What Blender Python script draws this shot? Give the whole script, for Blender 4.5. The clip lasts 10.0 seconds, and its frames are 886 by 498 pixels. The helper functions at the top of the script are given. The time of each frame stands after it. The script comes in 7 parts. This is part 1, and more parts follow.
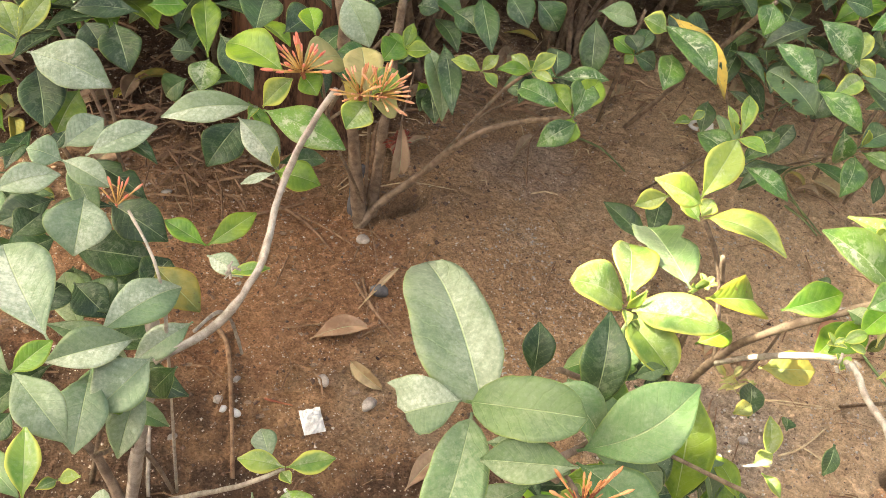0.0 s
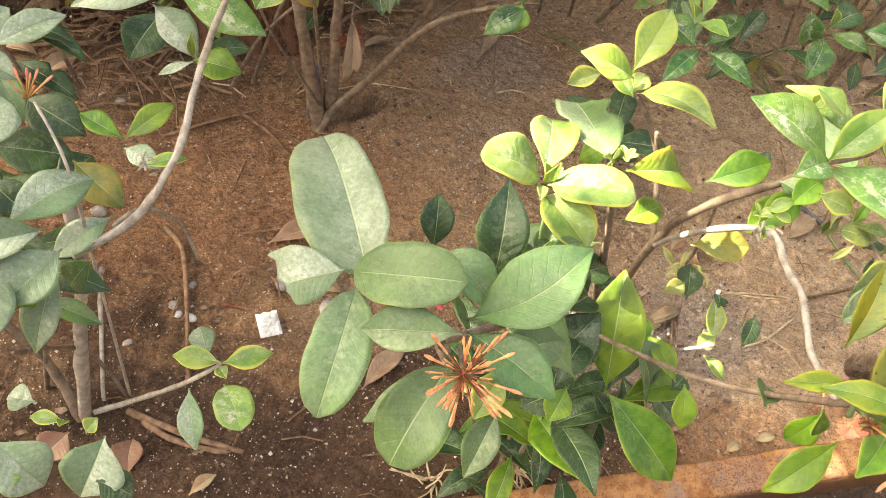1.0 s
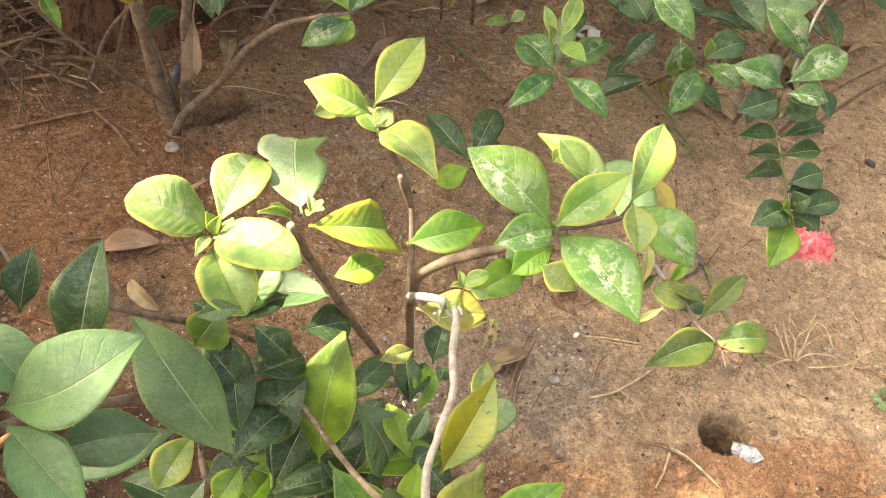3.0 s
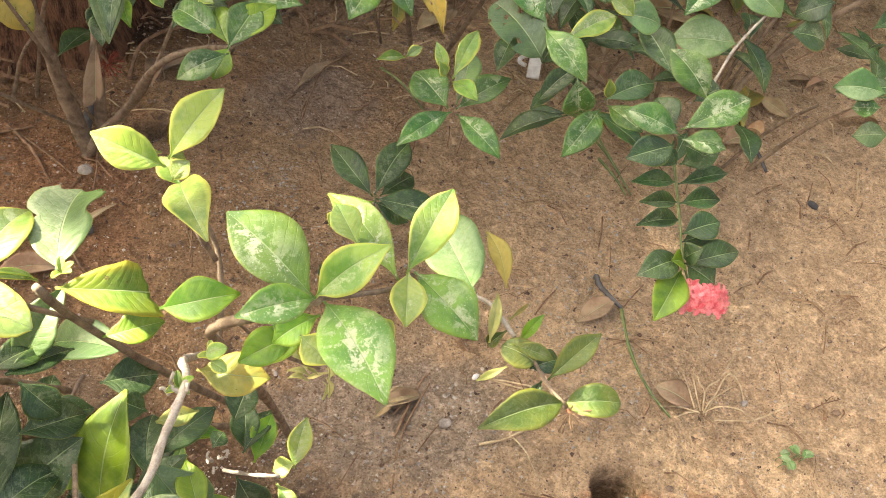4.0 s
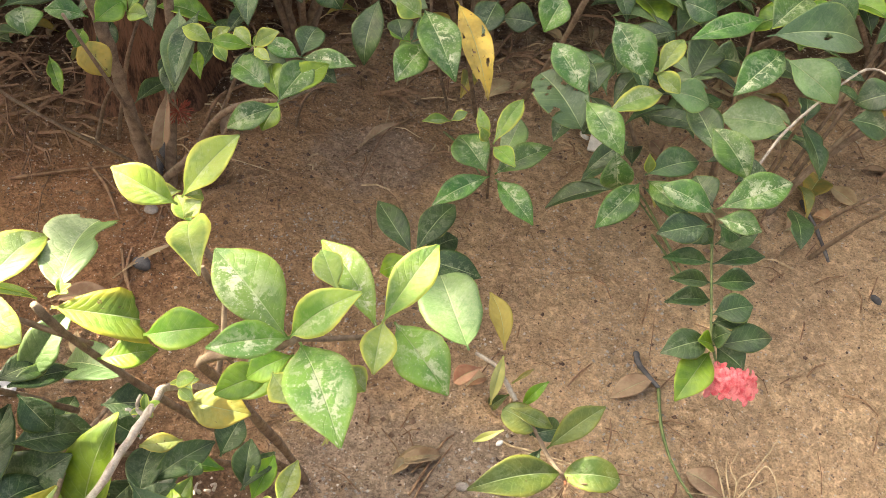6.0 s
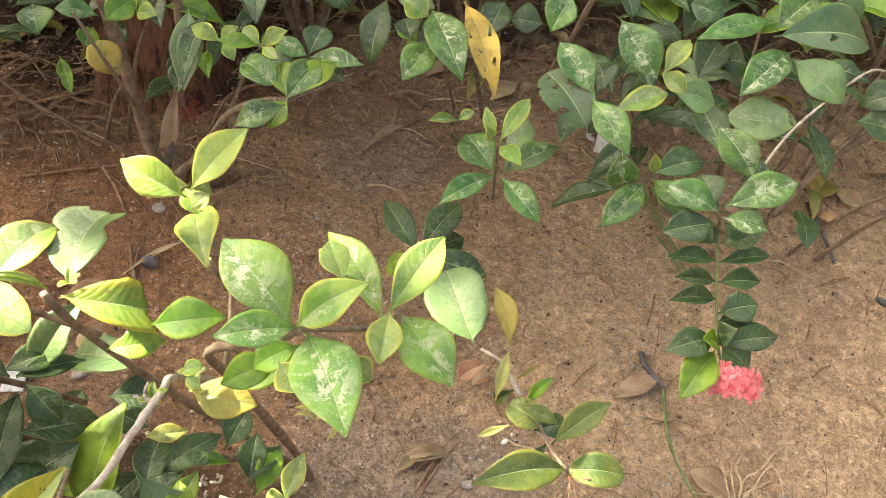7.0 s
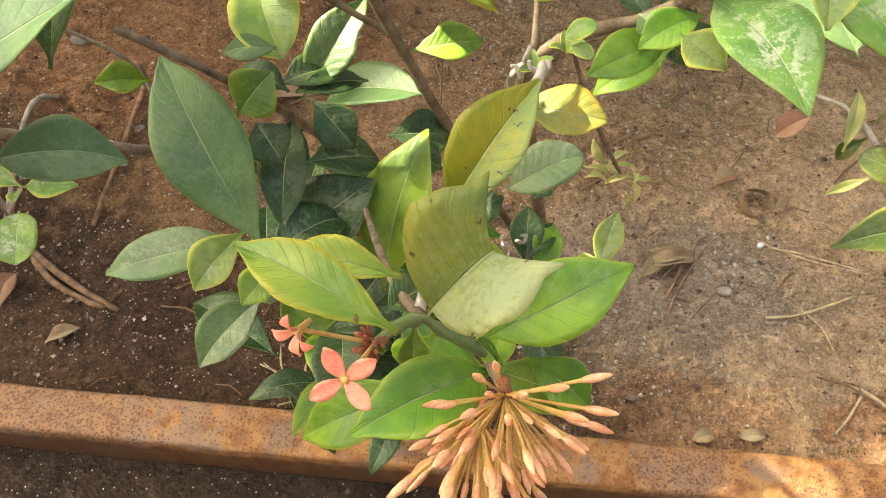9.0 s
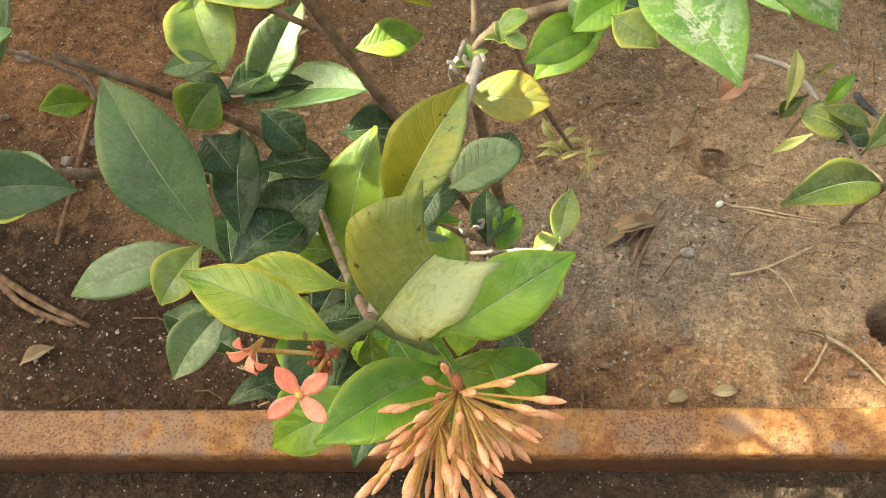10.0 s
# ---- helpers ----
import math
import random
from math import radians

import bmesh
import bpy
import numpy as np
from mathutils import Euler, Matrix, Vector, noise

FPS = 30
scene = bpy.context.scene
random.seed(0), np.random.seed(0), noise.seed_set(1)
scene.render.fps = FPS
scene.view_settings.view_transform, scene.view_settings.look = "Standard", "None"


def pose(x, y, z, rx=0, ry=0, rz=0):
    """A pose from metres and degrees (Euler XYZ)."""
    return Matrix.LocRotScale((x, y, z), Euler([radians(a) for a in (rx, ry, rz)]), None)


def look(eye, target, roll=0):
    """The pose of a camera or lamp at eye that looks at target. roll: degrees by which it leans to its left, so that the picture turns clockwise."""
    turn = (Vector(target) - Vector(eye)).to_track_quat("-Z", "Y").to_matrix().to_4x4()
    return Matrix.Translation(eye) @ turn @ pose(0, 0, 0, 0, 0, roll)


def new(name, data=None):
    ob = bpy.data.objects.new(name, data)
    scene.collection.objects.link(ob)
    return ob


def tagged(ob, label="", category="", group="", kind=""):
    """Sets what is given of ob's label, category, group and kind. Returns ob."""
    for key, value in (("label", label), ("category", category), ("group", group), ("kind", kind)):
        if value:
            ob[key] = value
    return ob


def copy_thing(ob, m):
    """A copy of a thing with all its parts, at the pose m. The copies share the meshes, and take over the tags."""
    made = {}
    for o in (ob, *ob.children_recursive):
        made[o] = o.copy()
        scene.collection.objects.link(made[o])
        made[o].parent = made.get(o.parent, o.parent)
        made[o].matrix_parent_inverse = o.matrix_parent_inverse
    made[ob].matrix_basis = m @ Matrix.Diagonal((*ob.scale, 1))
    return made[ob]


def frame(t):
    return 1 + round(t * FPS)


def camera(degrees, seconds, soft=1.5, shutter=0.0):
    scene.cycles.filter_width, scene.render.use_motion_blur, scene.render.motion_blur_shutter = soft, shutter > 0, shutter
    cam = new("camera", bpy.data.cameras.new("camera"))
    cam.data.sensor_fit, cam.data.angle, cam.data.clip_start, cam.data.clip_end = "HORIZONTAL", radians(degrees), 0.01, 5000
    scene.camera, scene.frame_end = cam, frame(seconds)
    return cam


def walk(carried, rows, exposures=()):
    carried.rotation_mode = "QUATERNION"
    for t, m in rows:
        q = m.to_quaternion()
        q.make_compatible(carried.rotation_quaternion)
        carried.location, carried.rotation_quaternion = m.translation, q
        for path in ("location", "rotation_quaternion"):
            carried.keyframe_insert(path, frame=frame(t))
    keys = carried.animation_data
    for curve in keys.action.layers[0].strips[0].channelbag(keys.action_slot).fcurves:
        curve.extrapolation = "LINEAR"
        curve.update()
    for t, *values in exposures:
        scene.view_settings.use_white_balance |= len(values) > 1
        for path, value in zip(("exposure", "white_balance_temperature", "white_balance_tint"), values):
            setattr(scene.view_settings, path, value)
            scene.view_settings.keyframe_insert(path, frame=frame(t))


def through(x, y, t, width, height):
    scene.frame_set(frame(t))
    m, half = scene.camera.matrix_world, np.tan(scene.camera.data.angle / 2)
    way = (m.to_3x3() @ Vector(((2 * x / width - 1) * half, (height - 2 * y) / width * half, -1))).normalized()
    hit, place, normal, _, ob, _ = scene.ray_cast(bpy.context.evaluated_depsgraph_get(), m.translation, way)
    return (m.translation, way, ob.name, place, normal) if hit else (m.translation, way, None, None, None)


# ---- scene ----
cam = camera(53.1, 10.0, soft=0.4)
PATH = [
    (0, (0.134, 0.056, 0.941), (0.557, 1.358, -0.517), 12.0),
    (0.5, (0.185, 0.032, 0.919), (0.594, 1.245, -0.617), 12.1),
    (1, (0.207, 0.033, 0.914), (0.592, 1.209, -0.657), 10.4),
    (1.5, (0.238, 0.045, 0.918), (0.605, 1.222, -0.657), 9.8),
    (2, (0.293, 0.046, 0.921), (0.653, 1.223, -0.656), 9.0),
    (2.5, (0.367, 0.07, 0.903), (0.733, 1.239, -0.679), 9.4),
    (2.7, (0.401, 0.078, 0.9), (0.768, 1.239, -0.687), 11.5),
    (3.8, (0.565, 0.11, 0.93), (0.839, 1.278, -0.671), 11.3),
    (4, (0.612, 0.118, 0.931), (0.861, 1.294, -0.668), 11.1),
    (4.5, (0.667, 0.117, 0.935), (0.792, 1.343, -0.641), 9.2),
    (5, (0.685, 0.11, 0.938), (0.748, 1.378, -0.607), 7.5),
    (5.5, (0.686, 0.106, 0.941), (0.718, 1.391, -0.591), 7.2),
    (7, (0.688, 0.095, 0.938), (0.688, 1.4, -0.577), 6.6),
    (7.5, (0.664, 0.079, 0.899), (0.661, 1.338, -0.655), 13.0),
    (8, (0.582, 0.073, 0.853), (0.512, 1.303, -0.722), 12.9),
    (8.5, (0.52, 0.084, 0.774), (0.394, 1.243, -0.851), 9.4),
    (9, (0.525, 0.081, 0.749), (0.394, 1.173, -0.921), 0.1),
    (9.5, (0.538, 0.084, 0.755), (0.455, 1.149, -0.936), -3.7),
    (10, (0.534, 0.084, 0.76), (0.462, 1.137, -0.938), -2.6),
]
walk(cam, [(t, look(eye, target, roll)) for t, eye, target, roll in PATH], [(0.0, 3.08, 7250, 4), (2.5, 3.04, 7250, 4), (5.0, 2.93, 7250, 4), (7.0, 2.93, 7250, 4), (8.1, 2.94, 7250, 3), (9.0, 2.77, 7350, -1), (9.5, 2.68, 7300, -4), (10.0, 2.68, 7300, -4)])


# world, sun and exposure
def make_world():
    world = bpy.data.worlds.new("sky")
    scene.world = world
    world.use_nodes = True
    nt = world.node_tree
    sky = nt.nodes.new("ShaderNodeTexSky")
    sky.sky_type, sky.sun_disc = "NISHITA", False
    sky.air_density, sky.dust_density, sky.ozone_density = 0.5, 8.0, 0.5
    sky.sun_elevation, sky.sun_rotation = radians(SUN_UP), radians(SUN_ROUND)
    nt.links.new(sky.outputs[0], nt.nodes["Background"].inputs[0])
    nt.nodes["Background"].inputs[1].default_value = SKY


SUN_UP, SUN_ROUND, SKY, SUN = 45.0, -72.0, 0.118, 5.0
make_world()
sun = new("sun", bpy.data.lights.new("sun", "SUN"))
sun.data.energy, sun.data.angle, sun.data.color = SUN, radians(1.0), (1.0, 0.93, 0.82)
SUN_WAY = Vector((math.sin(radians(SUN_ROUND)) * math.cos(radians(SUN_UP)), math.cos(radians(SUN_ROUND)) * math.cos(radians(SUN_UP)), math.sin(radians(SUN_UP))))
sun.matrix_world = look(SUN_WAY * 6, (0, 0, 0))


# materials
def fresh(name):
    m = bpy.data.materials.new(name)
    m.use_nodes = True
    return m, m.node_tree, m.node_tree.nodes["Principled BSDF"]


def node(nt, kind, **values):
    n = nt.nodes.new("ShaderNode" + kind)
    for key, value in values.items():
        if key == "op":
            n.operation = value
        elif key == "blend":
            n.data_type, n.blend_type = "RGBA", value
        elif key == "clamp":
            n.use_clamp = value
    return n


def put(nt, socket, value):
    if isinstance(value, bpy.types.NodeSocket):
        nt.links.new(value, socket)
    else:
        socket.default_value = value


def calc(nt, op, a, b=0.0, clamp=False):
    n = node(nt, "Math", op=op, clamp=clamp)
    put(nt, n.inputs[0], a), put(nt, n.inputs[1], b)
    return n.outputs[0]


def span(nt, x, lo, hi, a=0.0, b=1.0):
    n = node(nt, "MapRange")
    n.interpolation_type = "SMOOTHSTEP"
    for i, value in enumerate((x, lo, hi, a, b)):
        put(nt, n.inputs[i], value)
    return n.outputs[0]


def mix(nt, fac, a, b, blend="MIX"):
    n = node(nt, "Mix", blend=blend)
    put(nt, n.inputs["Factor"], fac)
    for socket, value in ((n.inputs[6], a), (n.inputs[7], b)):
        put(nt, socket, value if isinstance(value, bpy.types.NodeSocket) else (*value, 1.0))
    return n.outputs[2]


def noisy(nt, where, scale, detail=3.0, rough=0.55, warp=0.0):
    n = node(nt, "TexNoise")
    put(nt, n.inputs["Vector"], where)
    n.inputs["Scale"].default_value, n.inputs["Detail"].default_value = scale, detail
    n.inputs["Roughness"].default_value, n.inputs["Distortion"].default_value = rough, warp
    return n.outputs[0]


def bumped(nt, bsdf, height, strength, distance):
    n = node(nt, "Bump")
    n.inputs["Strength"].default_value, n.inputs["Distance"].default_value = strength, distance
    put(nt, n.inputs["Height"], height)
    put(nt, bsdf.inputs["Normal"], n.outputs[0])


def leaf_material(name, deep, light, dust, dusty, rim=0.0, through=0.25, rough=0.45, spots=0.0, rimcol=(0.42, 0.5, 0.06), half=0.0, powdery=(0.52, 0.56, 0.37)):
    """A leaf blade: midrib and side veins, dust in blotches, a paler rim, specks."""
    m, nt, bsdf = fresh(name)
    uv = node(nt, "TexCoord").outputs["UV"]
    split = node(nt, "SeparateXYZ")
    put(nt, split.inputs[0], uv)
    s, v = split.outputs[0], calc(nt, "ABSOLUTE", calc(nt, "SUBTRACT", split.outputs[1], 0.5))
    v = calc(nt, "MULTIPLY", v, 2.0)
    info = node(nt, "ObjectInfo").outputs["Random"]
    shift = node(nt, "CombineXYZ")
    put(nt, shift.inputs[0], calc(nt, "MULTIPLY", info, 37.0)), put(nt, shift.inputs[1], calc(nt, "MULTIPLY", info, 11.0))
    at = node(nt, "VectorMath", op="ADD")
    put(nt, at.inputs[0], node(nt, "NewGeometry").outputs["Position"]), put(nt, at.inputs[1], shift.outputs[0])
    at = at.outputs[0]
    broad, fine = noisy(nt, at, 38.0, 3.0, 0.6), noisy(nt, at, 420.0, 3.0, 0.6)
    colour = mix(nt, span(nt, broad, 0.35, 0.65), deep, light)
    hue = node(nt, "HueSaturation")
    put(nt, hue.inputs["Hue"], span(nt, info, 0.0, 1.0, 0.485, 0.512)), put(nt, hue.inputs["Value"], span(nt, calc(nt, "FRACT", calc(nt, "MULTIPLY", info, 7.3)), 0.0, 1.0, 0.78, 1.2))
    put(nt, hue.inputs["Color"], colour)
    colour = hue.outputs[0]
    # side veins run outwards and towards the tip
    crook = calc(nt, "MULTIPLY", noisy(nt, at, 90.0, 2.0), 0.085)
    sway = calc(nt, "ADD", crook, calc(nt, "MULTIPLY", span(nt, split.outputs[1], 0.49, 0.51), 0.045))
    bow = calc(nt, "ADD", sway, calc(nt, "SUBTRACT", s, calc(nt, "MULTIPLY", v, 0.2)))
    wave = calc(nt, "ABSOLUTE", calc(nt, "SUBTRACT", calc(nt, "FRACT", calc(nt, "MULTIPLY", bow, 9.0)), 0.5))
    side = calc(nt, "MULTIPLY", span(nt, wave, 0.0, 0.1, 1.0, 0.0), span(nt, broad, 0.3, 0.6, 0.35, 1.0))
    cells = node(nt, "TexVoronoi")
    cells.feature = "DISTANCE_TO_EDGE"
    put(nt, cells.inputs["Vector"], at)
    cells.inputs["Scale"].default_value = 330.0
    net = span(nt, cells.outputs["Distance"], 0.02, 0.12, 1.0, 0.0)
    rib = span(nt, v, 0.012, 0.034, 1.0, 0.0)
    colour = mix(nt, calc(nt, "ADD", calc(nt, "MULTIPLY", side, 0.14), calc(nt, "MULTIPLY", net, 0.04)), colour, (0.33, 0.42, 0.16))
    # dust: a powdery film in broad patches, splashes, and fine grains
    film, blot = noisy(nt, at, 24.0, 3.0, 0.6), noisy(nt, at, 70.0, 6.0, 0.62, 1.2)
    powder = span(nt, fine, 0.3, 0.7, 0.6, 1.0)
    cover = calc(nt, "MULTIPLY", calc(nt, "MULTIPLY", span(nt, film, 0.3, 0.7, 0.42, 0.9), powder), dusty)
    near_rib = span(nt, calc(nt, "ADD", v, calc(nt, "MULTIPLY", film, 0.6)), 0.3, 1.1, 1.0, 0.25)
    splash = calc(nt, "MULTIPLY", calc(nt, "MULTIPLY", span(nt, calc(nt, "ADD", calc(nt, "MULTIPLY", blot, 0.72), calc(nt, "MULTIPLY", noisy(nt, at, 520.0, 3.0, 0.7), 0.28)), 0.485, 0.575), powder), calc(nt, "MULTIPLY", near_rib, dust))
    cover = calc(nt, "ADD", cover, splash)
    cover = calc(nt, "ADD", cover, calc(nt, "MULTIPLY", span(nt, noisy(nt, at, 800.0, 2.0, 0.6), 0.63, 0.7), dust * 0.6), True)
    cover = calc(nt, "MULTIPLY", cover, span(nt, calc(nt, "FRACT", calc(nt, "MULTIPLY", info, 3.7)), 0.0, 1.0, 0.55, 1.15), True)
    cover = calc(nt, "MULTIPLY", cover, span(nt, wave, 0.0, 0.3, 0.88, 1.04), True)
    # one half of a blade holds more dust than the other
    tilt = calc(nt, "SUBTRACT", calc(nt, "FRACT", calc(nt, "MULTIPLY", info, 19.3)), 0.5)
    halves = calc(nt, "MULTIPLY", span(nt, split.outputs[1], 0.485, 0.515, -1.0, 1.0), calc(nt, "MULTIPLY", tilt, 1.1))
    cover = calc(nt, "MULTIPLY", cover, calc(nt, "ADD", halves, 1.0), True)
    if half:
        one_side = calc(nt, "MULTIPLY", span(nt, calc(nt, "ADD", split.outputs[1], calc(nt, "MULTIPLY", film, 0.1)), 0.53, 0.6), span(nt, calc(nt, "ADD", fine, blot), 0.75, 1.15, 0.45, 0.95))
        cover = calc(nt, "MAXIMUM", cover, calc(nt, "MULTIPLY", one_side, half))
    colour = mix(nt, cover, colour, powdery)
    colour = mix(nt, calc(nt, "MULTIPLY", rib, 0.65), colour, (0.45, 0.53, 0.27))
    edge = span(nt, v, 0.93, 1.0)
    ripple = span(nt, noisy(nt, at, 60.0, 2.0), 0.3, 0.6)
    colour = mix(nt, calc(nt, "MULTIPLY", calc(nt, "MULTIPLY", edge, ripple), 0.75 if rim > 0.3 else 0.3), colour, rimcol)
    if rim:
        colour = mix(nt, calc(nt, "MULTIPLY", span(nt, calc(nt, "ADD", v, calc(nt, "MULTIPLY", film, 0.9)), 1.12, 1.5), rim), colour, rimcol)
    if spots:
        dot = span(nt, noisy(nt, at, 150.0, 3.0, 0.7), 0.66, 0.7)
        colour = mix(nt, calc(nt, "MULTIPLY", dot, spots), colour, (0.1, 0.05, 0.02))
    put(nt, bsdf.inputs["Base Color"], colour)
    gloss = calc(nt, "ADD", rough, calc(nt, "ADD", calc(nt, "MULTIPLY", cover, 0.3), calc(nt, "MULTIPLY", fine, 0.12)), True)
    put(nt, bsdf.inputs["Roughness"], gloss)
    bsdf.inputs["Specular IOR Level"].default_value = 0.5
    relief = calc(nt, "ADD", calc(nt, "MULTIPLY", calc(nt, "ADD", side, calc(nt, "MULTIPLY", net, 0.15)), -0.22), calc(nt, "ADD", calc(nt, "MULTIPLY", rib, -1.0), calc(nt, "MULTIPLY", fine, 0.35)))
    swell = span(nt, wave, 0.0, 0.5, 0.0, 0.9)
    bumped(nt, bsdf, calc(nt, "ADD", relief, calc(nt, "MULTIPLY", calc(nt, "MULTIPLY", swell, swell), span(nt, v, 0.05, 0.4, 0.0, 0.2))), 0.9, 0.0008)
    lit = node(nt, "BsdfTranslucent")
    put(nt, lit.inputs[0], mix(nt, 1.0, colour, (1.0, 1.0, 0.45), "MULTIPLY"))
    both = node(nt, "MixShader")
    both.inputs[0].default_value = through
    nt.links.new(bsdf.outputs[0], both.inputs[1]), nt.links.new(lit.outputs[0], both.inputs[2])
    nt.links.new(both.outputs[0], nt.nodes["Material Output"].inputs[0])
    return m


def plain_material(name, a, b, scale, rough=0.8, relief=0.3, depth=0.001, specks=None, metal=0.0):
    """Two tones in noise at two scales, with fine relief."""
    m, nt, bsdf = fresh(name)
    at = node(nt, "NewGeometry").outputs["Position"]
    big, small = noisy(nt, at, scale, 4.0, 0.6), noisy(nt, at, scale * 9, 4.0, 0.7)
    colour = mix(nt, span(nt, calc(nt, "ADD", calc(nt, "MULTIPLY", big, 0.65), calc(nt, "MULTIPLY", small, 0.35)), 0.36, 0.62), a, b)
    if specks:
        colour = mix(nt, span(nt, noisy(nt, at, scale * 5, 3.0, 0.8), 0.6, 0.68), colour, specks)
    put(nt, bsdf.inputs["Base Color"], colour)
    put(nt, bsdf.inputs["Roughness"], span(nt, small, 0.2, 0.8, rough - 0.1, min(1.0, rough + 0.1)))
    bsdf.inputs["Metallic"].default_value = metal
    bumped(nt, bsdf, calc(nt, "ADD", big, small), relief, depth)
    return m


def soil_material():
    m, nt, bsdf = fresh("soil")
    at = node(nt, "NewGeometry").outputs["Position"]
    patch, mid = noisy(nt, at, 3.2, 4.0, 0.6, 0.4), noisy(nt, at, 19.0, 6.0, 0.65)
    clod, grit = noisy(nt, at, 75.0, 6.0, 0.68), noisy(nt, at, 620.0, 3.0, 0.65)
    split = node(nt, "SeparateXYZ")
    put(nt, split.inputs[0], at)

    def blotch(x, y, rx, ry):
        """A patch of another tone, with a ragged outline."""
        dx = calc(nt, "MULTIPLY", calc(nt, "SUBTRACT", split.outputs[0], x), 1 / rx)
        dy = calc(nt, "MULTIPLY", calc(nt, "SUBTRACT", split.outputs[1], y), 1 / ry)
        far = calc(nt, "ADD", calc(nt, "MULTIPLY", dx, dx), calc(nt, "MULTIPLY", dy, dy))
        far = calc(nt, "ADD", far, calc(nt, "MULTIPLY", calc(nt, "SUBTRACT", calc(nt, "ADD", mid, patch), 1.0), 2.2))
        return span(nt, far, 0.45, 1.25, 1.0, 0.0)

    colour = mix(nt, span(nt, patch, 0.36, 0.64), (0.21, 0.124, 0.069), (0.35, 0.216, 0.12))
    colour = mix(nt, calc(nt, "MULTIPLY", span(nt, mid, 0.4, 0.65), 0.6), colour, (0.305, 0.172, 0.088))
    damp = span(nt, noisy(nt, at, 8.0, 6.0, 0.7), 0.55, 0.68)
    colour = mix(nt, calc(nt, "MULTIPLY", damp, 0.45), colour, (0.095, 0.052, 0.031))
    # towards the bed's open side the soil is paler and drier
    dry = calc(nt, "MULTIPLY", span(nt, calc(nt, "ADD", split.outputs[0], calc(nt, "MULTIPLY", patch, 0.5)), 0.6, 1.2), span(nt, mid, 0.25, 0.6, 0.5, 0.95))
    colour = mix(nt, dry, colour, (0.52, 0.37, 0.23))
    ash = span(nt, noisy(nt, at, 5.0, 5.0, 0.7, 0.5), 0.53, 0.66)
    colour = mix(nt, calc(nt, "MULTIPLY", ash, 0.5), colour, (0.324, 0.244, 0.167))
    colour = mix(nt, calc(nt, "MULTIPLY", blotch(0.68, 0.56, 0.16, 0.1), 0.6), colour, (0.294, 0.238, 0.190))
    colour = mix(nt, calc(nt, "MULTIPLY", blotch(0.56, 1.06, 0.1, 0.08), 0.6), colour, (0.330, 0.249, 0.190))
    colour = mix(nt, calc(nt, "MULTIPLY", blotch(0.72, 0.41, 0.13, 0.06), 0.5), colour, (0.330, 0.143, 0.056))
    colour = mix(nt, calc(nt, "MULTIPLY", blotch(0.98, 0.42, 0.16, 0.05), 0.6), colour, (0.441, 0.202, 0.089))
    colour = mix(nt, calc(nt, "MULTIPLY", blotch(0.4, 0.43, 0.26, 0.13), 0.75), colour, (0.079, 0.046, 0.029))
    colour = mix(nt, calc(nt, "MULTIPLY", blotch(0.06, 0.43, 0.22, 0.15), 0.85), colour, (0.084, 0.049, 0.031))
    # dark litter under hedge and left shrub, with their shade put into the colour
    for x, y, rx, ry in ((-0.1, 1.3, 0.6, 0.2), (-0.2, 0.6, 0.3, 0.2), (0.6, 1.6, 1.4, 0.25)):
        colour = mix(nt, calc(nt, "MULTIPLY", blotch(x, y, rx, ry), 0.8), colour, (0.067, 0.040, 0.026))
    colour = mix(nt, calc(nt, "MULTIPLY", blotch(0.1, 0.85, 0.3, 0.16), 0.4), colour, (0.343, 0.166, 0.084))
    colour = mix(nt, span(nt, split.outputs[1], 0.33, 0.36, 0.9, 0.0), colour, (0.056, 0.039, 0.028))
    grains = node(nt, "TexVoronoi")
    put(nt, grains.inputs["Vector"], at)
    grains.inputs["Scale"].default_value = 480.0
    sep = node(nt, "SeparateColor")
    put(nt, sep.inputs[0], grains.outputs["Color"])
    tone = node(nt, "HueSaturation")
    speck = calc(nt, "ADD", calc(nt, "MULTIPLY", sep.outputs[0], 0.2), calc(nt, "ADD", calc(nt, "MULTIPLY", clod, 0.75), calc(nt, "MULTIPLY", grit, 0.3)))
    put(nt, tone.inputs["Value"], span(nt, speck, 0.36, 0.88, 0.58, 1.5))
    put(nt, tone.inputs["Color"], colour)
    colour = tone.outputs[0]
    body = span(nt, grains.outputs["Distance"], 0.3, 0.55, 1.0, 0.0)
    colour = mix(nt, calc(nt, "MULTIPLY", calc(nt, "MULTIPLY", span(nt, sep.outputs[1], 0.965, 0.985), body), 0.8), colour, (0.62, 0.55, 0.46))
    colour = mix(nt, calc(nt, "MULTIPLY", calc(nt, "MULTIPLY", span(nt, sep.outputs[2], 0.94, 0.98), body), 0.6), colour, (0.07, 0.045, 0.035))
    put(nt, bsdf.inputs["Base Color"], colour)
    bsdf.inputs["Roughness"].default_value, bsdf.inputs["Specular IOR Level"].default_value = 0.95, 0.15
    lumps = node(nt, "TexVoronoi")
    lumps.feature = "SMOOTH_F1"
    put(nt, lumps.inputs["Vector"], at)
    lumps.inputs["Scale"].default_value = 130.0
    knob = calc(nt, "MULTIPLY", span(nt, lumps.outputs["Distance"], 0.15, 0.7, 0.5, 0.0), span(nt, clod, 0.42, 0.6))
    rise = calc(nt, "ADD", calc(nt, "ADD", calc(nt, "MULTIPLY", mid, 2.2), knob), calc(nt, "ADD", calc(nt, "MULTIPLY", clod, 1.0), calc(nt, "MULTIPLY", grit, 0.35)))
    bumped(nt, bsdf, rise, 1.0, 0.009)
    return m


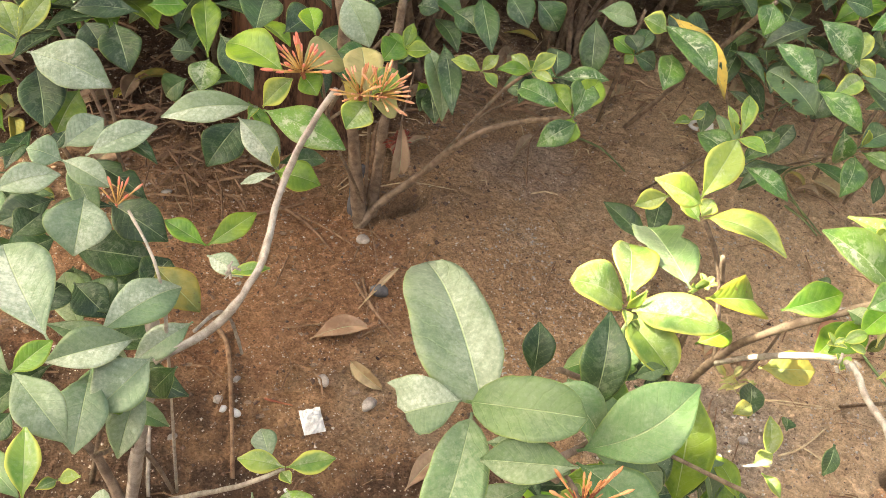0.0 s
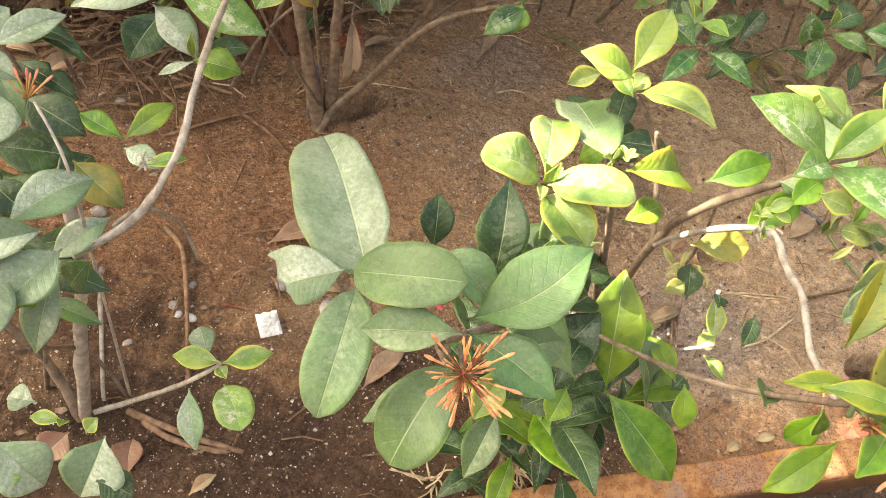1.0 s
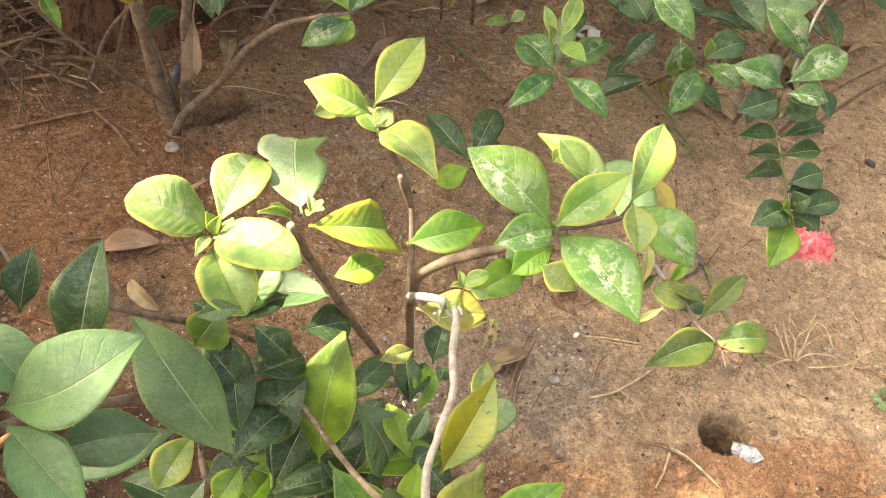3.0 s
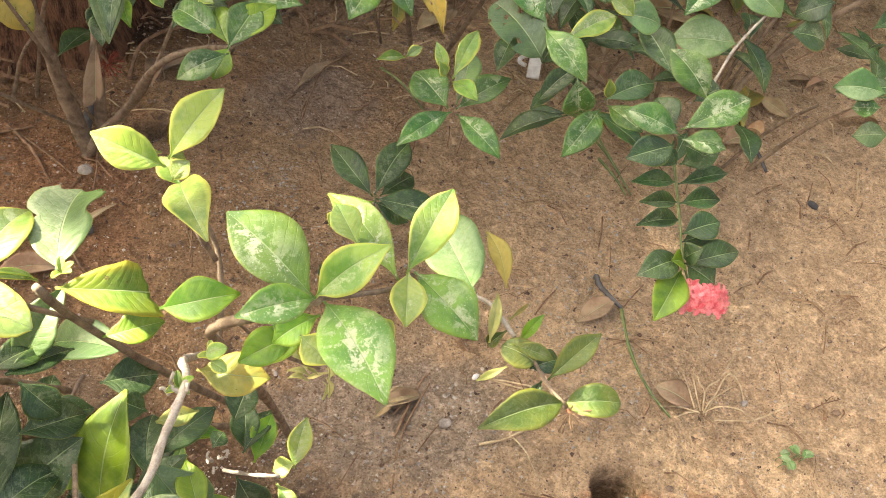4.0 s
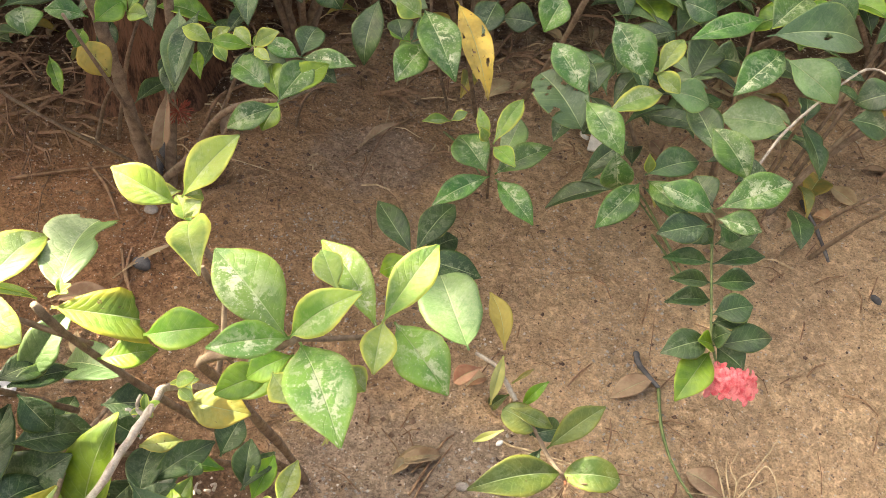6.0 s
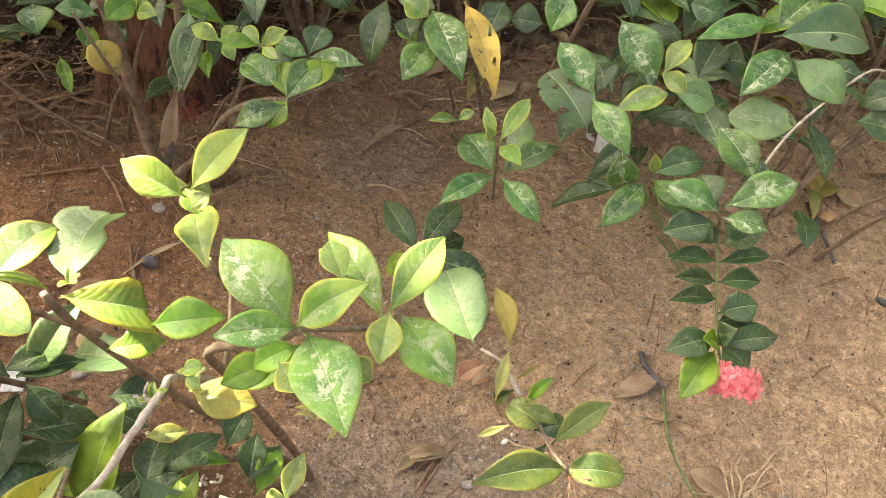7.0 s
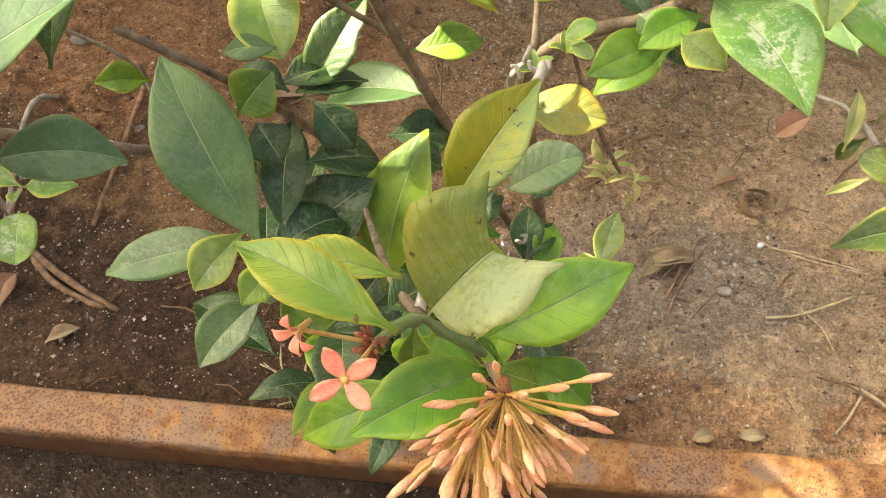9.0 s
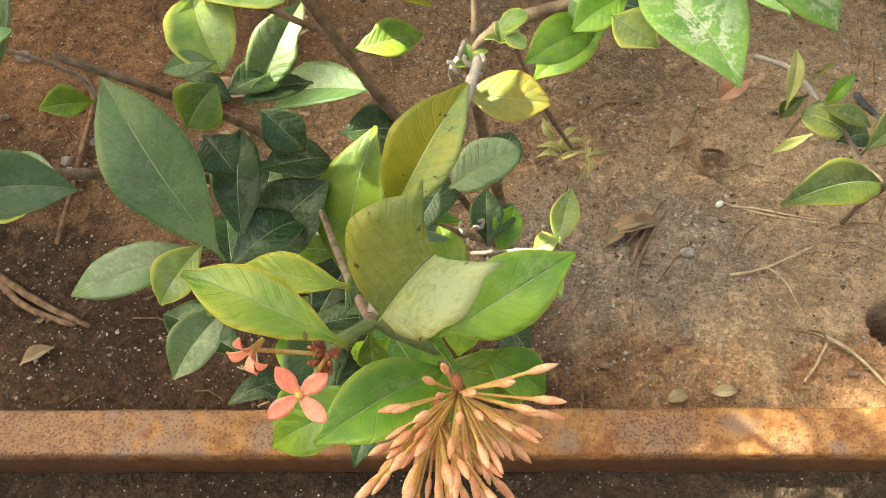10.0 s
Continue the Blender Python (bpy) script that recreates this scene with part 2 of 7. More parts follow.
def rust_material():
    m, nt, bsdf = fresh("rusty steel")
    at = node(nt, "NewGeometry").outputs["Position"]
    broad, mid, pit = noisy(nt, at, 9.0, 4.0, 0.6), noisy(nt, at, 70.0, 4.0, 0.7), noisy(nt, at, 420.0, 3.0, 0.7)
    colour = mix(nt, span(nt, mid, 0.35, 0.65), (0.25, 0.098, 0.028), (0.45, 0.225, 0.08))
    colour = mix(nt, calc(nt, "MULTIPLY", span(nt, broad, 0.48, 0.66), 0.6), colour, (0.27, 0.17, 0.115))
    colour = mix(nt, calc(nt, "MULTIPLY", span(nt, noisy(nt, at, 30.0, 3.0, 0.6), 0.5, 0.64), 0.6), colour, (0.26, 0.19, 0.145))
    colour = mix(nt, calc(nt, "MULTIPLY", span(nt, calc(nt, "ADD", pit, calc(nt, "MULTIPLY", broad, 0.35)), 0.69, 0.83), 0.75), colour, (0.09, 0.032, 0.016))
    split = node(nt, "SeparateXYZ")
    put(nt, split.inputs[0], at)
    # shade of the rail's sides, put into the colour as darker rust below the top
    side_shade = span(nt, calc(nt, "ADD", split.outputs[2], calc(nt, "MULTIPLY", mid, 0.012)), 0.036, 0.046, 0.75, 0.0)
    colour = mix(nt, side_shade, colour, (0.085, 0.032, 0.015))
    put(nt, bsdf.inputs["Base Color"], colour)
    bsdf.inputs["Roughness"].default_value, bsdf.inputs["Metallic"].default_value = 0.72, 0.15
    bumped(nt, bsdf, calc(nt, "ADD", mid, calc(nt, "MULTIPLY", pit, -0.7)), 0.5, 0.0012)
    return m


def old_bark_material():
    """Bark in long upright ridges with dark cracks between them."""
    m, nt, bsdf = fresh("old bark")
    where = node(nt, "VectorMath", op="MULTIPLY")
    put(nt, where.inputs[0], node(nt, "NewGeometry").outputs["Position"])
    where.inputs[1].default_value = (1.0, 1.0, 0.14)
    ridge, fine = noisy(nt, where.outputs[0], 75.0, 5.0, 0.65), noisy(nt, where.outputs[0], 330.0, 3.0, 0.6)
    colour = mix(nt, span(nt, ridge, 0.36, 0.62), (0.035, 0.018, 0.011), (0.17, 0.088, 0.052))
    colour = mix(nt, calc(nt, "MULTIPLY", span(nt, fine, 0.45, 0.65), 0.5), colour, (0.21, 0.105, 0.06))
    put(nt, bsdf.inputs["Base Color"], colour)
    bsdf.inputs["Roughness"].default_value, bsdf.inputs["Specular IOR Level"].default_value = 0.9, 0.2
    bumped(nt, bsdf, calc(nt, "ADD", ridge, calc(nt, "MULTIPLY", fine, 0.4)), 1.0, 0.006)
    return m


OLD_BARK = old_bark_material()
LEAVES = {
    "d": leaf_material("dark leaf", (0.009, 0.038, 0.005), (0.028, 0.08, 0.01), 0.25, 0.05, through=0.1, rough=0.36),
    "s": leaf_material("dusty leaf", (0.036, 0.118, 0.014), (0.08, 0.19, 0.028), 0.2, 0.42, through=0.14, rough=0.36),
    "g": leaf_material("green leaf", (0.075, 0.19, 0.003), (0.2, 0.36, 0.01), 0.16, 0.05, rim=0.35, through=0.28, rough=0.38),
    "w": leaf_material("splashed leaf", (0.055, 0.165, 0.008), (0.15, 0.3, 0.018), 1.0, 0.2, rim=0.2, through=0.2),
    "y": leaf_material("young leaf", (0.11, 0.24, 0.014), (0.3, 0.42, 0.05), 0.45, 0.32, rim=0.95, through=0.3, rimcol=(0.62, 0.63, 0.12)),
    "p": leaf_material("pale yellow leaf", (0.38, 0.37, 0.1), (0.6, 0.54, 0.2), 0.1, 0.2, through=0.3, rimcol=(0.6, 0.5, 0.2)),
    "q": leaf_material("golden dying leaf", (0.34, 0.22, 0.025), (0.6, 0.38, 0.05), 0.05, 0.1, spots=1.0, rimcol=(0.3, 0.16, 0.03)),
    "o": leaf_material("yellowing leaf", (0.17, 0.2, 0.03), (0.42, 0.32, 0.05), 0.12, 0.15, rim=0.4, spots=0.8, rimcol=(0.5, 0.36, 0.05)),
    "v": leaf_material("olive leaf", (0.11, 0.21, 0.005), (0.24, 0.31, 0.01), 0.15, 0.08, rim=0.6, through=0.18, rough=0.38, spots=0.8, rimcol=(0.46, 0.38, 0.03)),
    "k": leaf_material("half dusted leaf", (0.11, 0.2, 0.006), (0.28, 0.33, 0.015), 0.2, 0.15, rim=0.25, rough=0.4, spots=0.8, rimcol=(0.46, 0.38, 0.04), half=0.55),
    "r": leaf_material("withered leaf", (0.28, 0.1, 0.05), (0.45, 0.24, 0.13), 0.1, 0.3, through=0.15, rough=0.6, rimcol=(0.4, 0.25, 0.1)),
    "t": leaf_material("dry tan leaf", (0.22, 0.12, 0.06), (0.4, 0.26, 0.15), 0.1, 0.2, through=0.08, rough=0.7, rimcol=(0.35, 0.22, 0.12)),
}
LEAVES["c"] = leaf_material("dark speckled leaf", (0.022, 0.09, 0.006), (0.07, 0.185, 0.012), 0.8, 0.05, rim=0.12, through=0.14, rough=0.3, rimcol=(0.3, 0.4, 0.1))
LEAVES["h"] = leaf_material("holed dusty leaf", (0.03, 0.085, 0.018), (0.06, 0.13, 0.03), 0.2, 0.32, through=0.12, rough=0.42, powdery=(0.36, 0.4, 0.31))
LEAVES["j"] = leaf_material("yellowed folded leaf", (0.17, 0.2, 0.007), (0.36, 0.32, 0.012), 0.1, 0.05, through=0.15, rough=0.4, spots=0.9, rimcol=(0.3, 0.16, 0.03), half=0.9, powdery=(0.17, 0.25, 0.09))
# darker copy of the olive leaf: the sprig's shade is put into its colour
LEAVES["l"] = leaf_material("shaded olive leaf", (0.05, 0.1, 0.006), (0.12, 0.155, 0.012), 0.25, 0.1, rim=0.4, through=0.12, rough=0.4, spots=0.4, rimcol=(0.28, 0.26, 0.03))
LEAVES["m"] = leaf_material("ochre dying leaf", (0.4, 0.29, 0.05), (0.6, 0.44, 0.09), 0.1, 0.12, through=0.25, rough=0.5, spots=0.4, rimcol=(0.45, 0.3, 0.08))
LEAVES["e"] = leaf_material("thickly dusted leaf", (0.045, 0.115, 0.028), (0.085, 0.17, 0.045), 0.3, 0.8, through=0.12, rough=0.4, powdery=(0.62, 0.66, 0.5))
BARK = {
    "br": plain_material("brown bark", (0.13, 0.086, 0.055), (0.29, 0.215, 0.145), 90, 0.85, 0.7, 0.0015),
    "tw": plain_material("grey twig bark", (0.27, 0.225, 0.175), (0.5, 0.44, 0.36), 110, 0.85, 0.7, 0.001),
    "gr": plain_material("green stem skin", (0.09, 0.14, 0.04), (0.17, 0.2, 0.07), 80, 0.6, 0.3, 0.0005),
}
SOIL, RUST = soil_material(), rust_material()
CONCRETE = plain_material("weathered concrete", (0.07, 0.058, 0.048), (0.2, 0.17, 0.145), 14, 0.92, 0.6, 0.002)
STONE = plain_material("pebble stone", (0.2, 0.17, 0.145), (0.42, 0.37, 0.32), 60, 0.85, 0.4, 0.0006)
DARK_STONE = plain_material("dark stone", (0.05, 0.048, 0.05), (0.12, 0.115, 0.115), 50, 0.8, 0.4, 0.0008)
STRAW = plain_material("dry straw", (0.36, 0.255, 0.14), (0.58, 0.455, 0.28), 120, 0.8, 0.3, 0.0004)
WOOD = plain_material("dead twig wood", (0.14, 0.076, 0.04), (0.3, 0.185, 0.105), 100, 0.9, 0.5, 0.0008)
PAPER = plain_material("crumpled white foil", (0.5, 0.49, 0.46), (0.72, 0.71, 0.68), 60, 0.55, 0.4, 0.0008)
SPENT = plain_material("rusty bud skin", (0.5, 0.17, 0.055), (0.78, 0.4, 0.17), 160, 0.55, 0.2, 0.0003)
BUD = plain_material("orange bud skin", (0.6, 0.22, 0.09), (0.82, 0.46, 0.27), 160, 0.5, 0.2, 0.0003)
TUBE = plain_material("flower tube skin", (0.5, 0.24, 0.06), (0.6, 0.4, 0.13), 160, 0.5, 0.2, 0.0003)
PETAL = plain_material("coral petal skin", (0.72, 0.16, 0.1), (0.85, 0.34, 0.22), 140, 0.5, 0.2, 0.0003)
PINK = plain_material("pink red petal skin", (0.62, 0.06, 0.08), (0.88, 0.3, 0.3), 120, 0.5, 0.2, 0.0003)
CALYX = plain_material("dark red calyx", (0.2, 0.045, 0.02), (0.34, 0.12, 0.05), 160, 0.65, 0.3, 0.0004)


# building helpers
def mesh_of(name, verts, faces, material, uvs=None, smooth=True):
    me = bpy.data.meshes.new(name)
    me.from_pydata([tuple(p) for p in verts], [], faces)
    me.materials.append(material)
    if uvs is not None:
        layer = me.uv_layers.new(name="UVMap").data
        for loop in me.loops:
            layer[loop.index].uv = uvs[loop.vertex_index]
    if smooth:
        me.shade_smooth()
    return me


def part(name, me, parent, label=""):
    ob = new(name, me)
    ob.parent = parent
    return tagged(ob, label)


def thing(name, label, category, group="", at=(0, 0, 0), kind=""):
    ob = tagged(new(name), label, category, group, kind)
    ob.location = at
    ob.empty_display_size = 0.02
    return ob


SEED = random.Random(7)


def blade(base, tip, width, roll, arch, fold, blunt, material, along=18, across=10, eaten=0.0, bend=None, lean=None, gnawed=0):
    """A leaf blade with a short stalk: arched along its length, folded at the midrib, wavy at the rim, 0.5 mm thick."""
    base, tip = Vector(base), Vector(tip)
    axis = tip - base
    length = axis.length
    axis.normalize()
    side = axis.cross(Vector((0, 0, 1)))
    side = side.normalized() if side.length > 0.05 else Vector((1, 0, 0))
    up = side.cross(axis)
    c, s = math.cos(radians(roll)), math.sin(radians(roll))
    up, side = up * c + side * s, side * c - up * s
    rng = random.Random(round(base.x * 9973) * 7 + round(base.y * 9973) * 131 + round(tip.x * 9973) * 17 + round(tip.y * 9973))
    phase, wob, twist = rng.uniform(0, 6.28), rng.uniform(0.012, 0.035), rng.uniform(-0.25, 0.25)
    swerve, droop = rng.uniform(-0.03, 0.03), rng.uniform(0.0, 0.5)
    bite, drift = rng.uniform(0.3, 0.7), rng.uniform(-0.08, 0.08)
    bend, lean = swerve if bend is None else bend, drift if lean is None else lean
    gnaw = [(rng.uniform(0.3, 0.95), rng.uniform(0.04, 0.1), rng.choice((-1, 1)), rng.uniform(0.25, 0.6)) for _ in range(gnawed)]
    tops, uvs = [], []
    ladder = (-1, -0.78, -0.52, -0.26, -0.07, 0, 0.07, 0.26, 0.52, 0.78, 1) if across == 10 else [2 * j / across - 1 for j in range(across + 1)]
    for i in range(along + 1):
        u = i / along
        w = max(0.0, (u - 0.06) / 0.94)
        if blunt == 0:
            prof = max(0.0, math.sin(math.pi * w ** 1.06)) ** 0.9 * (1 - 0.12 * max(0.0, w - 0.8) / 0.2)
        else:
            q = w ** 1.1
            prof = max(0.0, 4 * q * (1 - q)) ** 0.5
        if blunt == 4:
            prof = max(0.0, 1 - abs(2 * w - 1) ** 3.0) ** 0.6 * (1.12 - 0.32 * w)
        if blunt == 3 and w > 0.5:
            prof = max(prof, 0.8)
        if blunt == 2 and w > 0.55:
            prof = max(prof, 0.62)
        if blunt == 5:
            prof = max(0.0, math.sin(math.pi * 0.5 * min(1.0, w * 1.25))) ** 0.8 * (1 - 0.12 * w)
        half = max(0.5 * width * prof, 0.0009)
        for j in range(across + 1):
            v = ladder[j]
            reach = u
            if blunt == 3 and u > 0.5:
                reach = 0.5 + (u - 0.5) * (0.3 + 0.7 * abs(v) ** 1.3)
            if blunt == 5 and u > 0.6:
                reach = 0.6 + (u - 0.6) * (0.8 + 0.34 * v + 0.3 * noise.noise((v * 2.1, phase * 9, 1.0)))
            if blunt == 2 and u > 0.75:
                reach = 0.75 + (u - 0.75) * (0.75 + 0.5 * noise.noise((v * 1.6, phase * 9, 1.0)) - 0.35 * bite * max(0.0, math.sin(2 * v + phase)))
            off = half * v * (1 + 0.07 * abs(v) * noise.noise((u * 6, v * 0.8 + phase * 5, phase * 3)) + lean * v)
            for spot, wide, flank, deep in gnaw:
                if v * flank > 0:
                    off *= 1 - deep * abs(v) * math.exp(-((u - spot) / wide) ** 2)
            rise = 0.8 * arch * length * (4 * reach * (1 - reach)) + (fold + 0.14) * abs(off) - 0.2 * fold * off * off / max(half, 1e-4)
            rise += wob * length * math.sin(9 * u + phase + 1.5 * (v > 0)) * v * v * min(1, half / 0.008) * 0.55
            rise += 0.0004 * (1 + 1.2 * noise.noise((u * 4, v * 3, phase))) * math.sin(2 * math.pi * 9 * (u - 0.16 * abs(v)) + phase * (v > 0)) * min(1.0, 2.5 * abs(v)) * min(1, half / 0.008) * (1 - abs(v) * 0.5)
            rise += twist * off * (u - 0.4) - droop * length * max(0.0, reach - 0.55) ** 2
            p = base + axis * (reach * length) + side * (off + bend * length * math.sin(math.pi * reach)) + up * rise
            tops.append(p)
            uvs.append((u, 0.5 + 0.5 * v))
    row = across + 1
    lows = []
    thick = 0.0005
    for k, p in enumerate(tops):
        lows.append(p - up * thick)
    n = len(tops)
    faces = []
    for i in range(along):
        for j in range(across):
            a, b, c2, d = i * row + j, i * row + j + 1, (i + 1) * row + j + 1, (i + 1) * row + j
            if eaten and i > along * 0.3 and noise.noise((i * 9.0 / along + phase, j * 5.0 / across, phase * 7)) > eaten:
                continue
            faces += [(a, b, c2, d), (n + d, n + c2, n + b, n + a)]
        a, d = i * row, (i + 1) * row
        faces.append((a, d, n + d, n + a))
        a, d = i * row + across, (i + 1) * row + across
        faces.append((d, a, n + a, n + d))
    for i in (0, along):
        for j in range(across):
            a, b = i * row + j, i * row + j + 1
            faces.append((b, a, n + a, n + b) if i == 0 else (a, b, n + b, n + a))
    return mesh_of("leaf", tops + lows, faces, material, uvs + uvs)


TONES = {"c": "dark green leaf speckled with white dust", "e": "leaf thickly coated with grey dust", "k": "folded olive leaf, one half grey with dust", "j": "folded leaf, one half yellow with brown specks", "m": "ochre yellow dying leaf", "l": "olive leaf darkened for shade, drooping", "v": "olive green leaf with brown specks", "o": "yellowing green leaf", "r": "withered reddish leaf", "h": "leaf with insect holes", "q": "golden dying leaf with holes", "p": "pale yellow leaf", "y": "young yellow-green leaf"}


def leaf(shrub, base, tip, width, roll, kind, arch=0.1, fold=0.15, blunt=0, bend=None, lean=None, gnawed=0):
    more = (44, 28, 0.46) if kind in "hq" else (18, 10, 0.0)
    return part("leaf", blade(base, tip, width, roll, arch, fold, int(blunt), LEAVES[kind], *more, bend, lean, gnawed), shrub, TONES.get(kind, ""))


def tube(points, r0, r1, material, sides=8, knots=0.0, steps=5, rng=SEED, name="stem"):
    """A round, slightly crooked rod through the points, tapering from r0 to r1, with swollen joints."""
    pts = [Vector(p) for p in points]
    line = []
    for k in range(len(pts) - 1):
        p0, p1, p2, p3 = pts[max(k - 1, 0)], pts[k], pts[k + 1], pts[min(k + 2, len(pts) - 1)]
        for i in range(steps):
            t = i / steps
            line.append(0.5 * (2 * p1 + (p2 - p0) * t + (2 * p0 - 5 * p1 + 4 * p2 - p3) * t * t + (3 * p1 - p0 - 3 * p2 + p3) * t ** 3))
    line.append(pts[-1])
    total = len(line)
    verts, faces = [], []
    for k, p in enumerate(line):
        ahead = (line[min(k + 1, total - 1)] - line[max(k - 1, 0)]).normalized()
        x = ahead.cross(Vector((0.3, 0.2, 1))).normalized()
        y = ahead.cross(x)
        r = (r0 + (r1 - r0) * k / (total - 1)) * (1 + (knots * rng.uniform(-0.3, 1.0) if 0 < k < total - 1 else 0))
        mid = p + (x * rng.uniform(-1, 1) + y * rng.uniform(-1, 1)) * r * 0.15 * (knots > 0)
        for j in range(sides):
            a = 2 * math.pi * j / sides
            verts.append(mid + (x * math.cos(a) + y * math.sin(a)) * r)
    for k in range(total - 1):
        for j in range(sides):
            a, b = k * sides + j, k * sides + (j + 1) % sides
            faces.append((a, b, b + sides, a + sides))
    faces += [tuple(range(sides - 1, -1, -1)), tuple(range((total - 1) * sides, total * sides))]
    return mesh_of(name, verts, faces, material)


def stem(shrub, r0, r1, kind, *points):
    return part("stem", tube(points, r0, r1, BARK[kind], 8, 0.25), shrub)


# ground
def ground_height(x, y):
    near = max(0.0, 1 - math.hypot(x - 0.6, y - 0.7) / 3.0)
    h = 0.012 * noise.noise((x * 4, y * 4, 1.3)) + 0.007 * noise.noise((x * 13, y * 13, 4.0))
    h += 0.0045 * noise.noise((x * 37, y * 37, 7.0)) + 0.004 * abs(noise.noise((x * 80, y * 80, 2.0))) + 0.002 * noise.noise((x * 190, y * 190, 5.0))
    h += 0.02 * math.exp(-((x - 0.38) ** 2 + (y - 1.0) ** 2) / 0.02)
    hole = math.exp(-(((x - 0.935) / 0.026) ** 2 + ((y - 0.475) / 0.02) ** 2) ** 4)
    h -= 0.045 * math.exp(-((((x - 0.361) * 0.9 + (y - 0.969) * 0.42) / 0.034) ** 2 + (((y - 0.969) * 0.9 - (x - 0.361) * 0.42) / 0.013) ** 2) ** 2)
    if y < 0.36:
        h = h * 0.5 - 0.004
    return h * near - 0.2 * hole


def make_ground():
    def marks(lo, hi, step):
        inner = list(np.arange(lo, hi + 1e-6, step))
        out, d = [], step
        a, b = lo, hi
        while b - a < 160:
            d *= 1.35
            a, b = a - d, b + d
            out.append((a, b))
        return [a for a, b in reversed(out)] + inner + [b for a, b in out]

    xs, ys = marks(-0.5, 1.7, 0.0045), marks(0.25, 1.6, 0.0045)
    verts = [(x, y, ground_height(x, y) if -1.5 < x < 3 and -1 < y < 3 else 0.0) for y in ys for x in xs]
    w = len(xs)
    faces = [(j * w + i, j * w + i + 1, (j + 1) * w + i + 1, (j + 1) * w + i) for j in range(len(ys) - 1) for i in range(w - 1)]
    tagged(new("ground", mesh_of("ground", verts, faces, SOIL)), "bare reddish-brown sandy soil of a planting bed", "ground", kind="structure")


make_ground()


def bevel_box(name, size, material, bevel, cuts=0):
    bm = bmesh.new()
    bmesh.ops.create_cube(bm, size=1.0)
    bmesh.ops.scale(bm, vec=size, verts=bm.verts)
    if cuts:
        longest = [e for e in bm.edges if abs(e.verts[0].co.x - e.verts[1].co.x) > size[0] * 0.5]
        bmesh.ops.subdivide_edges(bm, edges=longest, cuts=cuts, use_grid_fill=True)
    sharp = [e for e in bm.edges if len(e.link_faces) == 2 and e.calc_face_angle() > 0.8]
    bmesh.ops.bevel(bm, geom=sharp, offset=bevel, segments=3, affect="EDGES", profile=0.6)
    for v in bm.verts:
        v.co += Vector(noise.noise_vector(v.co * 25)) * bevel * 0.2
    me = bpy.data.meshes.new(name)
    bm.to_mesh(me)
    bm.free()
    me.materials.append(material)
    me.shade_smooth()
    return me


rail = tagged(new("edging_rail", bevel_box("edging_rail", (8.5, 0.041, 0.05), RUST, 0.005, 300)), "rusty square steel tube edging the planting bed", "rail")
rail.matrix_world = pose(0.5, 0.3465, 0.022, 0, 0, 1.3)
kerb = tagged(new("kerb", bevel_box("kerb", (8.5, 0.3, 0.1), CONCRETE, 0.008, 110)), "low weathered concrete strip beside the rusty rail", "kerb", kind="structure")
kerb.matrix_world = pose(0.5, 0.128, -0.042, 0, 0, 1.3)


# unseen dark walls, added round the bed to cut low sky light
BLOCKING_WALL = plain_material("dark blocking wall", (0.05, 0.045, 0.032), (0.12, 0.105, 0.08), 3, 0.9, 0.4, 0.003)
for name, size, at in (("wall_north", (9.0, 0.2, 2.4), (0.6, 3.6, 1.15)), ("wall_south", (9.0, 0.2, 2.4), (0.6, -3.0, 1.15)), ("wall_west", (0.2, 6.36, 2.4), (-3.8, 0.3, 1.15)), ("wall_east", (0.2, 6.36, 2.4), (5.0, 0.3, 1.15))):
    wall = tagged(new(name, bevel_box(name, size, BLOCKING_WALL, 0.01)), "unseen dark wall added to block low sky light", "wall", kind="structure")
    wall.matrix_world = Matrix.Translation(at)


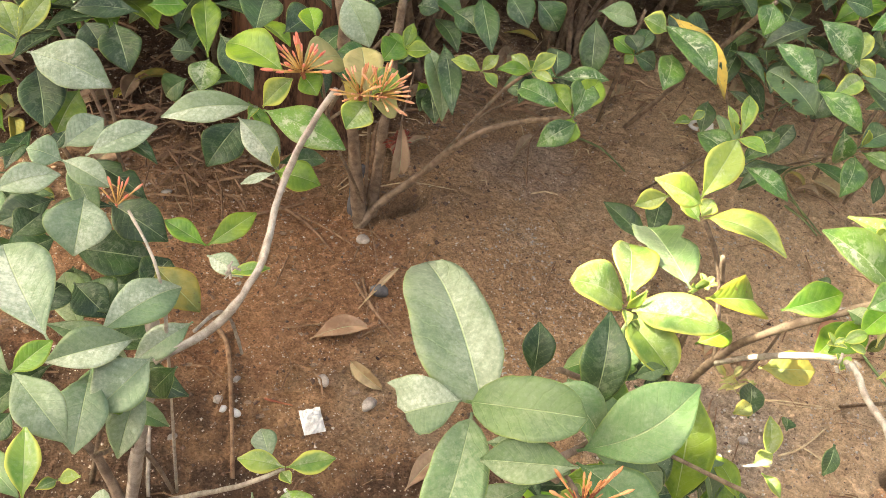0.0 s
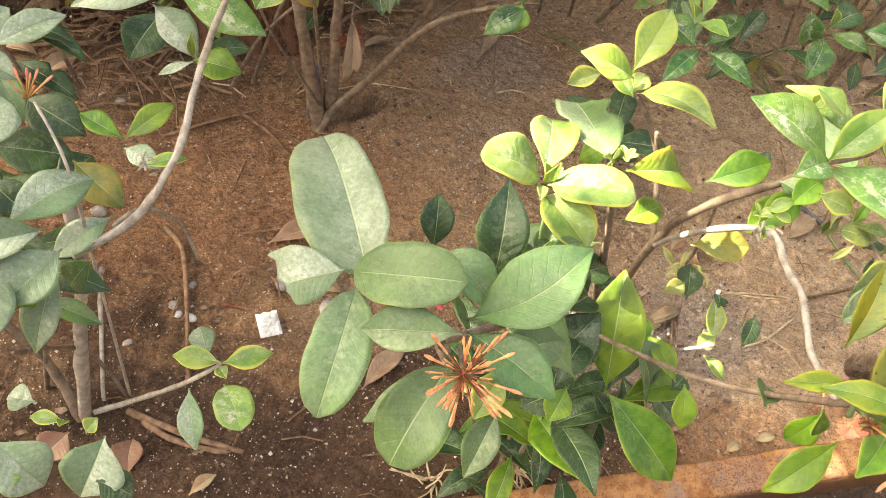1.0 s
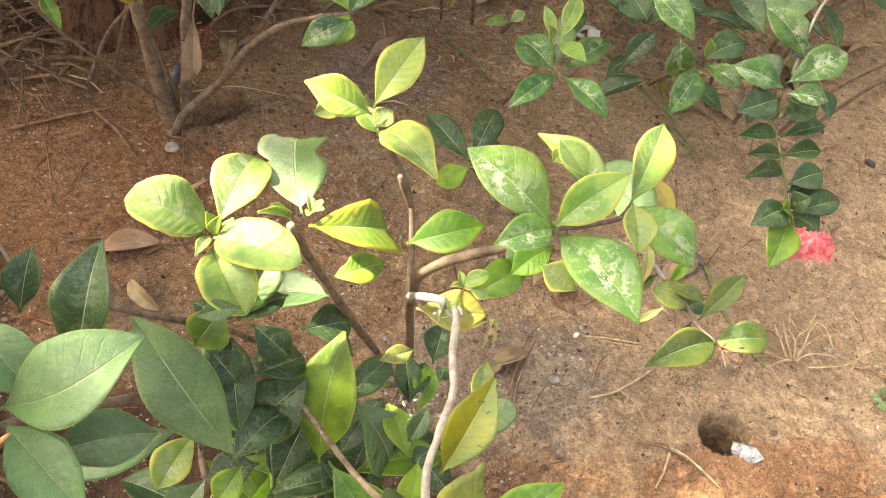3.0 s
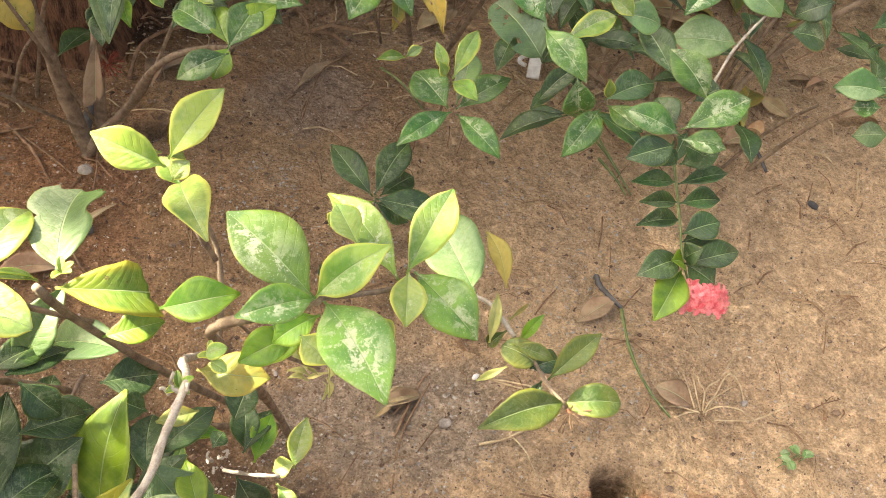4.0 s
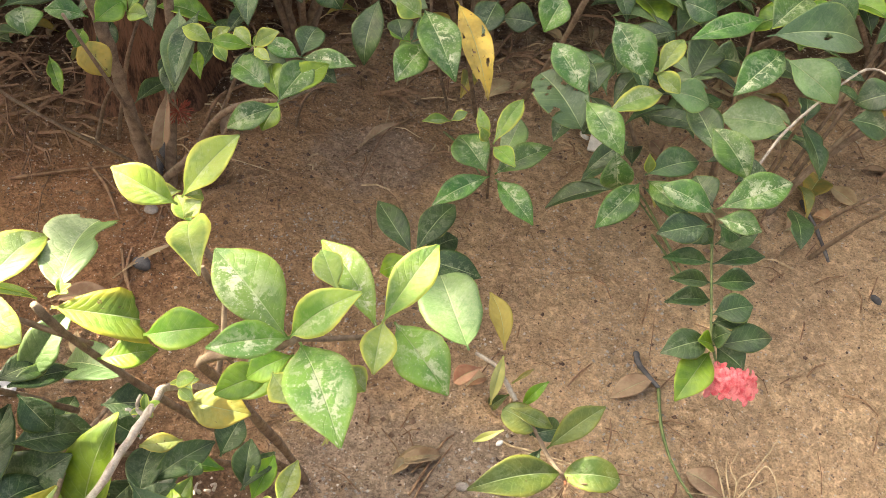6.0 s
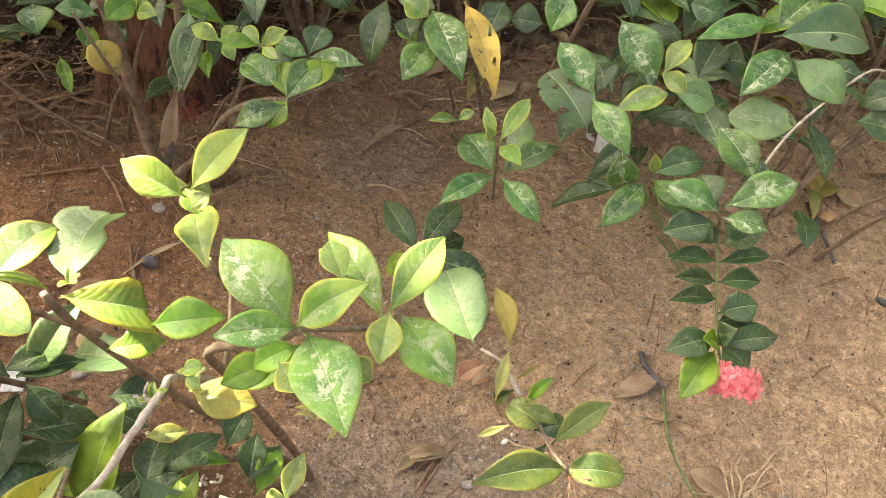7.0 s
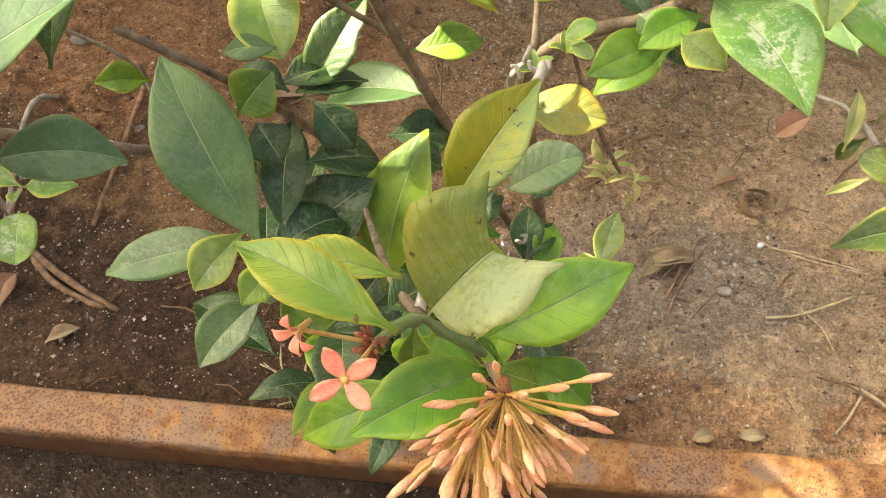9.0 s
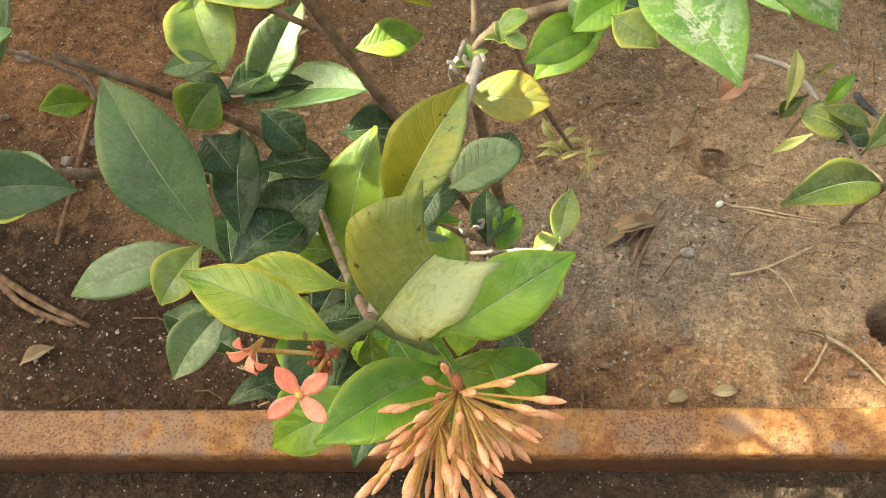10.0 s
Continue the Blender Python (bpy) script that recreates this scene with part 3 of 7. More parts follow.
def grow_front(shrub):
    leaf(shrub, (0.485, 0.374, 0.330), (0.517, 0.352, 0.250), 0.046, 8, "h", arch=0.15, fold=0.2)
    leaf(shrub, (0.543, 0.371, 0.480), (0.555, 0.370, 0.490), 0.010, 22, "y", blunt=1)
    leaf(shrub, (0.546, 0.367, 0.480), (0.555, 0.361, 0.480), 0.008, 10, "y", blunt=1)
    leaf(shrub, (0.522, 0.207, 0.490), (0.558, 0.200, 0.485), 0.017, 14, "g", arch=0.15, fold=0.1)
    leaf(shrub, (0.397, 0.418, 0.468), (0.394, 0.418, 0.488), 0.009, -47, "y")
    leaf(shrub, (0.391, 0.415, 0.468), (0.382, 0.420, 0.478), 0.006, -25, "y")
    leaf(shrub, (0.403, 0.416, 0.468), (0.408, 0.420, 0.480), 0.006, 11, "y")
    leaf(shrub, (0.500, 0.214, 0.500), (0.500, 0.208, 0.480), 0.011, -5, "g")
    leaf(shrub, (0.543, 0.434, 0.200), (0.542, 0.473, 0.220), 0.026, 5, "d")
    leaf(shrub, (0.551, 0.424, 0.200), (0.564, 0.465, 0.210), 0.023, 9, "g")
    leaf(shrub, (0.525, 0.340, 0.300), (0.512, 0.380, 0.310), 0.022, 3, "g")
    leaf(shrub, (0.529, 0.344, 0.280), (0.544, 0.355, 0.280), 0.018, 15, "d")
    leaf(shrub, (0.532, 0.338, 0.300), (0.525, 0.307, 0.280), 0.023, -10, "g")
    leaf(shrub, (0.539, 0.404, 0.220), (0.559, 0.382, 0.180), 0.032, 6, "d")
    leaf(shrub, (0.544, 0.387, 0.200), (0.574, 0.357, 0.180), 0.030, 6, "d")
    leaf(shrub, (0.571, 0.388, 0.270), (0.587, 0.390, 0.280), 0.016, 18, "y")
    leaf(shrub, (0.575, 0.378, 0.270), (0.590, 0.358, 0.260), 0.013, 5, "y")
    leaf(shrub, (0.259, 0.303, 0.522), (0.2435, 0.424, 0.527), 0.05, -9, "e", arch=0.1, fold=0.25, blunt=4, bend=0.02, lean=-0.22)
    leaf(shrub, (0.246, 0.311, 0.530), (0.211, 0.308, 0.525), 0.038, -19, "e", arch=0.05, fold=0.15, blunt=5, bend=0.0, lean=0.1)
    leaf(shrub, (0.248, 0.310, 0.530), (0.304, 0.281, 0.554), 0.036, 21, "s", arch=0.08, fold=0.25, blunt=1)
    leaf(shrub, (0.253, 0.309, 0.520), (0.225, 0.247, 0.490), 0.034, -5, "s", arch=0.1, fold=0.1, blunt=1)
    leaf(shrub, (0.301, 0.264, 0.532), (0.251, 0.278, 0.523), 0.026, -18, "s")
    leaf(shrub, (0.310, 0.284, 0.513), (0.377, 0.298, 0.551), 0.041, 16, "s", arch=0.1, fold=0.2, bend=0.11, lean=-0.1)
    leaf(shrub, (0.311, 0.281, 0.505), (0.351, 0.237, 0.502), 0.030, 17, "s", arch=0.1, fold=0.15)
    leaf(shrub, (0.303, 0.272, 0.490), (0.264, 0.233, 0.450), 0.041, -7, "s", arch=0.1, fold=0.1, blunt=1)
    leaf(shrub, (0.335, 0.320, 0.487), (0.348, 0.363, 0.535), 0.031, -2, "d", arch=0.1, fold=0.35)
    leaf(shrub, (0.304, 0.349, 0.492), (0.310, 0.375, 0.513), 0.021, -2, "d", arch=0.1, fold=0.4)
    leaf(shrub, (0.326, 0.272, 0.485), (0.376, 0.285, 0.480), 0.029, 14, "s")
    leaf(shrub, (0.306, 0.271, 0.500), (0.307, 0.260, 0.510), 0.006, 15, "y")
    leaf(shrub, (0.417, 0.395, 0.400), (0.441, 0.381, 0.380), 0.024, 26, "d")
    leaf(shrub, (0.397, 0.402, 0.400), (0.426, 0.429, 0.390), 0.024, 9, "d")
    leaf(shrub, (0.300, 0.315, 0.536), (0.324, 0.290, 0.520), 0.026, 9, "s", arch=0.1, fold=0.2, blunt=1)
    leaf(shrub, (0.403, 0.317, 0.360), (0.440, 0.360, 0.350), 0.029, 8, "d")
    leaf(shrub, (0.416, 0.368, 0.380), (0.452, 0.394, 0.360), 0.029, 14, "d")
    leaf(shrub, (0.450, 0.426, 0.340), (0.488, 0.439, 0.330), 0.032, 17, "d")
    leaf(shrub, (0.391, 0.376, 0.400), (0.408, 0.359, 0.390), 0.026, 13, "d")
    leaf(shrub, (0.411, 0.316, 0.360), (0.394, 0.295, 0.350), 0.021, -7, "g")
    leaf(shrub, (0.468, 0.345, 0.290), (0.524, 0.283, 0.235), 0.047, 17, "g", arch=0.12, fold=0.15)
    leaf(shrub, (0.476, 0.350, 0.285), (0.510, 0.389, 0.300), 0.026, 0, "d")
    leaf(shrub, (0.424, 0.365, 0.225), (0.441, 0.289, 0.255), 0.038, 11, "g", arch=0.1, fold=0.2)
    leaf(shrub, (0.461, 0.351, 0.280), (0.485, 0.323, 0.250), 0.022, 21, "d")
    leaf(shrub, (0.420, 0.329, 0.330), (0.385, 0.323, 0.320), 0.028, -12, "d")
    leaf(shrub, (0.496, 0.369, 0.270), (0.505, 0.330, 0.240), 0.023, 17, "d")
    leaf(shrub, (0.394, 0.420, 0.470), (0.350, 0.423, 0.496), 0.035, -18, "y", arch=0.12, fold=0.1, blunt=1)
    leaf(shrub, (0.399, 0.424, 0.468), (0.421, 0.485, 0.468), 0.036, 6, "y", arch=0.1, fold=0.3)
    leaf(shrub, (0.397, 0.412, 0.472), (0.446, 0.383, 0.491), 0.032, 14, "y", arch=0.12, fold=0.1, blunt=1)
    leaf(shrub, (0.396, 0.411, 0.464), (0.416, 0.366, 0.460), 0.034, 10, "y", arch=0.12, fold=0.2, blunt=1)
    leaf(shrub, (0.396, 0.418, 0.467), (0.402, 0.412, 0.492), 0.008, 106, "y")
    leaf(shrub, (0.394, 0.417, 0.467), (0.388, 0.398, 0.476), 0.008, -4, "y")
    leaf(shrub, (0.449, 0.430, 0.472), (0.447, 0.514, 0.455), 0.046, -6, "s", arch=0.1, fold=0.2, blunt=2, gnawed=2)
    leaf(shrub, (0.453, 0.415, 0.479), (0.507, 0.425, 0.461), 0.036, 23, "v", arch=0.1, fold=0.25, blunt=5)
    leaf(shrub, (0.468, 0.417, 0.420), (0.505, 0.430, 0.420), 0.022, 17, "g", gnawed=1)
    leaf(shrub, (0.512, 0.406, 0.473), (0.558, 0.408, 0.489), 0.027, 20, "g", arch=0.1, fold=0.2)
    leaf(shrub, (0.441, 0.420, 0.480), (0.432, 0.398, 0.520), 0.006, -25, "y")
    leaf(shrub, (0.443, 0.419, 0.480), (0.425, 0.401, 0.510), 0.006, -31, "y")
    leaf(shrub, (0.404, 0.399, 0.400), (0.379, 0.407, 0.410), 0.016, -19, "d")
    leaf(shrub, (0.440, 0.431, 0.380), (0.408, 0.401, 0.400), 0.018, -15, "d")
    leaf(shrub, (0.499, 0.526, 0.462), (0.453, 0.534, 0.485), 0.028, -29, "y", arch=0.12, fold=0.2)
    leaf(shrub, (0.500, 0.533, 0.462), (0.536, 0.570, 0.495), 0.031, 12, "y", arch=0.1, fold=0.2)
    leaf(shrub, (0.507, 0.526, 0.446), (0.533, 0.455, 0.484), 0.031, 12, "y", arch=0.12, fold=0.2)
    leaf(shrub, (0.502, 0.524, 0.450), (0.513, 0.534, 0.460), 0.017, 13, "y")
    leaf(shrub, (0.506, 0.528, 0.440), (0.490, 0.546, 0.450), 0.016, -22, "y")
    leaf(shrub, (0.489, 0.559, 0.440), (0.460, 0.558, 0.430), 0.019, -25, "y")
    leaf(shrub, (0.494, 0.555, 0.440), (0.504, 0.566, 0.430), 0.014, 30, "y")
    leaf(shrub, (0.602, 0.407, 0.486), (0.550, 0.451, 0.510), 0.042, -11, "w", arch=0.1, fold=0.15)
    leaf(shrub, (0.628, 0.440, 0.495), (0.614, 0.466, 0.503), 0.020, -10, "y", arch=0.05, fold=0.3)
    leaf(shrub, (0.603, 0.409, 0.483), (0.644, 0.421, 0.521), 0.028, 24, "y", arch=0.12, fold=0.2)
    leaf(shrub, (0.604, 0.409, 0.483), (0.560, 0.385, 0.500), 0.024, -22, "w", arch=0.1, fold=0.2)
    leaf(shrub, (0.608, 0.414, 0.472), (0.644, 0.343, 0.481), 0.044, 5, "w", arch=0.1, fold=0.15)
    leaf(shrub, (0.606, 0.405, 0.470), (0.578, 0.391, 0.460), 0.021, -11, "g")
    leaf(shrub, (0.595, 0.391, 0.470), (0.614, 0.372, 0.470), 0.021, 23, "y")
    leaf(shrub, (0.578, 0.413, 0.460), (0.589, 0.400, 0.460), 0.016, 22, "s")
    leaf(shrub, (0.601, 0.425, 0.430), (0.563, 0.399, 0.420), 0.024, -9, "g")
    leaf(shrub, (0.658, 0.428, 0.482), (0.688, 0.480, 0.504), 0.027, 12, "y", arch=0.1, fold=0.3)
    leaf(shrub, (0.665, 0.440, 0.468), (0.704, 0.397, 0.459), 0.036, 13, "w", arch=0.12, fold=0.2)
    leaf(shrub, (0.655, 0.434, 0.465), (0.609, 0.491, 0.485), 0.025, -11, "w", arch=0.1, fold=0.2, bend=0.04)
    leaf(shrub, (0.659, 0.428, 0.485), (0.657, 0.393, 0.478), 0.023, -3, "y", arch=0.1, fold=0.3)
    leaf(shrub, (0.720, 0.484, 0.380), (0.692, 0.549, 0.390), 0.048, -9, "s", arch=0.1, fold=0.15, blunt=1)
    leaf(shrub, (0.749, 0.500, 0.362), (0.735, 0.540, 0.384), 0.019, 8, "m", arch=0.1, fold=0.1)
    leaf(shrub, (0.595, 0.402, 0.455), (0.557, 0.386, 0.445), 0.024, -20, "g", arch=0.1, fold=0.15)
    leaf(shrub, (0.633, 0.407, 0.460), (0.652, 0.397, 0.450), 0.020, 14, "y")
    leaf(shrub, (0.610, 0.458, 0.490), (0.617, 0.460, 0.500), 0.012, 33, "y")
    leaf(shrub, (0.604, 0.477, 0.420), (0.612, 0.468, 0.420), 0.012, 10, "d")
    leaf(shrub, (0.506, 0.201, 0.531), (0.534, 0.222, 0.553), 0.039, 16, "k", arch=0.1, fold=0.95, blunt=3)
    leaf(shrub, (0.521, 0.211, 0.500), (0.565, 0.230, 0.523), 0.025, 15, "g", arch=0.12, fold=0.1)
    leaf(shrub, (0.502, 0.180, 0.559), (0.459, 0.196, 0.568), 0.016, -11, "v", arch=0.1, fold=0.1)
    leaf(shrub, (0.498, 0.210, 0.535), (0.463, 0.217, 0.535), 0.012, -16, "v", arch=0.06, fold=0.3)
    leaf(shrub, (0.507, 0.235, 0.530), (0.531, 0.265, 0.562), 0.022, 16, "j", arch=0.15, fold=0.6)
    leaf(shrub, (0.525, 0.260, 0.515), (0.548, 0.269, 0.526), 0.016, 20, "s", arch=0.1, fold=0.25, blunt=1)
    leaf(shrub, (0.527, 0.197, 0.510), (0.490, 0.169, 0.520), 0.023, -12, "g", arch=0.1, fold=0.2)
    leaf(shrub, (0.507, 0.199, 0.490), (0.464, 0.184, 0.470), 0.020, -14, "g")
    leaf(shrub, (0.536, 0.207, 0.500), (0.558, 0.197, 0.490), 0.016, 13, "g", arch=0.1, fold=0.3)
    leaf(shrub, (0.520, 0.206, 0.510), (0.528, 0.189, 0.530), 0.003, 9, "g")
    leaf(shrub, (0.506, 0.217, 0.490), (0.495, 0.216, 0.460), 0.018, -39, "g", arch=0.1, fold=0.2)
    leaf(shrub, (0.486, 0.234, 0.470), (0.499, 0.252, 0.460), 0.019, 15, "d")
    leaf(shrub, (0.519, 0.308, 0.450), (0.507, 0.291, 0.440), 0.013, -13, "d")
    leaf(shrub, (0.460, 0.335, 0.310), (0.476, 0.399, 0.380), 0.046, -12, "g", arch=0.1, fold=0.15)
    leaf(shrub, (0.410, 0.308, 0.385), (0.350, 0.379, 0.440), 0.043, -4, "s", arch=0.08, fold=0.2)
    leaf(shrub, (0.362, 0.383, 0.275), (0.272, 0.354, 0.262), 0.033, -19, "s", arch=0.12, fold=0.1)
    leaf(shrub, (0.378, 0.354, 0.330), (0.351, 0.322, 0.310), 0.027, -19, "y", arch=0.1, fold=0.15)
    leaf(shrub, (0.381, 0.346, 0.270), (0.347, 0.300, 0.255), 0.031, -16, "s")
    leaf(shrub, (0.472, 0.439, 0.364), (0.397, 0.469, 0.319), 0.034, -12, "s", arch=0.1, fold=0.15, blunt=1)
    leaf(shrub, (0.406, 0.411, 0.381), (0.437, 0.455, 0.422), 0.028, 21, "s", arch=0.08, fold=0.45, gnawed=2)
    leaf(shrub, (0.414, 0.370, 0.460), (0.389, 0.365, 0.460), 0.013, -25, "s")
    leaf(shrub, (0.410, 0.331, 0.360), (0.403, 0.399, 0.380), 0.028, 7, "d")
    leaf(shrub, (0.403, 0.348, 0.322), (0.452, 0.372, 0.365), 0.044, 29, "d")
    leaf(shrub, (0.410, 0.406, 0.330), (0.447, 0.411, 0.330), 0.023, 21, "d")
    leaf(shrub, (0.486, 0.404, 0.340), (0.467, 0.408, 0.350), 0.022, -21, "d")
    leaf(shrub, (0.381, 0.379, 0.400), (0.399, 0.393, 0.420), 0.030, 28, "g")
    leaf(shrub, (0.328, 0.398, 0.400), (0.305, 0.385, 0.410), 0.018, -27, "g", arch=0.1, fold=0.4)
    leaf(shrub, (0.291, 0.356, 0.400), (0.325, 0.343, 0.410), 0.014, 14, "s")
    leaf(shrub, (0.587, 0.390, 0.270), (0.596, 0.423, 0.290), 0.019, 2, "y")
    leaf(shrub, (0.542, 0.428, 0.211), (0.562, 0.473, 0.200), 0.020, -1, "d")
    leaf(shrub, (0.539, 0.359, 0.380), (0.545, 0.370, 0.380), 0.013, 9, "d")
    leaf(shrub, (0.526, 0.405, 0.400), (0.574, 0.399, 0.400), 0.030, 16, "o", arch=0.1, fold=0.15)
    leaf(shrub, (0.526, 0.390, 0.370), (0.501, 0.377, 0.380), 0.014, -17, "o")
    leaf(shrub, (0.545, 0.400, 0.330), (0.556, 0.429, 0.340), 0.024, 11, "d")
    stem(shrub, 0.0044, 0.0026, "br", (0.569, 0.541, 0.000), (0.558, 0.516, 0.120), (0.534, 0.459, 0.330), (0.537, 0.425, 0.420), (0.586, 0.414, 0.460), (0.606, 0.409, 0.482))
    stem(shrub, 0.0031, 0.0025, "br", (0.560, 0.528, 0.050), (0.493, 0.453, 0.300), (0.457, 0.421, 0.430), (0.442, 0.415, 0.480))
    stem(shrub, 0.0025, 0.0018, "tw", (0.531, 0.451, 0.340), (0.521, 0.402, 0.420), (0.534, 0.355, 0.480), (0.529, 0.322, 0.488), (0.523, 0.288, 0.496), (0.505, 0.246, 0.505), (0.502, 0.211, 0.512))
    stem(shrub, 0.0022, 0.0019, "br", (0.531, 0.455, 0.340), (0.530, 0.503, 0.400), (0.505, 0.520, 0.448))
    stem(shrub, 0.0028, 0.0022, "br", (0.560, 0.528, 0.050), (0.421, 0.392, 0.330), (0.312, 0.305, 0.460), (0.299, 0.274, 0.500))
    stem(shrub, 0.0019, 0.0015, "br", (0.459, 0.431, 0.415), (0.406, 0.420, 0.460), (0.396, 0.419, 0.467))
    stem(shrub, 0.0015, 0.0012, "tw", (0.532, 0.397, 0.250), (0.557, 0.381, 0.280), (0.578, 0.378, 0.285))
    stem(shrub, 0.0019, 0.0015, "br", (0.607, 0.411, 0.480), (0.648, 0.421, 0.475), (0.663, 0.435, 0.472))
    stem(shrub, 0.0022, 0.0020, "br", (0.530, 0.494, 0.400), (0.519, 0.497, 0.430))
    stem(shrub, 0.0025, 0.0019, "br", (0.418, 0.440, 0.300), (0.393, 0.412, 0.370), (0.366, 0.383, 0.430), (0.335, 0.374, 0.460))
    stem(shrub, 0.0017, 0.0015, "gr", (0.524, 0.202, 0.510), (0.510, 0.205, 0.515), (0.503, 0.205, 0.522), (0.494, 0.198, 0.525))
    stem(shrub, 0.0019, 0.0015, "br", (0.504, 0.205, 0.522), (0.476, 0.283, 0.420), (0.423, 0.429, 0.300))
    stem(shrub, 0.0015, 0.0012, "br", (0.603, 0.488, 0.250), (0.571, 0.449, 0.350), (0.551, 0.430, 0.420))
    stem(shrub, 0.0025, 0.0022, "br", (0.378, 0.350, 0.260), (0.367, 0.415, 0.200), (0.367, 0.559, 0.100))


def grow_sprig(shrub):
    leaf(shrub, (0.788, 0.478, 0.280), (0.758, 0.493, 0.285), 0.027, -18, "l", arch=0.15, fold=0.1, blunt=1)
    leaf(shrub, (0.762, 0.487, 0.298), (0.800, 0.477, 0.290), 0.014, 19, "l", arch=0.15, fold=0.35)
    leaf(shrub, (0.783, 0.478, 0.272), (0.813, 0.493, 0.262), 0.022, 15, "d", arch=0.15, fold=0.3, blunt=1)
    leaf(shrub, (0.798, 0.468, 0.270), (0.844, 0.500, 0.295), 0.023, 11, "l", arch=0.12, fold=0.25)
    leaf(shrub, (0.759, 0.470, 0.290), (0.734, 0.462, 0.280), 0.007, -15, "p", arch=0.1, fold=0.4)
    leaf(shrub, (0.747, 0.495, 0.285), (0.754, 0.529, 0.310), 0.011, 1, "p", arch=0.2, fold=0.5)
    leaf(shrub, (0.774, 0.498, 0.280), (0.794, 0.515, 0.300), 0.011, 11, "g", arch=0.2, fold=0.4)
    leaf(shrub, (0.763, 0.509, 0.300), (0.781, 0.523, 0.305), 0.004, 13, "o", arch=0.2, fold=0.5)
    leaf(shrub, (0.763, 0.505, 0.290), (0.748, 0.501, 0.270), 0.012, -19, "l", arch=0.25, fold=0.7)
    leaf(shrub, (0.814, 0.452, 0.260), (0.734, 0.418, 0.285), 0.034, -14, "l", arch=0.12, fold=0.5)
    leaf(shrub, (0.812, 0.451, 0.260), (0.859, 0.447, 0.270), 0.029, 16, "l", arch=0.15, fold=0.4, blunt=1)
    leaf(shrub, (0.794, 0.470, 0.265), (0.785, 0.457, 0.250), 0.011, -5, "d", arch=0.1, fold=0.3)
    leaf(shrub, (0.740, 0.542, 0.270), (0.716, 0.535, 0.250), 0.018, -19, "r", arch=0.2, fold=0.5)
    stem(shrub, 0.0024, 0.0014, "br", (0.907, 0.594, 0.000), (0.83, 0.48, 0.2), (0.814, 0.451, 0.258), (0.801, 0.462, 0.265), (0.786, 0.478, 0.280), (0.768, 0.499, 0.290))
    stem(shrub, 0.0022, 0.0018, "tw", (0.768, 0.499, 0.290), (0.760, 0.510, 0.295), (0.750, 0.530, 0.292), (0.732, 0.546, 0.285))


def grow_red(shrub):
    leaf(shrub, (0.972, 0.714, 0.250), (0.919, 0.705, 0.260), 0.019, -22, "d", arch=0.1, fold=0.8)
    leaf(shrub, (0.974, 0.712, 0.250), (1.027, 0.721, 0.260), 0.020, 20, "d", arch=0.1, fold=0.8)
    leaf(shrub, (0.973, 0.695, 0.240), (0.928, 0.687, 0.250), 0.019, -21, "d", arch=0.1, fold=0.9)
    leaf(shrub, (0.975, 0.694, 0.240), (1.016, 0.693, 0.250), 0.025, 22, "d", arch=0.1, fold=0.8)
    leaf(shrub, (0.975, 0.679, 0.230), (0.925, 0.665, 0.240), 0.022, -19, "d", arch=0.1, fold=0.9)
    leaf(shrub, (0.974, 0.661, 0.230), (1.014, 0.670, 0.240), 0.033, 17, "d", arch=0.1, fold=0.3)
    leaf(shrub, (0.976, 0.658, 0.220), (1.017, 0.672, 0.220), 0.028, 16, "d")
    leaf(shrub, (0.973, 0.640, 0.215), (0.921, 0.615, 0.220), 0.034, -14, "d", arch=0.1, fold=0.3)
    leaf(shrub, (0.978, 0.637, 0.210), (1.039, 0.649, 0.220), 0.030, 17, "d", arch=0.15, fold=0.2)
    leaf(shrub, (0.976, 0.633, 0.205), (0.937, 0.575, 0.200), 0.036, -2, "g", arch=0.12, fold=0.2)
    leaf(shrub, (0.980, 0.640, 0.205), (0.956, 0.627, 0.230), 0.023, -23, "g")
    leaf(shrub, (0.976, 0.640, 0.215), (0.985, 0.634, 0.240), 0.025, 48, "d")
    leaf(shrub, (0.985, 0.644, 0.200), (1.011, 0.620, 0.200), 0.035, 21, "d")
    leaf(shrub, (0.973, 0.731, 0.260), (0.956, 0.739, 0.270), 0.021, -28, "d")
    leaf(shrub, (0.976, 0.731, 0.260), (1.015, 0.735, 0.280), 0.030, 22, "d")
    stem(shrub, 0.0015, 0.0012, "gr", (0.982, 0.757, 0.240), (0.975, 0.690, 0.235), (0.978, 0.644, 0.210), (0.988, 0.617, 0.190))


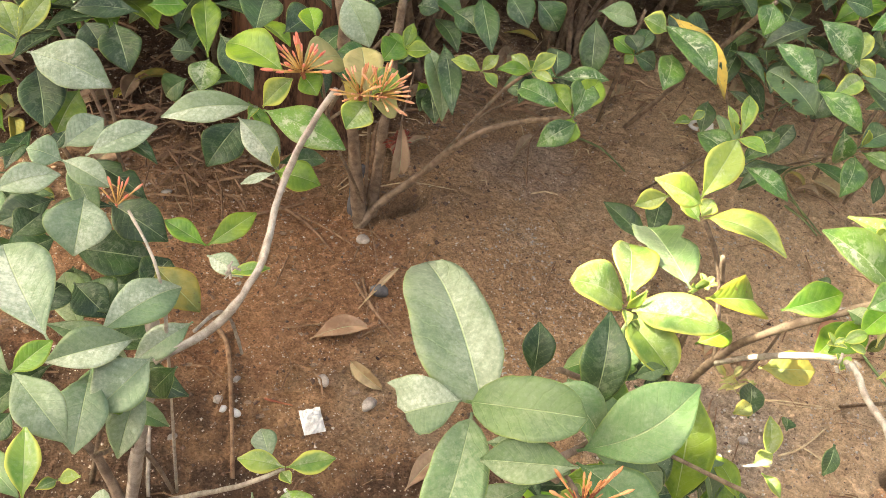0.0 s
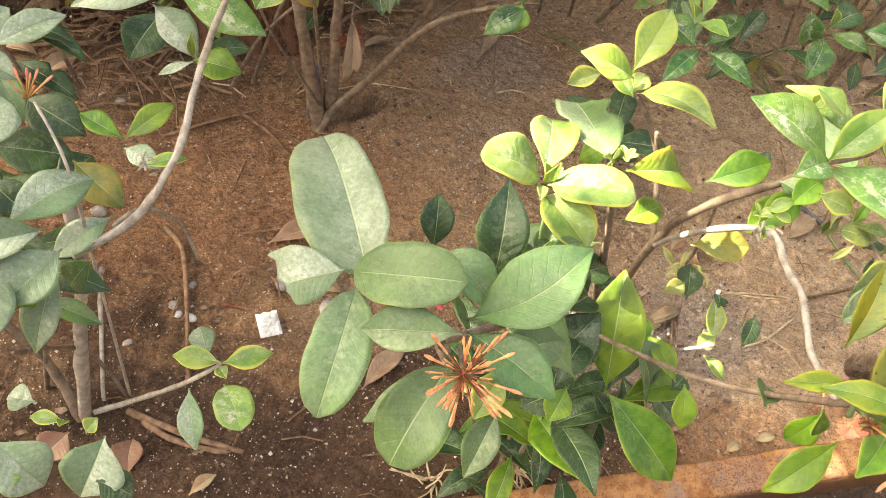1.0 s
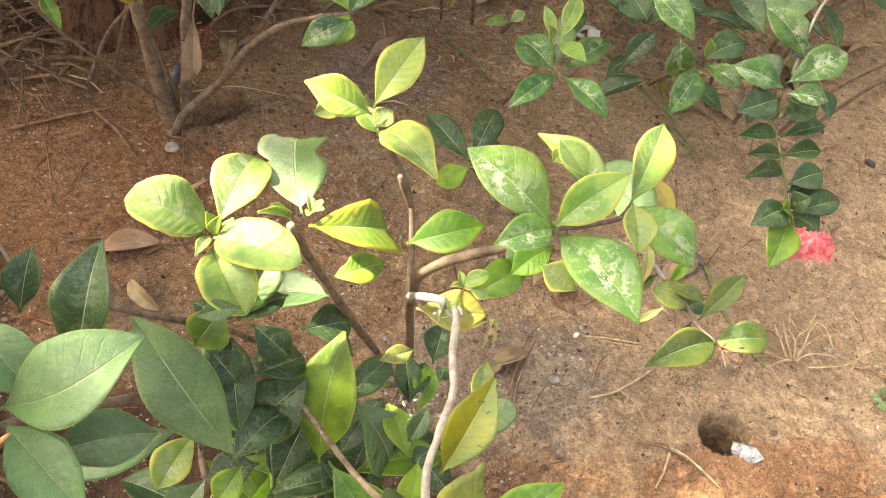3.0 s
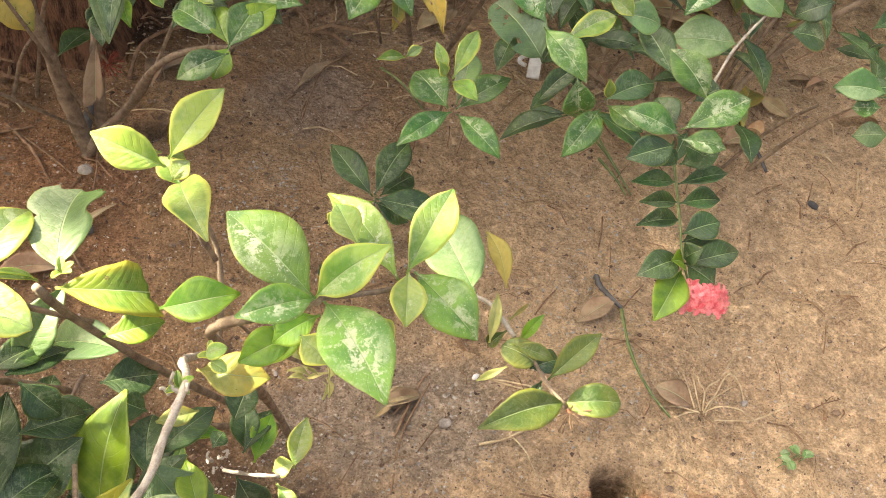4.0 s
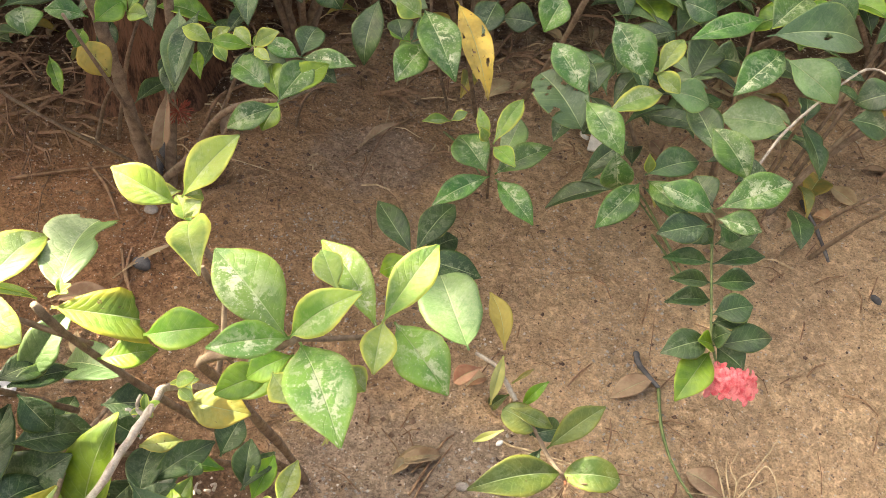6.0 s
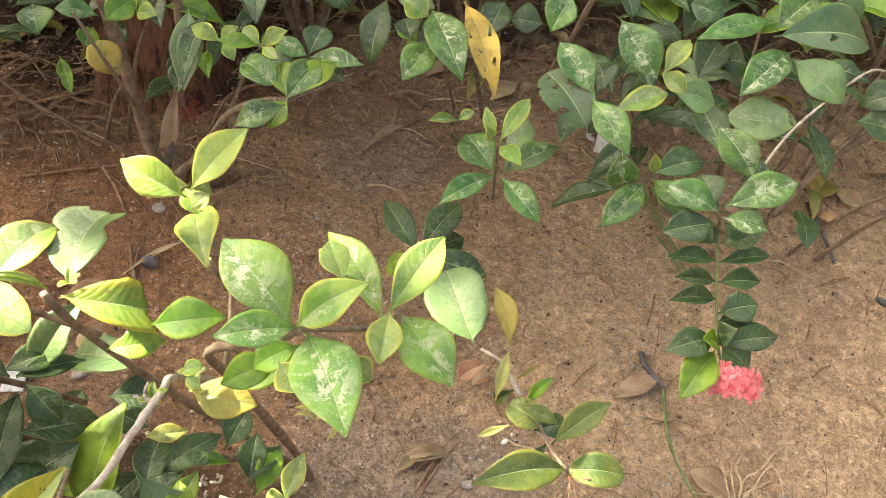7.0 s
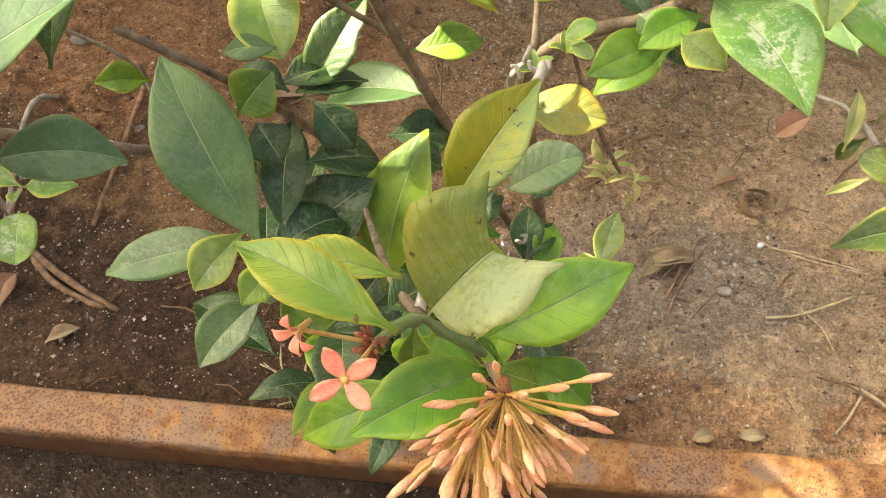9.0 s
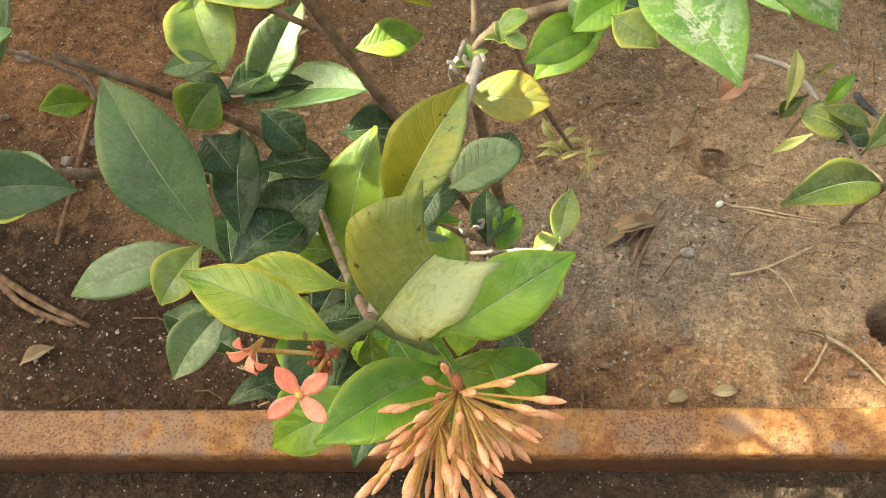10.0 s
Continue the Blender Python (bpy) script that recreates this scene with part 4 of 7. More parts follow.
def grow_right(shrub):
    leaf(shrub, (0.965, 0.737, 0.298), (0.908, 0.760, 0.310), 0.032, -27, "c", arch=0.12, fold=0.15)
    leaf(shrub, (0.967, 0.743, 0.300), (1.043, 0.772, 0.320), 0.039, 18, "c", arch=0.15, fold=0.15)
    leaf(shrub, (0.968, 0.734, 0.295), (1.010, 0.720, 0.300), 0.027, 26, "c")
    leaf(shrub, (0.961, 0.730, 0.290), (0.905, 0.709, 0.290), 0.035, -19, "d")
    leaf(shrub, (0.965, 0.750, 0.295), (0.950, 0.789, 0.300), 0.035, -18, "d")
    leaf(shrub, (0.973, 0.736, 0.285), (0.996, 0.726, 0.280), 0.026, 26, "d")
    leaf(shrub, (0.962, 0.734, 0.280), (0.948, 0.719, 0.270), 0.023, -8, "d")
    leaf(shrub, (0.902, 0.810, 0.260), (0.852, 0.745, 0.250), 0.034, -9, "c", arch=0.12, fold=0.1)
    leaf(shrub, (0.907, 0.818, 0.265), (0.970, 0.846, 0.270), 0.037, 20, "d")
    leaf(shrub, (0.909, 0.810, 0.265), (0.939, 0.767, 0.270), 0.027, 22, "c")
    leaf(shrub, (0.909, 0.816, 0.270), (0.903, 0.813, 0.300), 0.013, -109, "y")
    leaf(shrub, (0.867, 0.814, 0.300), (0.879, 0.802, 0.250), 0.037, 38, "c")
    leaf(shrub, (1.007, 0.786, 0.300), (0.966, 0.834, 0.330), 0.041, -25, "c", arch=0.12, fold=0.15)
    leaf(shrub, (0.996, 0.796, 0.290), (1.034, 0.819, 0.290), 0.036, 16, "d")
    leaf(shrub, (0.829, 0.826, 0.310), (0.779, 0.888, 0.335), 0.054, -20, "h", arch=0.1, fold=0.05, blunt=1)
    leaf(shrub, (0.831, 0.854, 0.335), (0.789, 0.910, 0.360), 0.038, -21, "c", arch=0.1, fold=0.15)
    leaf(shrub, (0.827, 0.849, 0.335), (0.868, 0.787, 0.320), 0.036, 20, "c", arch=0.12, fold=0.15)
    leaf(shrub, (0.852, 0.848, 0.320), (0.916, 0.884, 0.330), 0.028, 21, "y")
    leaf(shrub, (0.842, 0.872, 0.330), (0.837, 0.924, 0.330), 0.036, -9, "d")
    leaf(shrub, (0.853, 0.862, 0.320), (0.831, 0.835, 0.300), 0.040, -12, "d")
    leaf(shrub, (0.852, 0.937, 0.380), (0.897, 0.879, 0.350), 0.047, 23, "c", arch=0.12, fold=0.15)
    leaf(shrub, (0.907, 0.898, 0.340), (0.936, 0.943, 0.360), 0.025, 8, "y")
    leaf(shrub, (0.905, 0.904, 0.340), (0.934, 0.885, 0.330), 0.024, 29, "y")
    leaf(shrub, (0.921, 0.897, 0.320), (0.975, 0.897, 0.310), 0.040, 29, "s")
    leaf(shrub, (0.868, 0.918, 0.320), (0.886, 0.939, 0.330), 0.029, 13, "d")
    leaf(shrub, (1.037, 0.998, 0.360), (0.944, 0.945, 0.360), 0.031, -22, "c")
    leaf(shrub, (1.032, 0.965, 0.360), (1.162, 0.993, 0.350), 0.061, 28, "h", arch=0.12, fold=0.15)
    leaf(shrub, (1.062, 0.970, 0.340), (0.995, 0.893, 0.330), 0.042, -10, "c")
    leaf(shrub, (1.060, 0.955, 0.340), (1.120, 0.913, 0.320), 0.048, 31, "s")
    leaf(shrub, (1.072, 0.894, 0.290), (0.992, 0.900, 0.290), 0.053, -28, "s", arch=0.1, fold=0.1)
    leaf(shrub, (0.988, 0.842, 0.280), (0.961, 0.925, 0.290), 0.038, -18, "d")
    leaf(shrub, (0.961, 0.949, 0.300), (0.993, 1.017, 0.310), 0.046, 4, "d")
    leaf(shrub, (0.982, 0.982, 0.310), (1.027, 0.992, 0.300), 0.046, 29, "d")
    leaf(shrub, (1.038, 0.979, 0.360), (1.091, 1.041, 0.370), 0.053, 11, "c")
    leaf(shrub, (1.147, 1.013, 0.350), (1.110, 1.033, 0.370), 0.047, -36, "d")
    leaf(shrub, (0.985, 1.005, 0.350), (0.944, 1.016, 0.360), 0.044, -33, "d")
    leaf(shrub, (1.214, 0.971, 0.300), (1.168, 0.966, 0.280), 0.042, -25, "d")
    leaf(shrub, (1.160, 0.946, 0.270), (1.213, 0.945, 0.260), 0.042, 29, "d")
    leaf(shrub, (1.221, 0.813, 0.300), (1.163, 0.822, 0.300), 0.038, -27, "s")
    leaf(shrub, (1.216, 0.801, 0.290), (1.189, 0.809, 0.280), 0.026, -28, "c")
    leaf(shrub, (1.218, 0.769, 0.280), (1.184, 0.776, 0.270), 0.031, -25, "d")
    leaf(shrub, (0.734, 0.809, 0.250), (0.698, 0.857, 0.260), 0.045, -16, "c", arch=0.1, fold=0.15)
    leaf(shrub, (0.742, 0.808, 0.250), (0.803, 0.840, 0.270), 0.030, 21, "c")
    leaf(shrub, (0.737, 0.804, 0.250), (0.678, 0.763, 0.240), 0.027, -20, "c")
    leaf(shrub, (0.743, 0.801, 0.250), (0.787, 0.749, 0.240), 0.030, 18, "c")
    leaf(shrub, (0.728, 0.828, 0.280), (0.717, 0.846, 0.310), 0.015, -17, "y")
    leaf(shrub, (0.729, 0.827, 0.280), (0.721, 0.826, 0.300), 0.014, -59, "y")
    leaf(shrub, (0.736, 0.824, 0.280), (0.766, 0.882, 0.300), 0.022, 10, "y")
    leaf(shrub, (0.737, 0.830, 0.270), (0.760, 0.796, 0.280), 0.021, 19, "y")
    leaf(shrub, (0.687, 0.865, 0.270), (0.657, 0.850, 0.280), 0.013, -27, "y")
    leaf(shrub, (0.688, 0.866, 0.270), (0.705, 0.872, 0.280), 0.013, 27, "y")
    leaf(shrub, (0.747, 0.836, 0.230), (0.773, 0.939, 0.220), 0.031, 5, "s")
    leaf(shrub, (0.505, 0.807, 0.314), (0.455, 0.783, 0.300), 0.031, -27, "c")
    leaf(shrub, (0.503, 0.814, 0.314), (0.531, 0.868, 0.330), 0.037, 18, "c")
    leaf(shrub, (0.492, 0.835, 0.315), (0.445, 0.868, 0.320), 0.034, -18, "c", arch=0.1, fold=0.1, blunt=2)
    leaf(shrub, (0.510, 0.910, 0.300), (0.468, 0.920, 0.310), 0.026, -26, "c")
    leaf(shrub, (0.510, 0.910, 0.300), (0.573, 0.896, 0.310), 0.024, 28, "c")
    leaf(shrub, (0.510, 0.912, 0.300), (0.521, 0.958, 0.310), 0.035, 12, "d")
    leaf(shrub, (0.508, 0.919, 0.290), (0.552, 0.898, 0.280), 0.028, 23, "d")
    leaf(shrub, (0.496, 0.914, 0.280), (0.452, 0.930, 0.270), 0.038, -26, "d")
    leaf(shrub, (0.679, 0.995, 0.340), (0.725, 0.871, 0.310), 0.035, 11, "q", arch=0.1, fold=0.1)
    leaf(shrub, (0.644, 0.943, 0.360), (0.686, 0.847, 0.350), 0.045, 12, "c")
    leaf(shrub, (0.651, 0.909, 0.340), (0.624, 0.852, 0.330), 0.038, -14, "c")
    leaf(shrub, (0.644, 0.927, 0.360), (0.614, 0.939, 0.370), 0.034, -27, "y")
    leaf(shrub, (0.623, 0.937, 0.320), (0.613, 0.964, 0.330), 0.030, -8, "d")
    leaf(shrub, (0.800, 0.970, 0.380), (0.779, 0.929, 0.360), 0.038, -10, "c")
    leaf(shrub, (0.730, 1.065, 0.300), (0.713, 1.005, 0.290), 0.040, -7, "d")
    leaf(shrub, (0.783, 1.055, 0.280), (0.740, 1.059, 0.280), 0.041, -31, "d")
    stem(shrub, 0.0018, 0.0012, "tw", (0.995, 0.776, 0.285), (1.053, 0.866, 0.300), (1.099, 0.912, 0.320), (1.159, 0.966, 0.330), (1.188, 0.955, 0.330))
    stem(shrub, 0.0056, 0.0043, "br", (1.168, 1.038, 0.000), (1.244, 1.109, 0.060), (1.324, 1.132, 0.140), (1.405, 1.149, 0.200))
    stem(shrub, 0.0037, 0.0031, "br", (1.174, 1.044, 0.000), (1.263, 1.118, 0.100), (1.286, 1.079, 0.240))
    stem(shrub, 0.0031, 0.0025, "br", (0.727, 1.182, 0.000), (0.681, 1.067, 0.300))
    stem(shrub, 0.0037, 0.0031, "br", (0.773, 1.169, 0.000), (0.811, 1.083, 0.200), (0.830, 1.006, 0.360))
    stem(shrub, 0.0019, 0.0012, "br", (0.930, 1.140, 0.020), (0.832, 0.851, 0.330))
    stem(shrub, 0.0019, 0.0012, "br", (0.753, 1.011, 0.000), (0.735, 0.829, 0.270))
    stem(shrub, 0.0019, 0.0012, "br", (0.991, 1.058, 0.000), (0.907, 0.821, 0.260))
    stem(shrub, 0.0019, 0.0012, "gr", (1.023, 0.940, 0.000), (0.970, 0.981, 0.060), (0.906, 0.862, 0.200))
    stem(shrub, 0.0019, 0.0012, "br", (0.984, 0.766, 0.240), (0.965, 0.760, 0.280), (0.914, 0.833, 0.240))
    stem(shrub, 0.0019, 0.0012, "br", (0.451, 1.111, 0.000), (0.479, 1.076, 0.100), (0.546, 1.013, 0.200), (0.504, 0.816, 0.310))


def grow_lowplant(shrub):
    leaf(shrub, (0.659, 0.797, 0.110), (0.608, 0.861, 0.130), 0.035, -13, "d", arch=0.1, fold=0.15)
    leaf(shrub, (0.661, 0.799, 0.110), (0.705, 0.880, 0.120), 0.039, 11, "d")
    leaf(shrub, (0.663, 0.802, 0.100), (0.746, 0.790, 0.090), 0.040, 22, "d")
    leaf(shrub, (0.660, 0.798, 0.100), (0.619, 0.789, 0.080), 0.032, -23, "g")
    leaf(shrub, (0.669, 0.815, 0.090), (0.714, 0.859, 0.080), 0.033, 17, "d")
    leaf(shrub, (0.663, 0.805, 0.090), (0.705, 0.791, 0.070), 0.032, 21, "d")
    stem(shrub, 0.0012, 0.0009, "gr", (0.665, 0.860, 0.000), (0.663, 0.798, 0.110))


def grow_back(shrub):
    leaf(shrub, (0.353, 0.975, 0.300), (0.368, 0.879, 0.260), 0.038, -6, "s")
    leaf(shrub, (0.356, 0.937, 0.260), (0.343, 0.905, 0.250), 0.026, -20, "d")
    leaf(shrub, (0.411, 0.906, 0.310), (0.375, 0.917, 0.320), 0.022, -23, "y")
    leaf(shrub, (0.411, 0.906, 0.310), (0.430, 0.911, 0.330), 0.016, 40, "y")
    leaf(shrub, (0.413, 0.904, 0.310), (0.429, 0.889, 0.300), 0.017, 13, "y")
    leaf(shrub, (0.286, 0.893, 0.330), (0.309, 0.925, 0.340), 0.035, 27, "g")
    leaf(shrub, (0.277, 0.901, 0.330), (0.233, 0.894, 0.340), 0.025, -29, "c")
    leaf(shrub, (0.224, 0.869, 0.360), (0.240, 0.835, 0.350), 0.037, -3, "c")
    leaf(shrub, (0.265, 0.906, 0.310), (0.261, 0.883, 0.300), 0.025, -18, "g")
    leaf(shrub, (0.245, 0.923, 0.280), (0.285, 0.900, 0.250), 0.040, 16, "o")
    leaf(shrub, (0.377, 0.975, 0.300), (0.373, 0.866, 0.280), 0.030, 7, "d")
    leaf(shrub, (0.358, 0.932, 0.260), (0.358, 0.883, 0.250), 0.030, 7, "d")
    leaf(shrub, (0.316, 0.916, 0.330), (0.300, 0.937, 0.340), 0.015, -23, "g")
    leaf(shrub, (0.316, 0.919, 0.330), (0.328, 0.943, 0.350), 0.016, 7, "g")
    leaf(shrub, (0.315, 0.914, 0.330), (0.344, 0.901, 0.340), 0.022, 32, "g")
    leaf(shrub, (0.433, 1.044, 0.330), (0.437, 0.961, 0.300), 0.033, 11, "d")
    leaf(shrub, (0.472, 1.047, 0.330), (0.493, 1.003, 0.310), 0.039, 23, "d")
    leaf(shrub, (0.508, 1.036, 0.330), (0.540, 1.011, 0.300), 0.043, 34, "d")
    leaf(shrub, (0.397, 1.034, 0.310), (0.430, 1.000, 0.300), 0.042, 27, "d")
    leaf(shrub, (0.381, 1.033, 0.310), (0.353, 1.044, 0.310), 0.030, -32, "d")
    leaf(shrub, (0.331, 0.948, 0.196), (0.327, 0.902, 0.134), 0.026, 0, "t", arch=0.1, fold=0.7, blunt=5)
    stem(shrub, 0.0014, 0.001, "br", (0.336, 0.975, 0.110), (0.334, 0.962, 0.150), (0.331, 0.948, 0.196), (0.345, 0.975, 0.260))
    stem(shrub, .0095, .0065, "br", (0.292, 0.938, -0.010), (0.278, 0.949, 0.100), (0.265, 0.960, 0.200), (0.252, 0.971, 0.300), (0.239, 0.982, 0.400))
    stem(shrub, .0075, .005, "br", (0.305, 0.945, -0.010), (0.312, 0.975, 0.100), (0.322, 1.005, 0.220), (0.330, 1.030, 0.340))
    stem(shrub, 0.0019, 0.0012, "br", (0.300, 0.961, 0.020), (0.226, 0.790, 0.300), (0.203, 0.754, 0.420))
    stem(shrub, 0.0025, 0.0019, "br", (0.301, 0.980, -0.000), (0.270, 0.862, 0.360))


def grow_leaning(shrub):
    leaf(shrub, (0.463, 0.882, 0.330), (0.441, 0.899, 0.340), 0.019, -30, "y")
    leaf(shrub, (0.464, 0.882, 0.330), (0.492, 0.887, 0.350), 0.022, 27, "y")
    leaf(shrub, (0.462, 0.880, 0.330), (0.420, 0.872, 0.340), 0.019, -29, "g")
    leaf(shrub, (0.466, 0.891, 0.320), (0.445, 0.847, 0.310), 0.019, -2, "d")
    leaf(shrub, (0.465, 0.880, 0.330), (0.486, 0.862, 0.330), 0.014, 29, "y")
    leaf(shrub, (0.463, 0.882, 0.330), (0.475, 0.898, 0.330), 0.015, 9, "g")
    leaf(shrub, (0.504, 0.822, 0.311), (0.484, 0.872, 0.320), 0.028, -22, "g")
    leaf(shrub, (0.504, 0.822, 0.311), (0.548, 0.871, 0.330), 0.034, 8, "g")
    leaf(shrub, (0.504, 0.820, 0.311), (0.489, 0.794, 0.290), 0.031, -2, "g")
    leaf(shrub, (0.587, 1.014, 0.320), (0.575, 0.949, 0.270), 0.040, 8, "d")
    leaf(shrub, (0.630, 0.961, 0.300), (0.605, 0.984, 0.310), 0.026, -31, "g")
    leaf(shrub, (0.630, 0.961, 0.300), (0.665, 1.007, 0.310), 0.026, 5, "d")
    leaf(shrub, (0.630, 0.961, 0.300), (0.618, 0.957, 0.290), 0.016, -22, "y")
    leaf(shrub, (0.630, 0.961, 0.300), (0.659, 0.947, 0.290), 0.029, 34, "d")
    leaf(shrub, (0.588, 1.015, 0.330), (0.645, 1.007, 0.320), 0.036, 33, "s")
    stem(shrub, .0068, .0022, "br", (0.277, 0.931, -0.005), (0.312, 0.938, 0.050), (0.352, 0.933, 0.100), (0.404, 0.903, 0.199), (0.450, 0.885, 0.245), (0.505, 0.822, 0.310))
    stem(shrub, .003, .0016, "br", (0.355, 0.950, 0.090), (0.382, 0.933, 0.140), (0.440, 0.903, 0.280), (0.464, 0.880, 0.330))


def grow_left(shrub):
    leaf(shrub, (0.003, 0.633, 0.420), (0.059, 0.659, 0.430), 0.027, 26, "e")
    leaf(shrub, (-0.015, 0.628, 0.420), (0.022, 0.607, 0.410), 0.025, 19, "e")
    leaf(shrub, (-0.016, 0.643, 0.420), (0.015, 0.669, 0.430), 0.031, 24, "e")
    leaf(shrub, (-0.014, 0.627, 0.420), (-0.040, 0.632, 0.430), 0.028, -24, "e")
    leaf(shrub, (-0.063, 0.592, 0.420), (-0.014, 0.612, 0.420), 0.027, 26, "e")
    leaf(shrub, (-0.050, 0.732, 0.450), (0.019, 0.702, 0.440), 0.045, 24, "e", arch=0.12, fold=0.15)
    leaf(shrub, (-0.047, 0.737, 0.430), (-0.036, 0.680, 0.410), 0.039, -2, "d")
    leaf(shrub, (-0.013, 0.733, 0.410), (-0.032, 0.697, 0.390), 0.036, -18, "g")
    leaf(shrub, (-0.056, 0.736, 0.460), (-0.032, 0.775, 0.480), 0.023, 22, "y")
    leaf(shrub, (-0.056, 0.736, 0.460), (-0.069, 0.763, 0.480), 0.025, -5, "y")
    leaf(shrub, (-0.055, 0.734, 0.460), (-0.074, 0.715, 0.460), 0.022, -28, "y")
    leaf(shrub, (0.036, 0.812, 0.440), (-0.022, 0.802, 0.450), 0.025, -32, "d")
    leaf(shrub, (0.010, 0.824, 0.420), (0.025, 0.774, 0.400), 0.039, 4, "d")
    leaf(shrub, (-0.016, 0.822, 0.420), (0.000, 0.796, 0.410), 0.032, 11, "d")
    leaf(shrub, (0.043, 0.824, 0.440), (0.079, 0.826, 0.440), 0.027, 32, "g")
    leaf(shrub, (0.002, 0.608, 0.400), (-0.005, 0.560, 0.380), 0.052, -9, "e", arch=0.1, fold=0.1)
    leaf(shrub, (0.015, 0.629, 0.370), (0.064, 0.593, 0.360), 0.040, 17, "d")
    leaf(shrub, (-0.027, 0.624, 0.380), (-0.070, 0.606, 0.370), 0.032, -26, "d")
    leaf(shrub, (-0.025, 0.598, 0.360), (-0.064, 0.583, 0.350), 0.038, -25, "d")
    leaf(shrub, (-0.019, 0.604, 0.340), (0.050, 0.597, 0.330), 0.043, 22, "d")
    leaf(shrub, (-0.005, 0.453, 0.410), (-0.047, 0.541, 0.420), 0.052, -2, "e", arch=0.12, fold=0.2)
    leaf(shrub, (0.022, 0.472, 0.390), (0.081, 0.518, 0.390), 0.037, 19, "e", arch=0.12, fold=0.15)
    leaf(shrub, (0.051, 0.467, 0.390), (-0.008, 0.443, 0.400), 0.032, -21, "e", arch=0.12, fold=0.25)
    leaf(shrub, (-0.026, 0.427, 0.410), (0.000, 0.446, 0.420), 0.019, 21, "g")
    leaf(shrub, (-0.026, 0.430, 0.410), (0.011, 0.384, 0.390), 0.033, 5, "e", arch=0.1, fold=0.15)
    leaf(shrub, (0.019, 0.448, 0.380), (0.010, 0.392, 0.360), 0.039, -8, "e")
    leaf(shrub, (0.051, 0.583, 0.340), (0.090, 0.545, 0.320), 0.035, 14, "o")
    leaf(shrub, (0.086, 0.519, 0.340), (0.040, 0.489, 0.330), 0.027, -18, "e")
    leaf(shrub, (-0.008, 0.339, 0.400), (-0.008, 0.379, 0.420), 0.021, 8, "y")
    leaf(shrub, (0.006, 0.362, 0.380), (-0.003, 0.352, 0.390), 0.009, -21, "y")
    leaf(shrub, (0.007, 0.362, 0.380), (0.022, 0.358, 0.390), 0.010, 18, "y")
    leaf(shrub, (0.098, 0.565, 0.370), (0.126, 0.542, 0.370), 0.020, 17, "e")
    leaf(shrub, (0.115, 0.535, 0.380), (0.149, 0.541, 0.380), 0.012, 22, "y")
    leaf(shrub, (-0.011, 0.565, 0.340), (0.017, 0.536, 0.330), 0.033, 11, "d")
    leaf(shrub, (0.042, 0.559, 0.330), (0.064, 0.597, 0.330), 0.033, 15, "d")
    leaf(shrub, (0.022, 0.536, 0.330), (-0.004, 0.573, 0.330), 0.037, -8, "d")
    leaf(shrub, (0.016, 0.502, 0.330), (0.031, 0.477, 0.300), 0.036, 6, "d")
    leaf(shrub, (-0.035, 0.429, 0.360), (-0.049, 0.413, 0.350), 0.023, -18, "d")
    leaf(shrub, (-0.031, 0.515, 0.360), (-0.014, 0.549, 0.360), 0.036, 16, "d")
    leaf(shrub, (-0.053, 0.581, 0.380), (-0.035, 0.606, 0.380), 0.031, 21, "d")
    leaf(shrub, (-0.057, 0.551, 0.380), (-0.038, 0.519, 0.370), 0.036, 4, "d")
    leaf(shrub, (0.097, 0.575, 0.371), (0.063, 0.598, 0.380), 0.019, -18, "g")
    leaf(shrub, (0.098, 0.575, 0.371), (0.139, 0.595, 0.390), 0.022, 22, "g")
    leaf(shrub, (0.156, 0.633, 0.400), (0.126, 0.630, 0.390), 0.009, -26, "e")
    leaf(shrub, (0.156, 0.635, 0.400), (0.194, 0.619, 0.400), 0.030, 25, "g")
    leaf(shrub, (0.159, 0.656, 0.390), (0.205, 0.673, 0.380), 0.019, 26, "d")
    leaf(shrub, (0.156, 0.638, 0.400), (0.157, 0.631, 0.430), 0.008, 160, "y")
    leaf(shrub, (0.143, 0.686, 0.430), (0.061, 0.673, 0.430), 0.030, -28, "e", arch=0.12, fold=0.15)
    leaf(shrub, (0.147, 0.682, 0.430), (0.217, 0.642, 0.420), 0.036, 25, "w", arch=0.12, fold=0.15)
    leaf(shrub, (0.125, 0.684, 0.420), (0.159, 0.639, 0.400), 0.031, 16, "e", arch=0.12, fold=0.15)
    leaf(shrub, (0.147, 0.686, 0.430), (0.172, 0.688, 0.460), 0.024, 38, "y")
    leaf(shrub, (0.142, 0.682, 0.430), (0.135, 0.650, 0.450), 0.009, -11, "y")
    leaf(shrub, (0.127, 0.726, 0.380), (0.095, 0.687, 0.360), 0.041, -17, "d")
    leaf(shrub, (0.100, 0.730, 0.450), (0.096, 0.813, 0.460), 0.026, 0, "g")
    leaf(shrub, (0.101, 0.727, 0.450), (0.094, 0.696, 0.440), 0.028, -8, "w")
    leaf(shrub, (0.087, 0.777, 0.420), (0.064, 0.780, 0.420), 0.023, -30, "d")
    leaf(shrub, (0.109, 0.810, 0.420), (0.139, 0.750, 0.400), 0.031, 13, "d")
    leaf(shrub, (0.223, 0.776, 0.490), (0.246, 0.739, 0.460), 0.040, 20, "e")
    leaf(shrub, (0.143, 0.840, 0.400), (0.156, 0.898, 0.410), 0.046, 6, "d")
    leaf(shrub, (0.200, 0.798, 0.430), (0.195, 0.833, 0.440), 0.024, -7, "g")
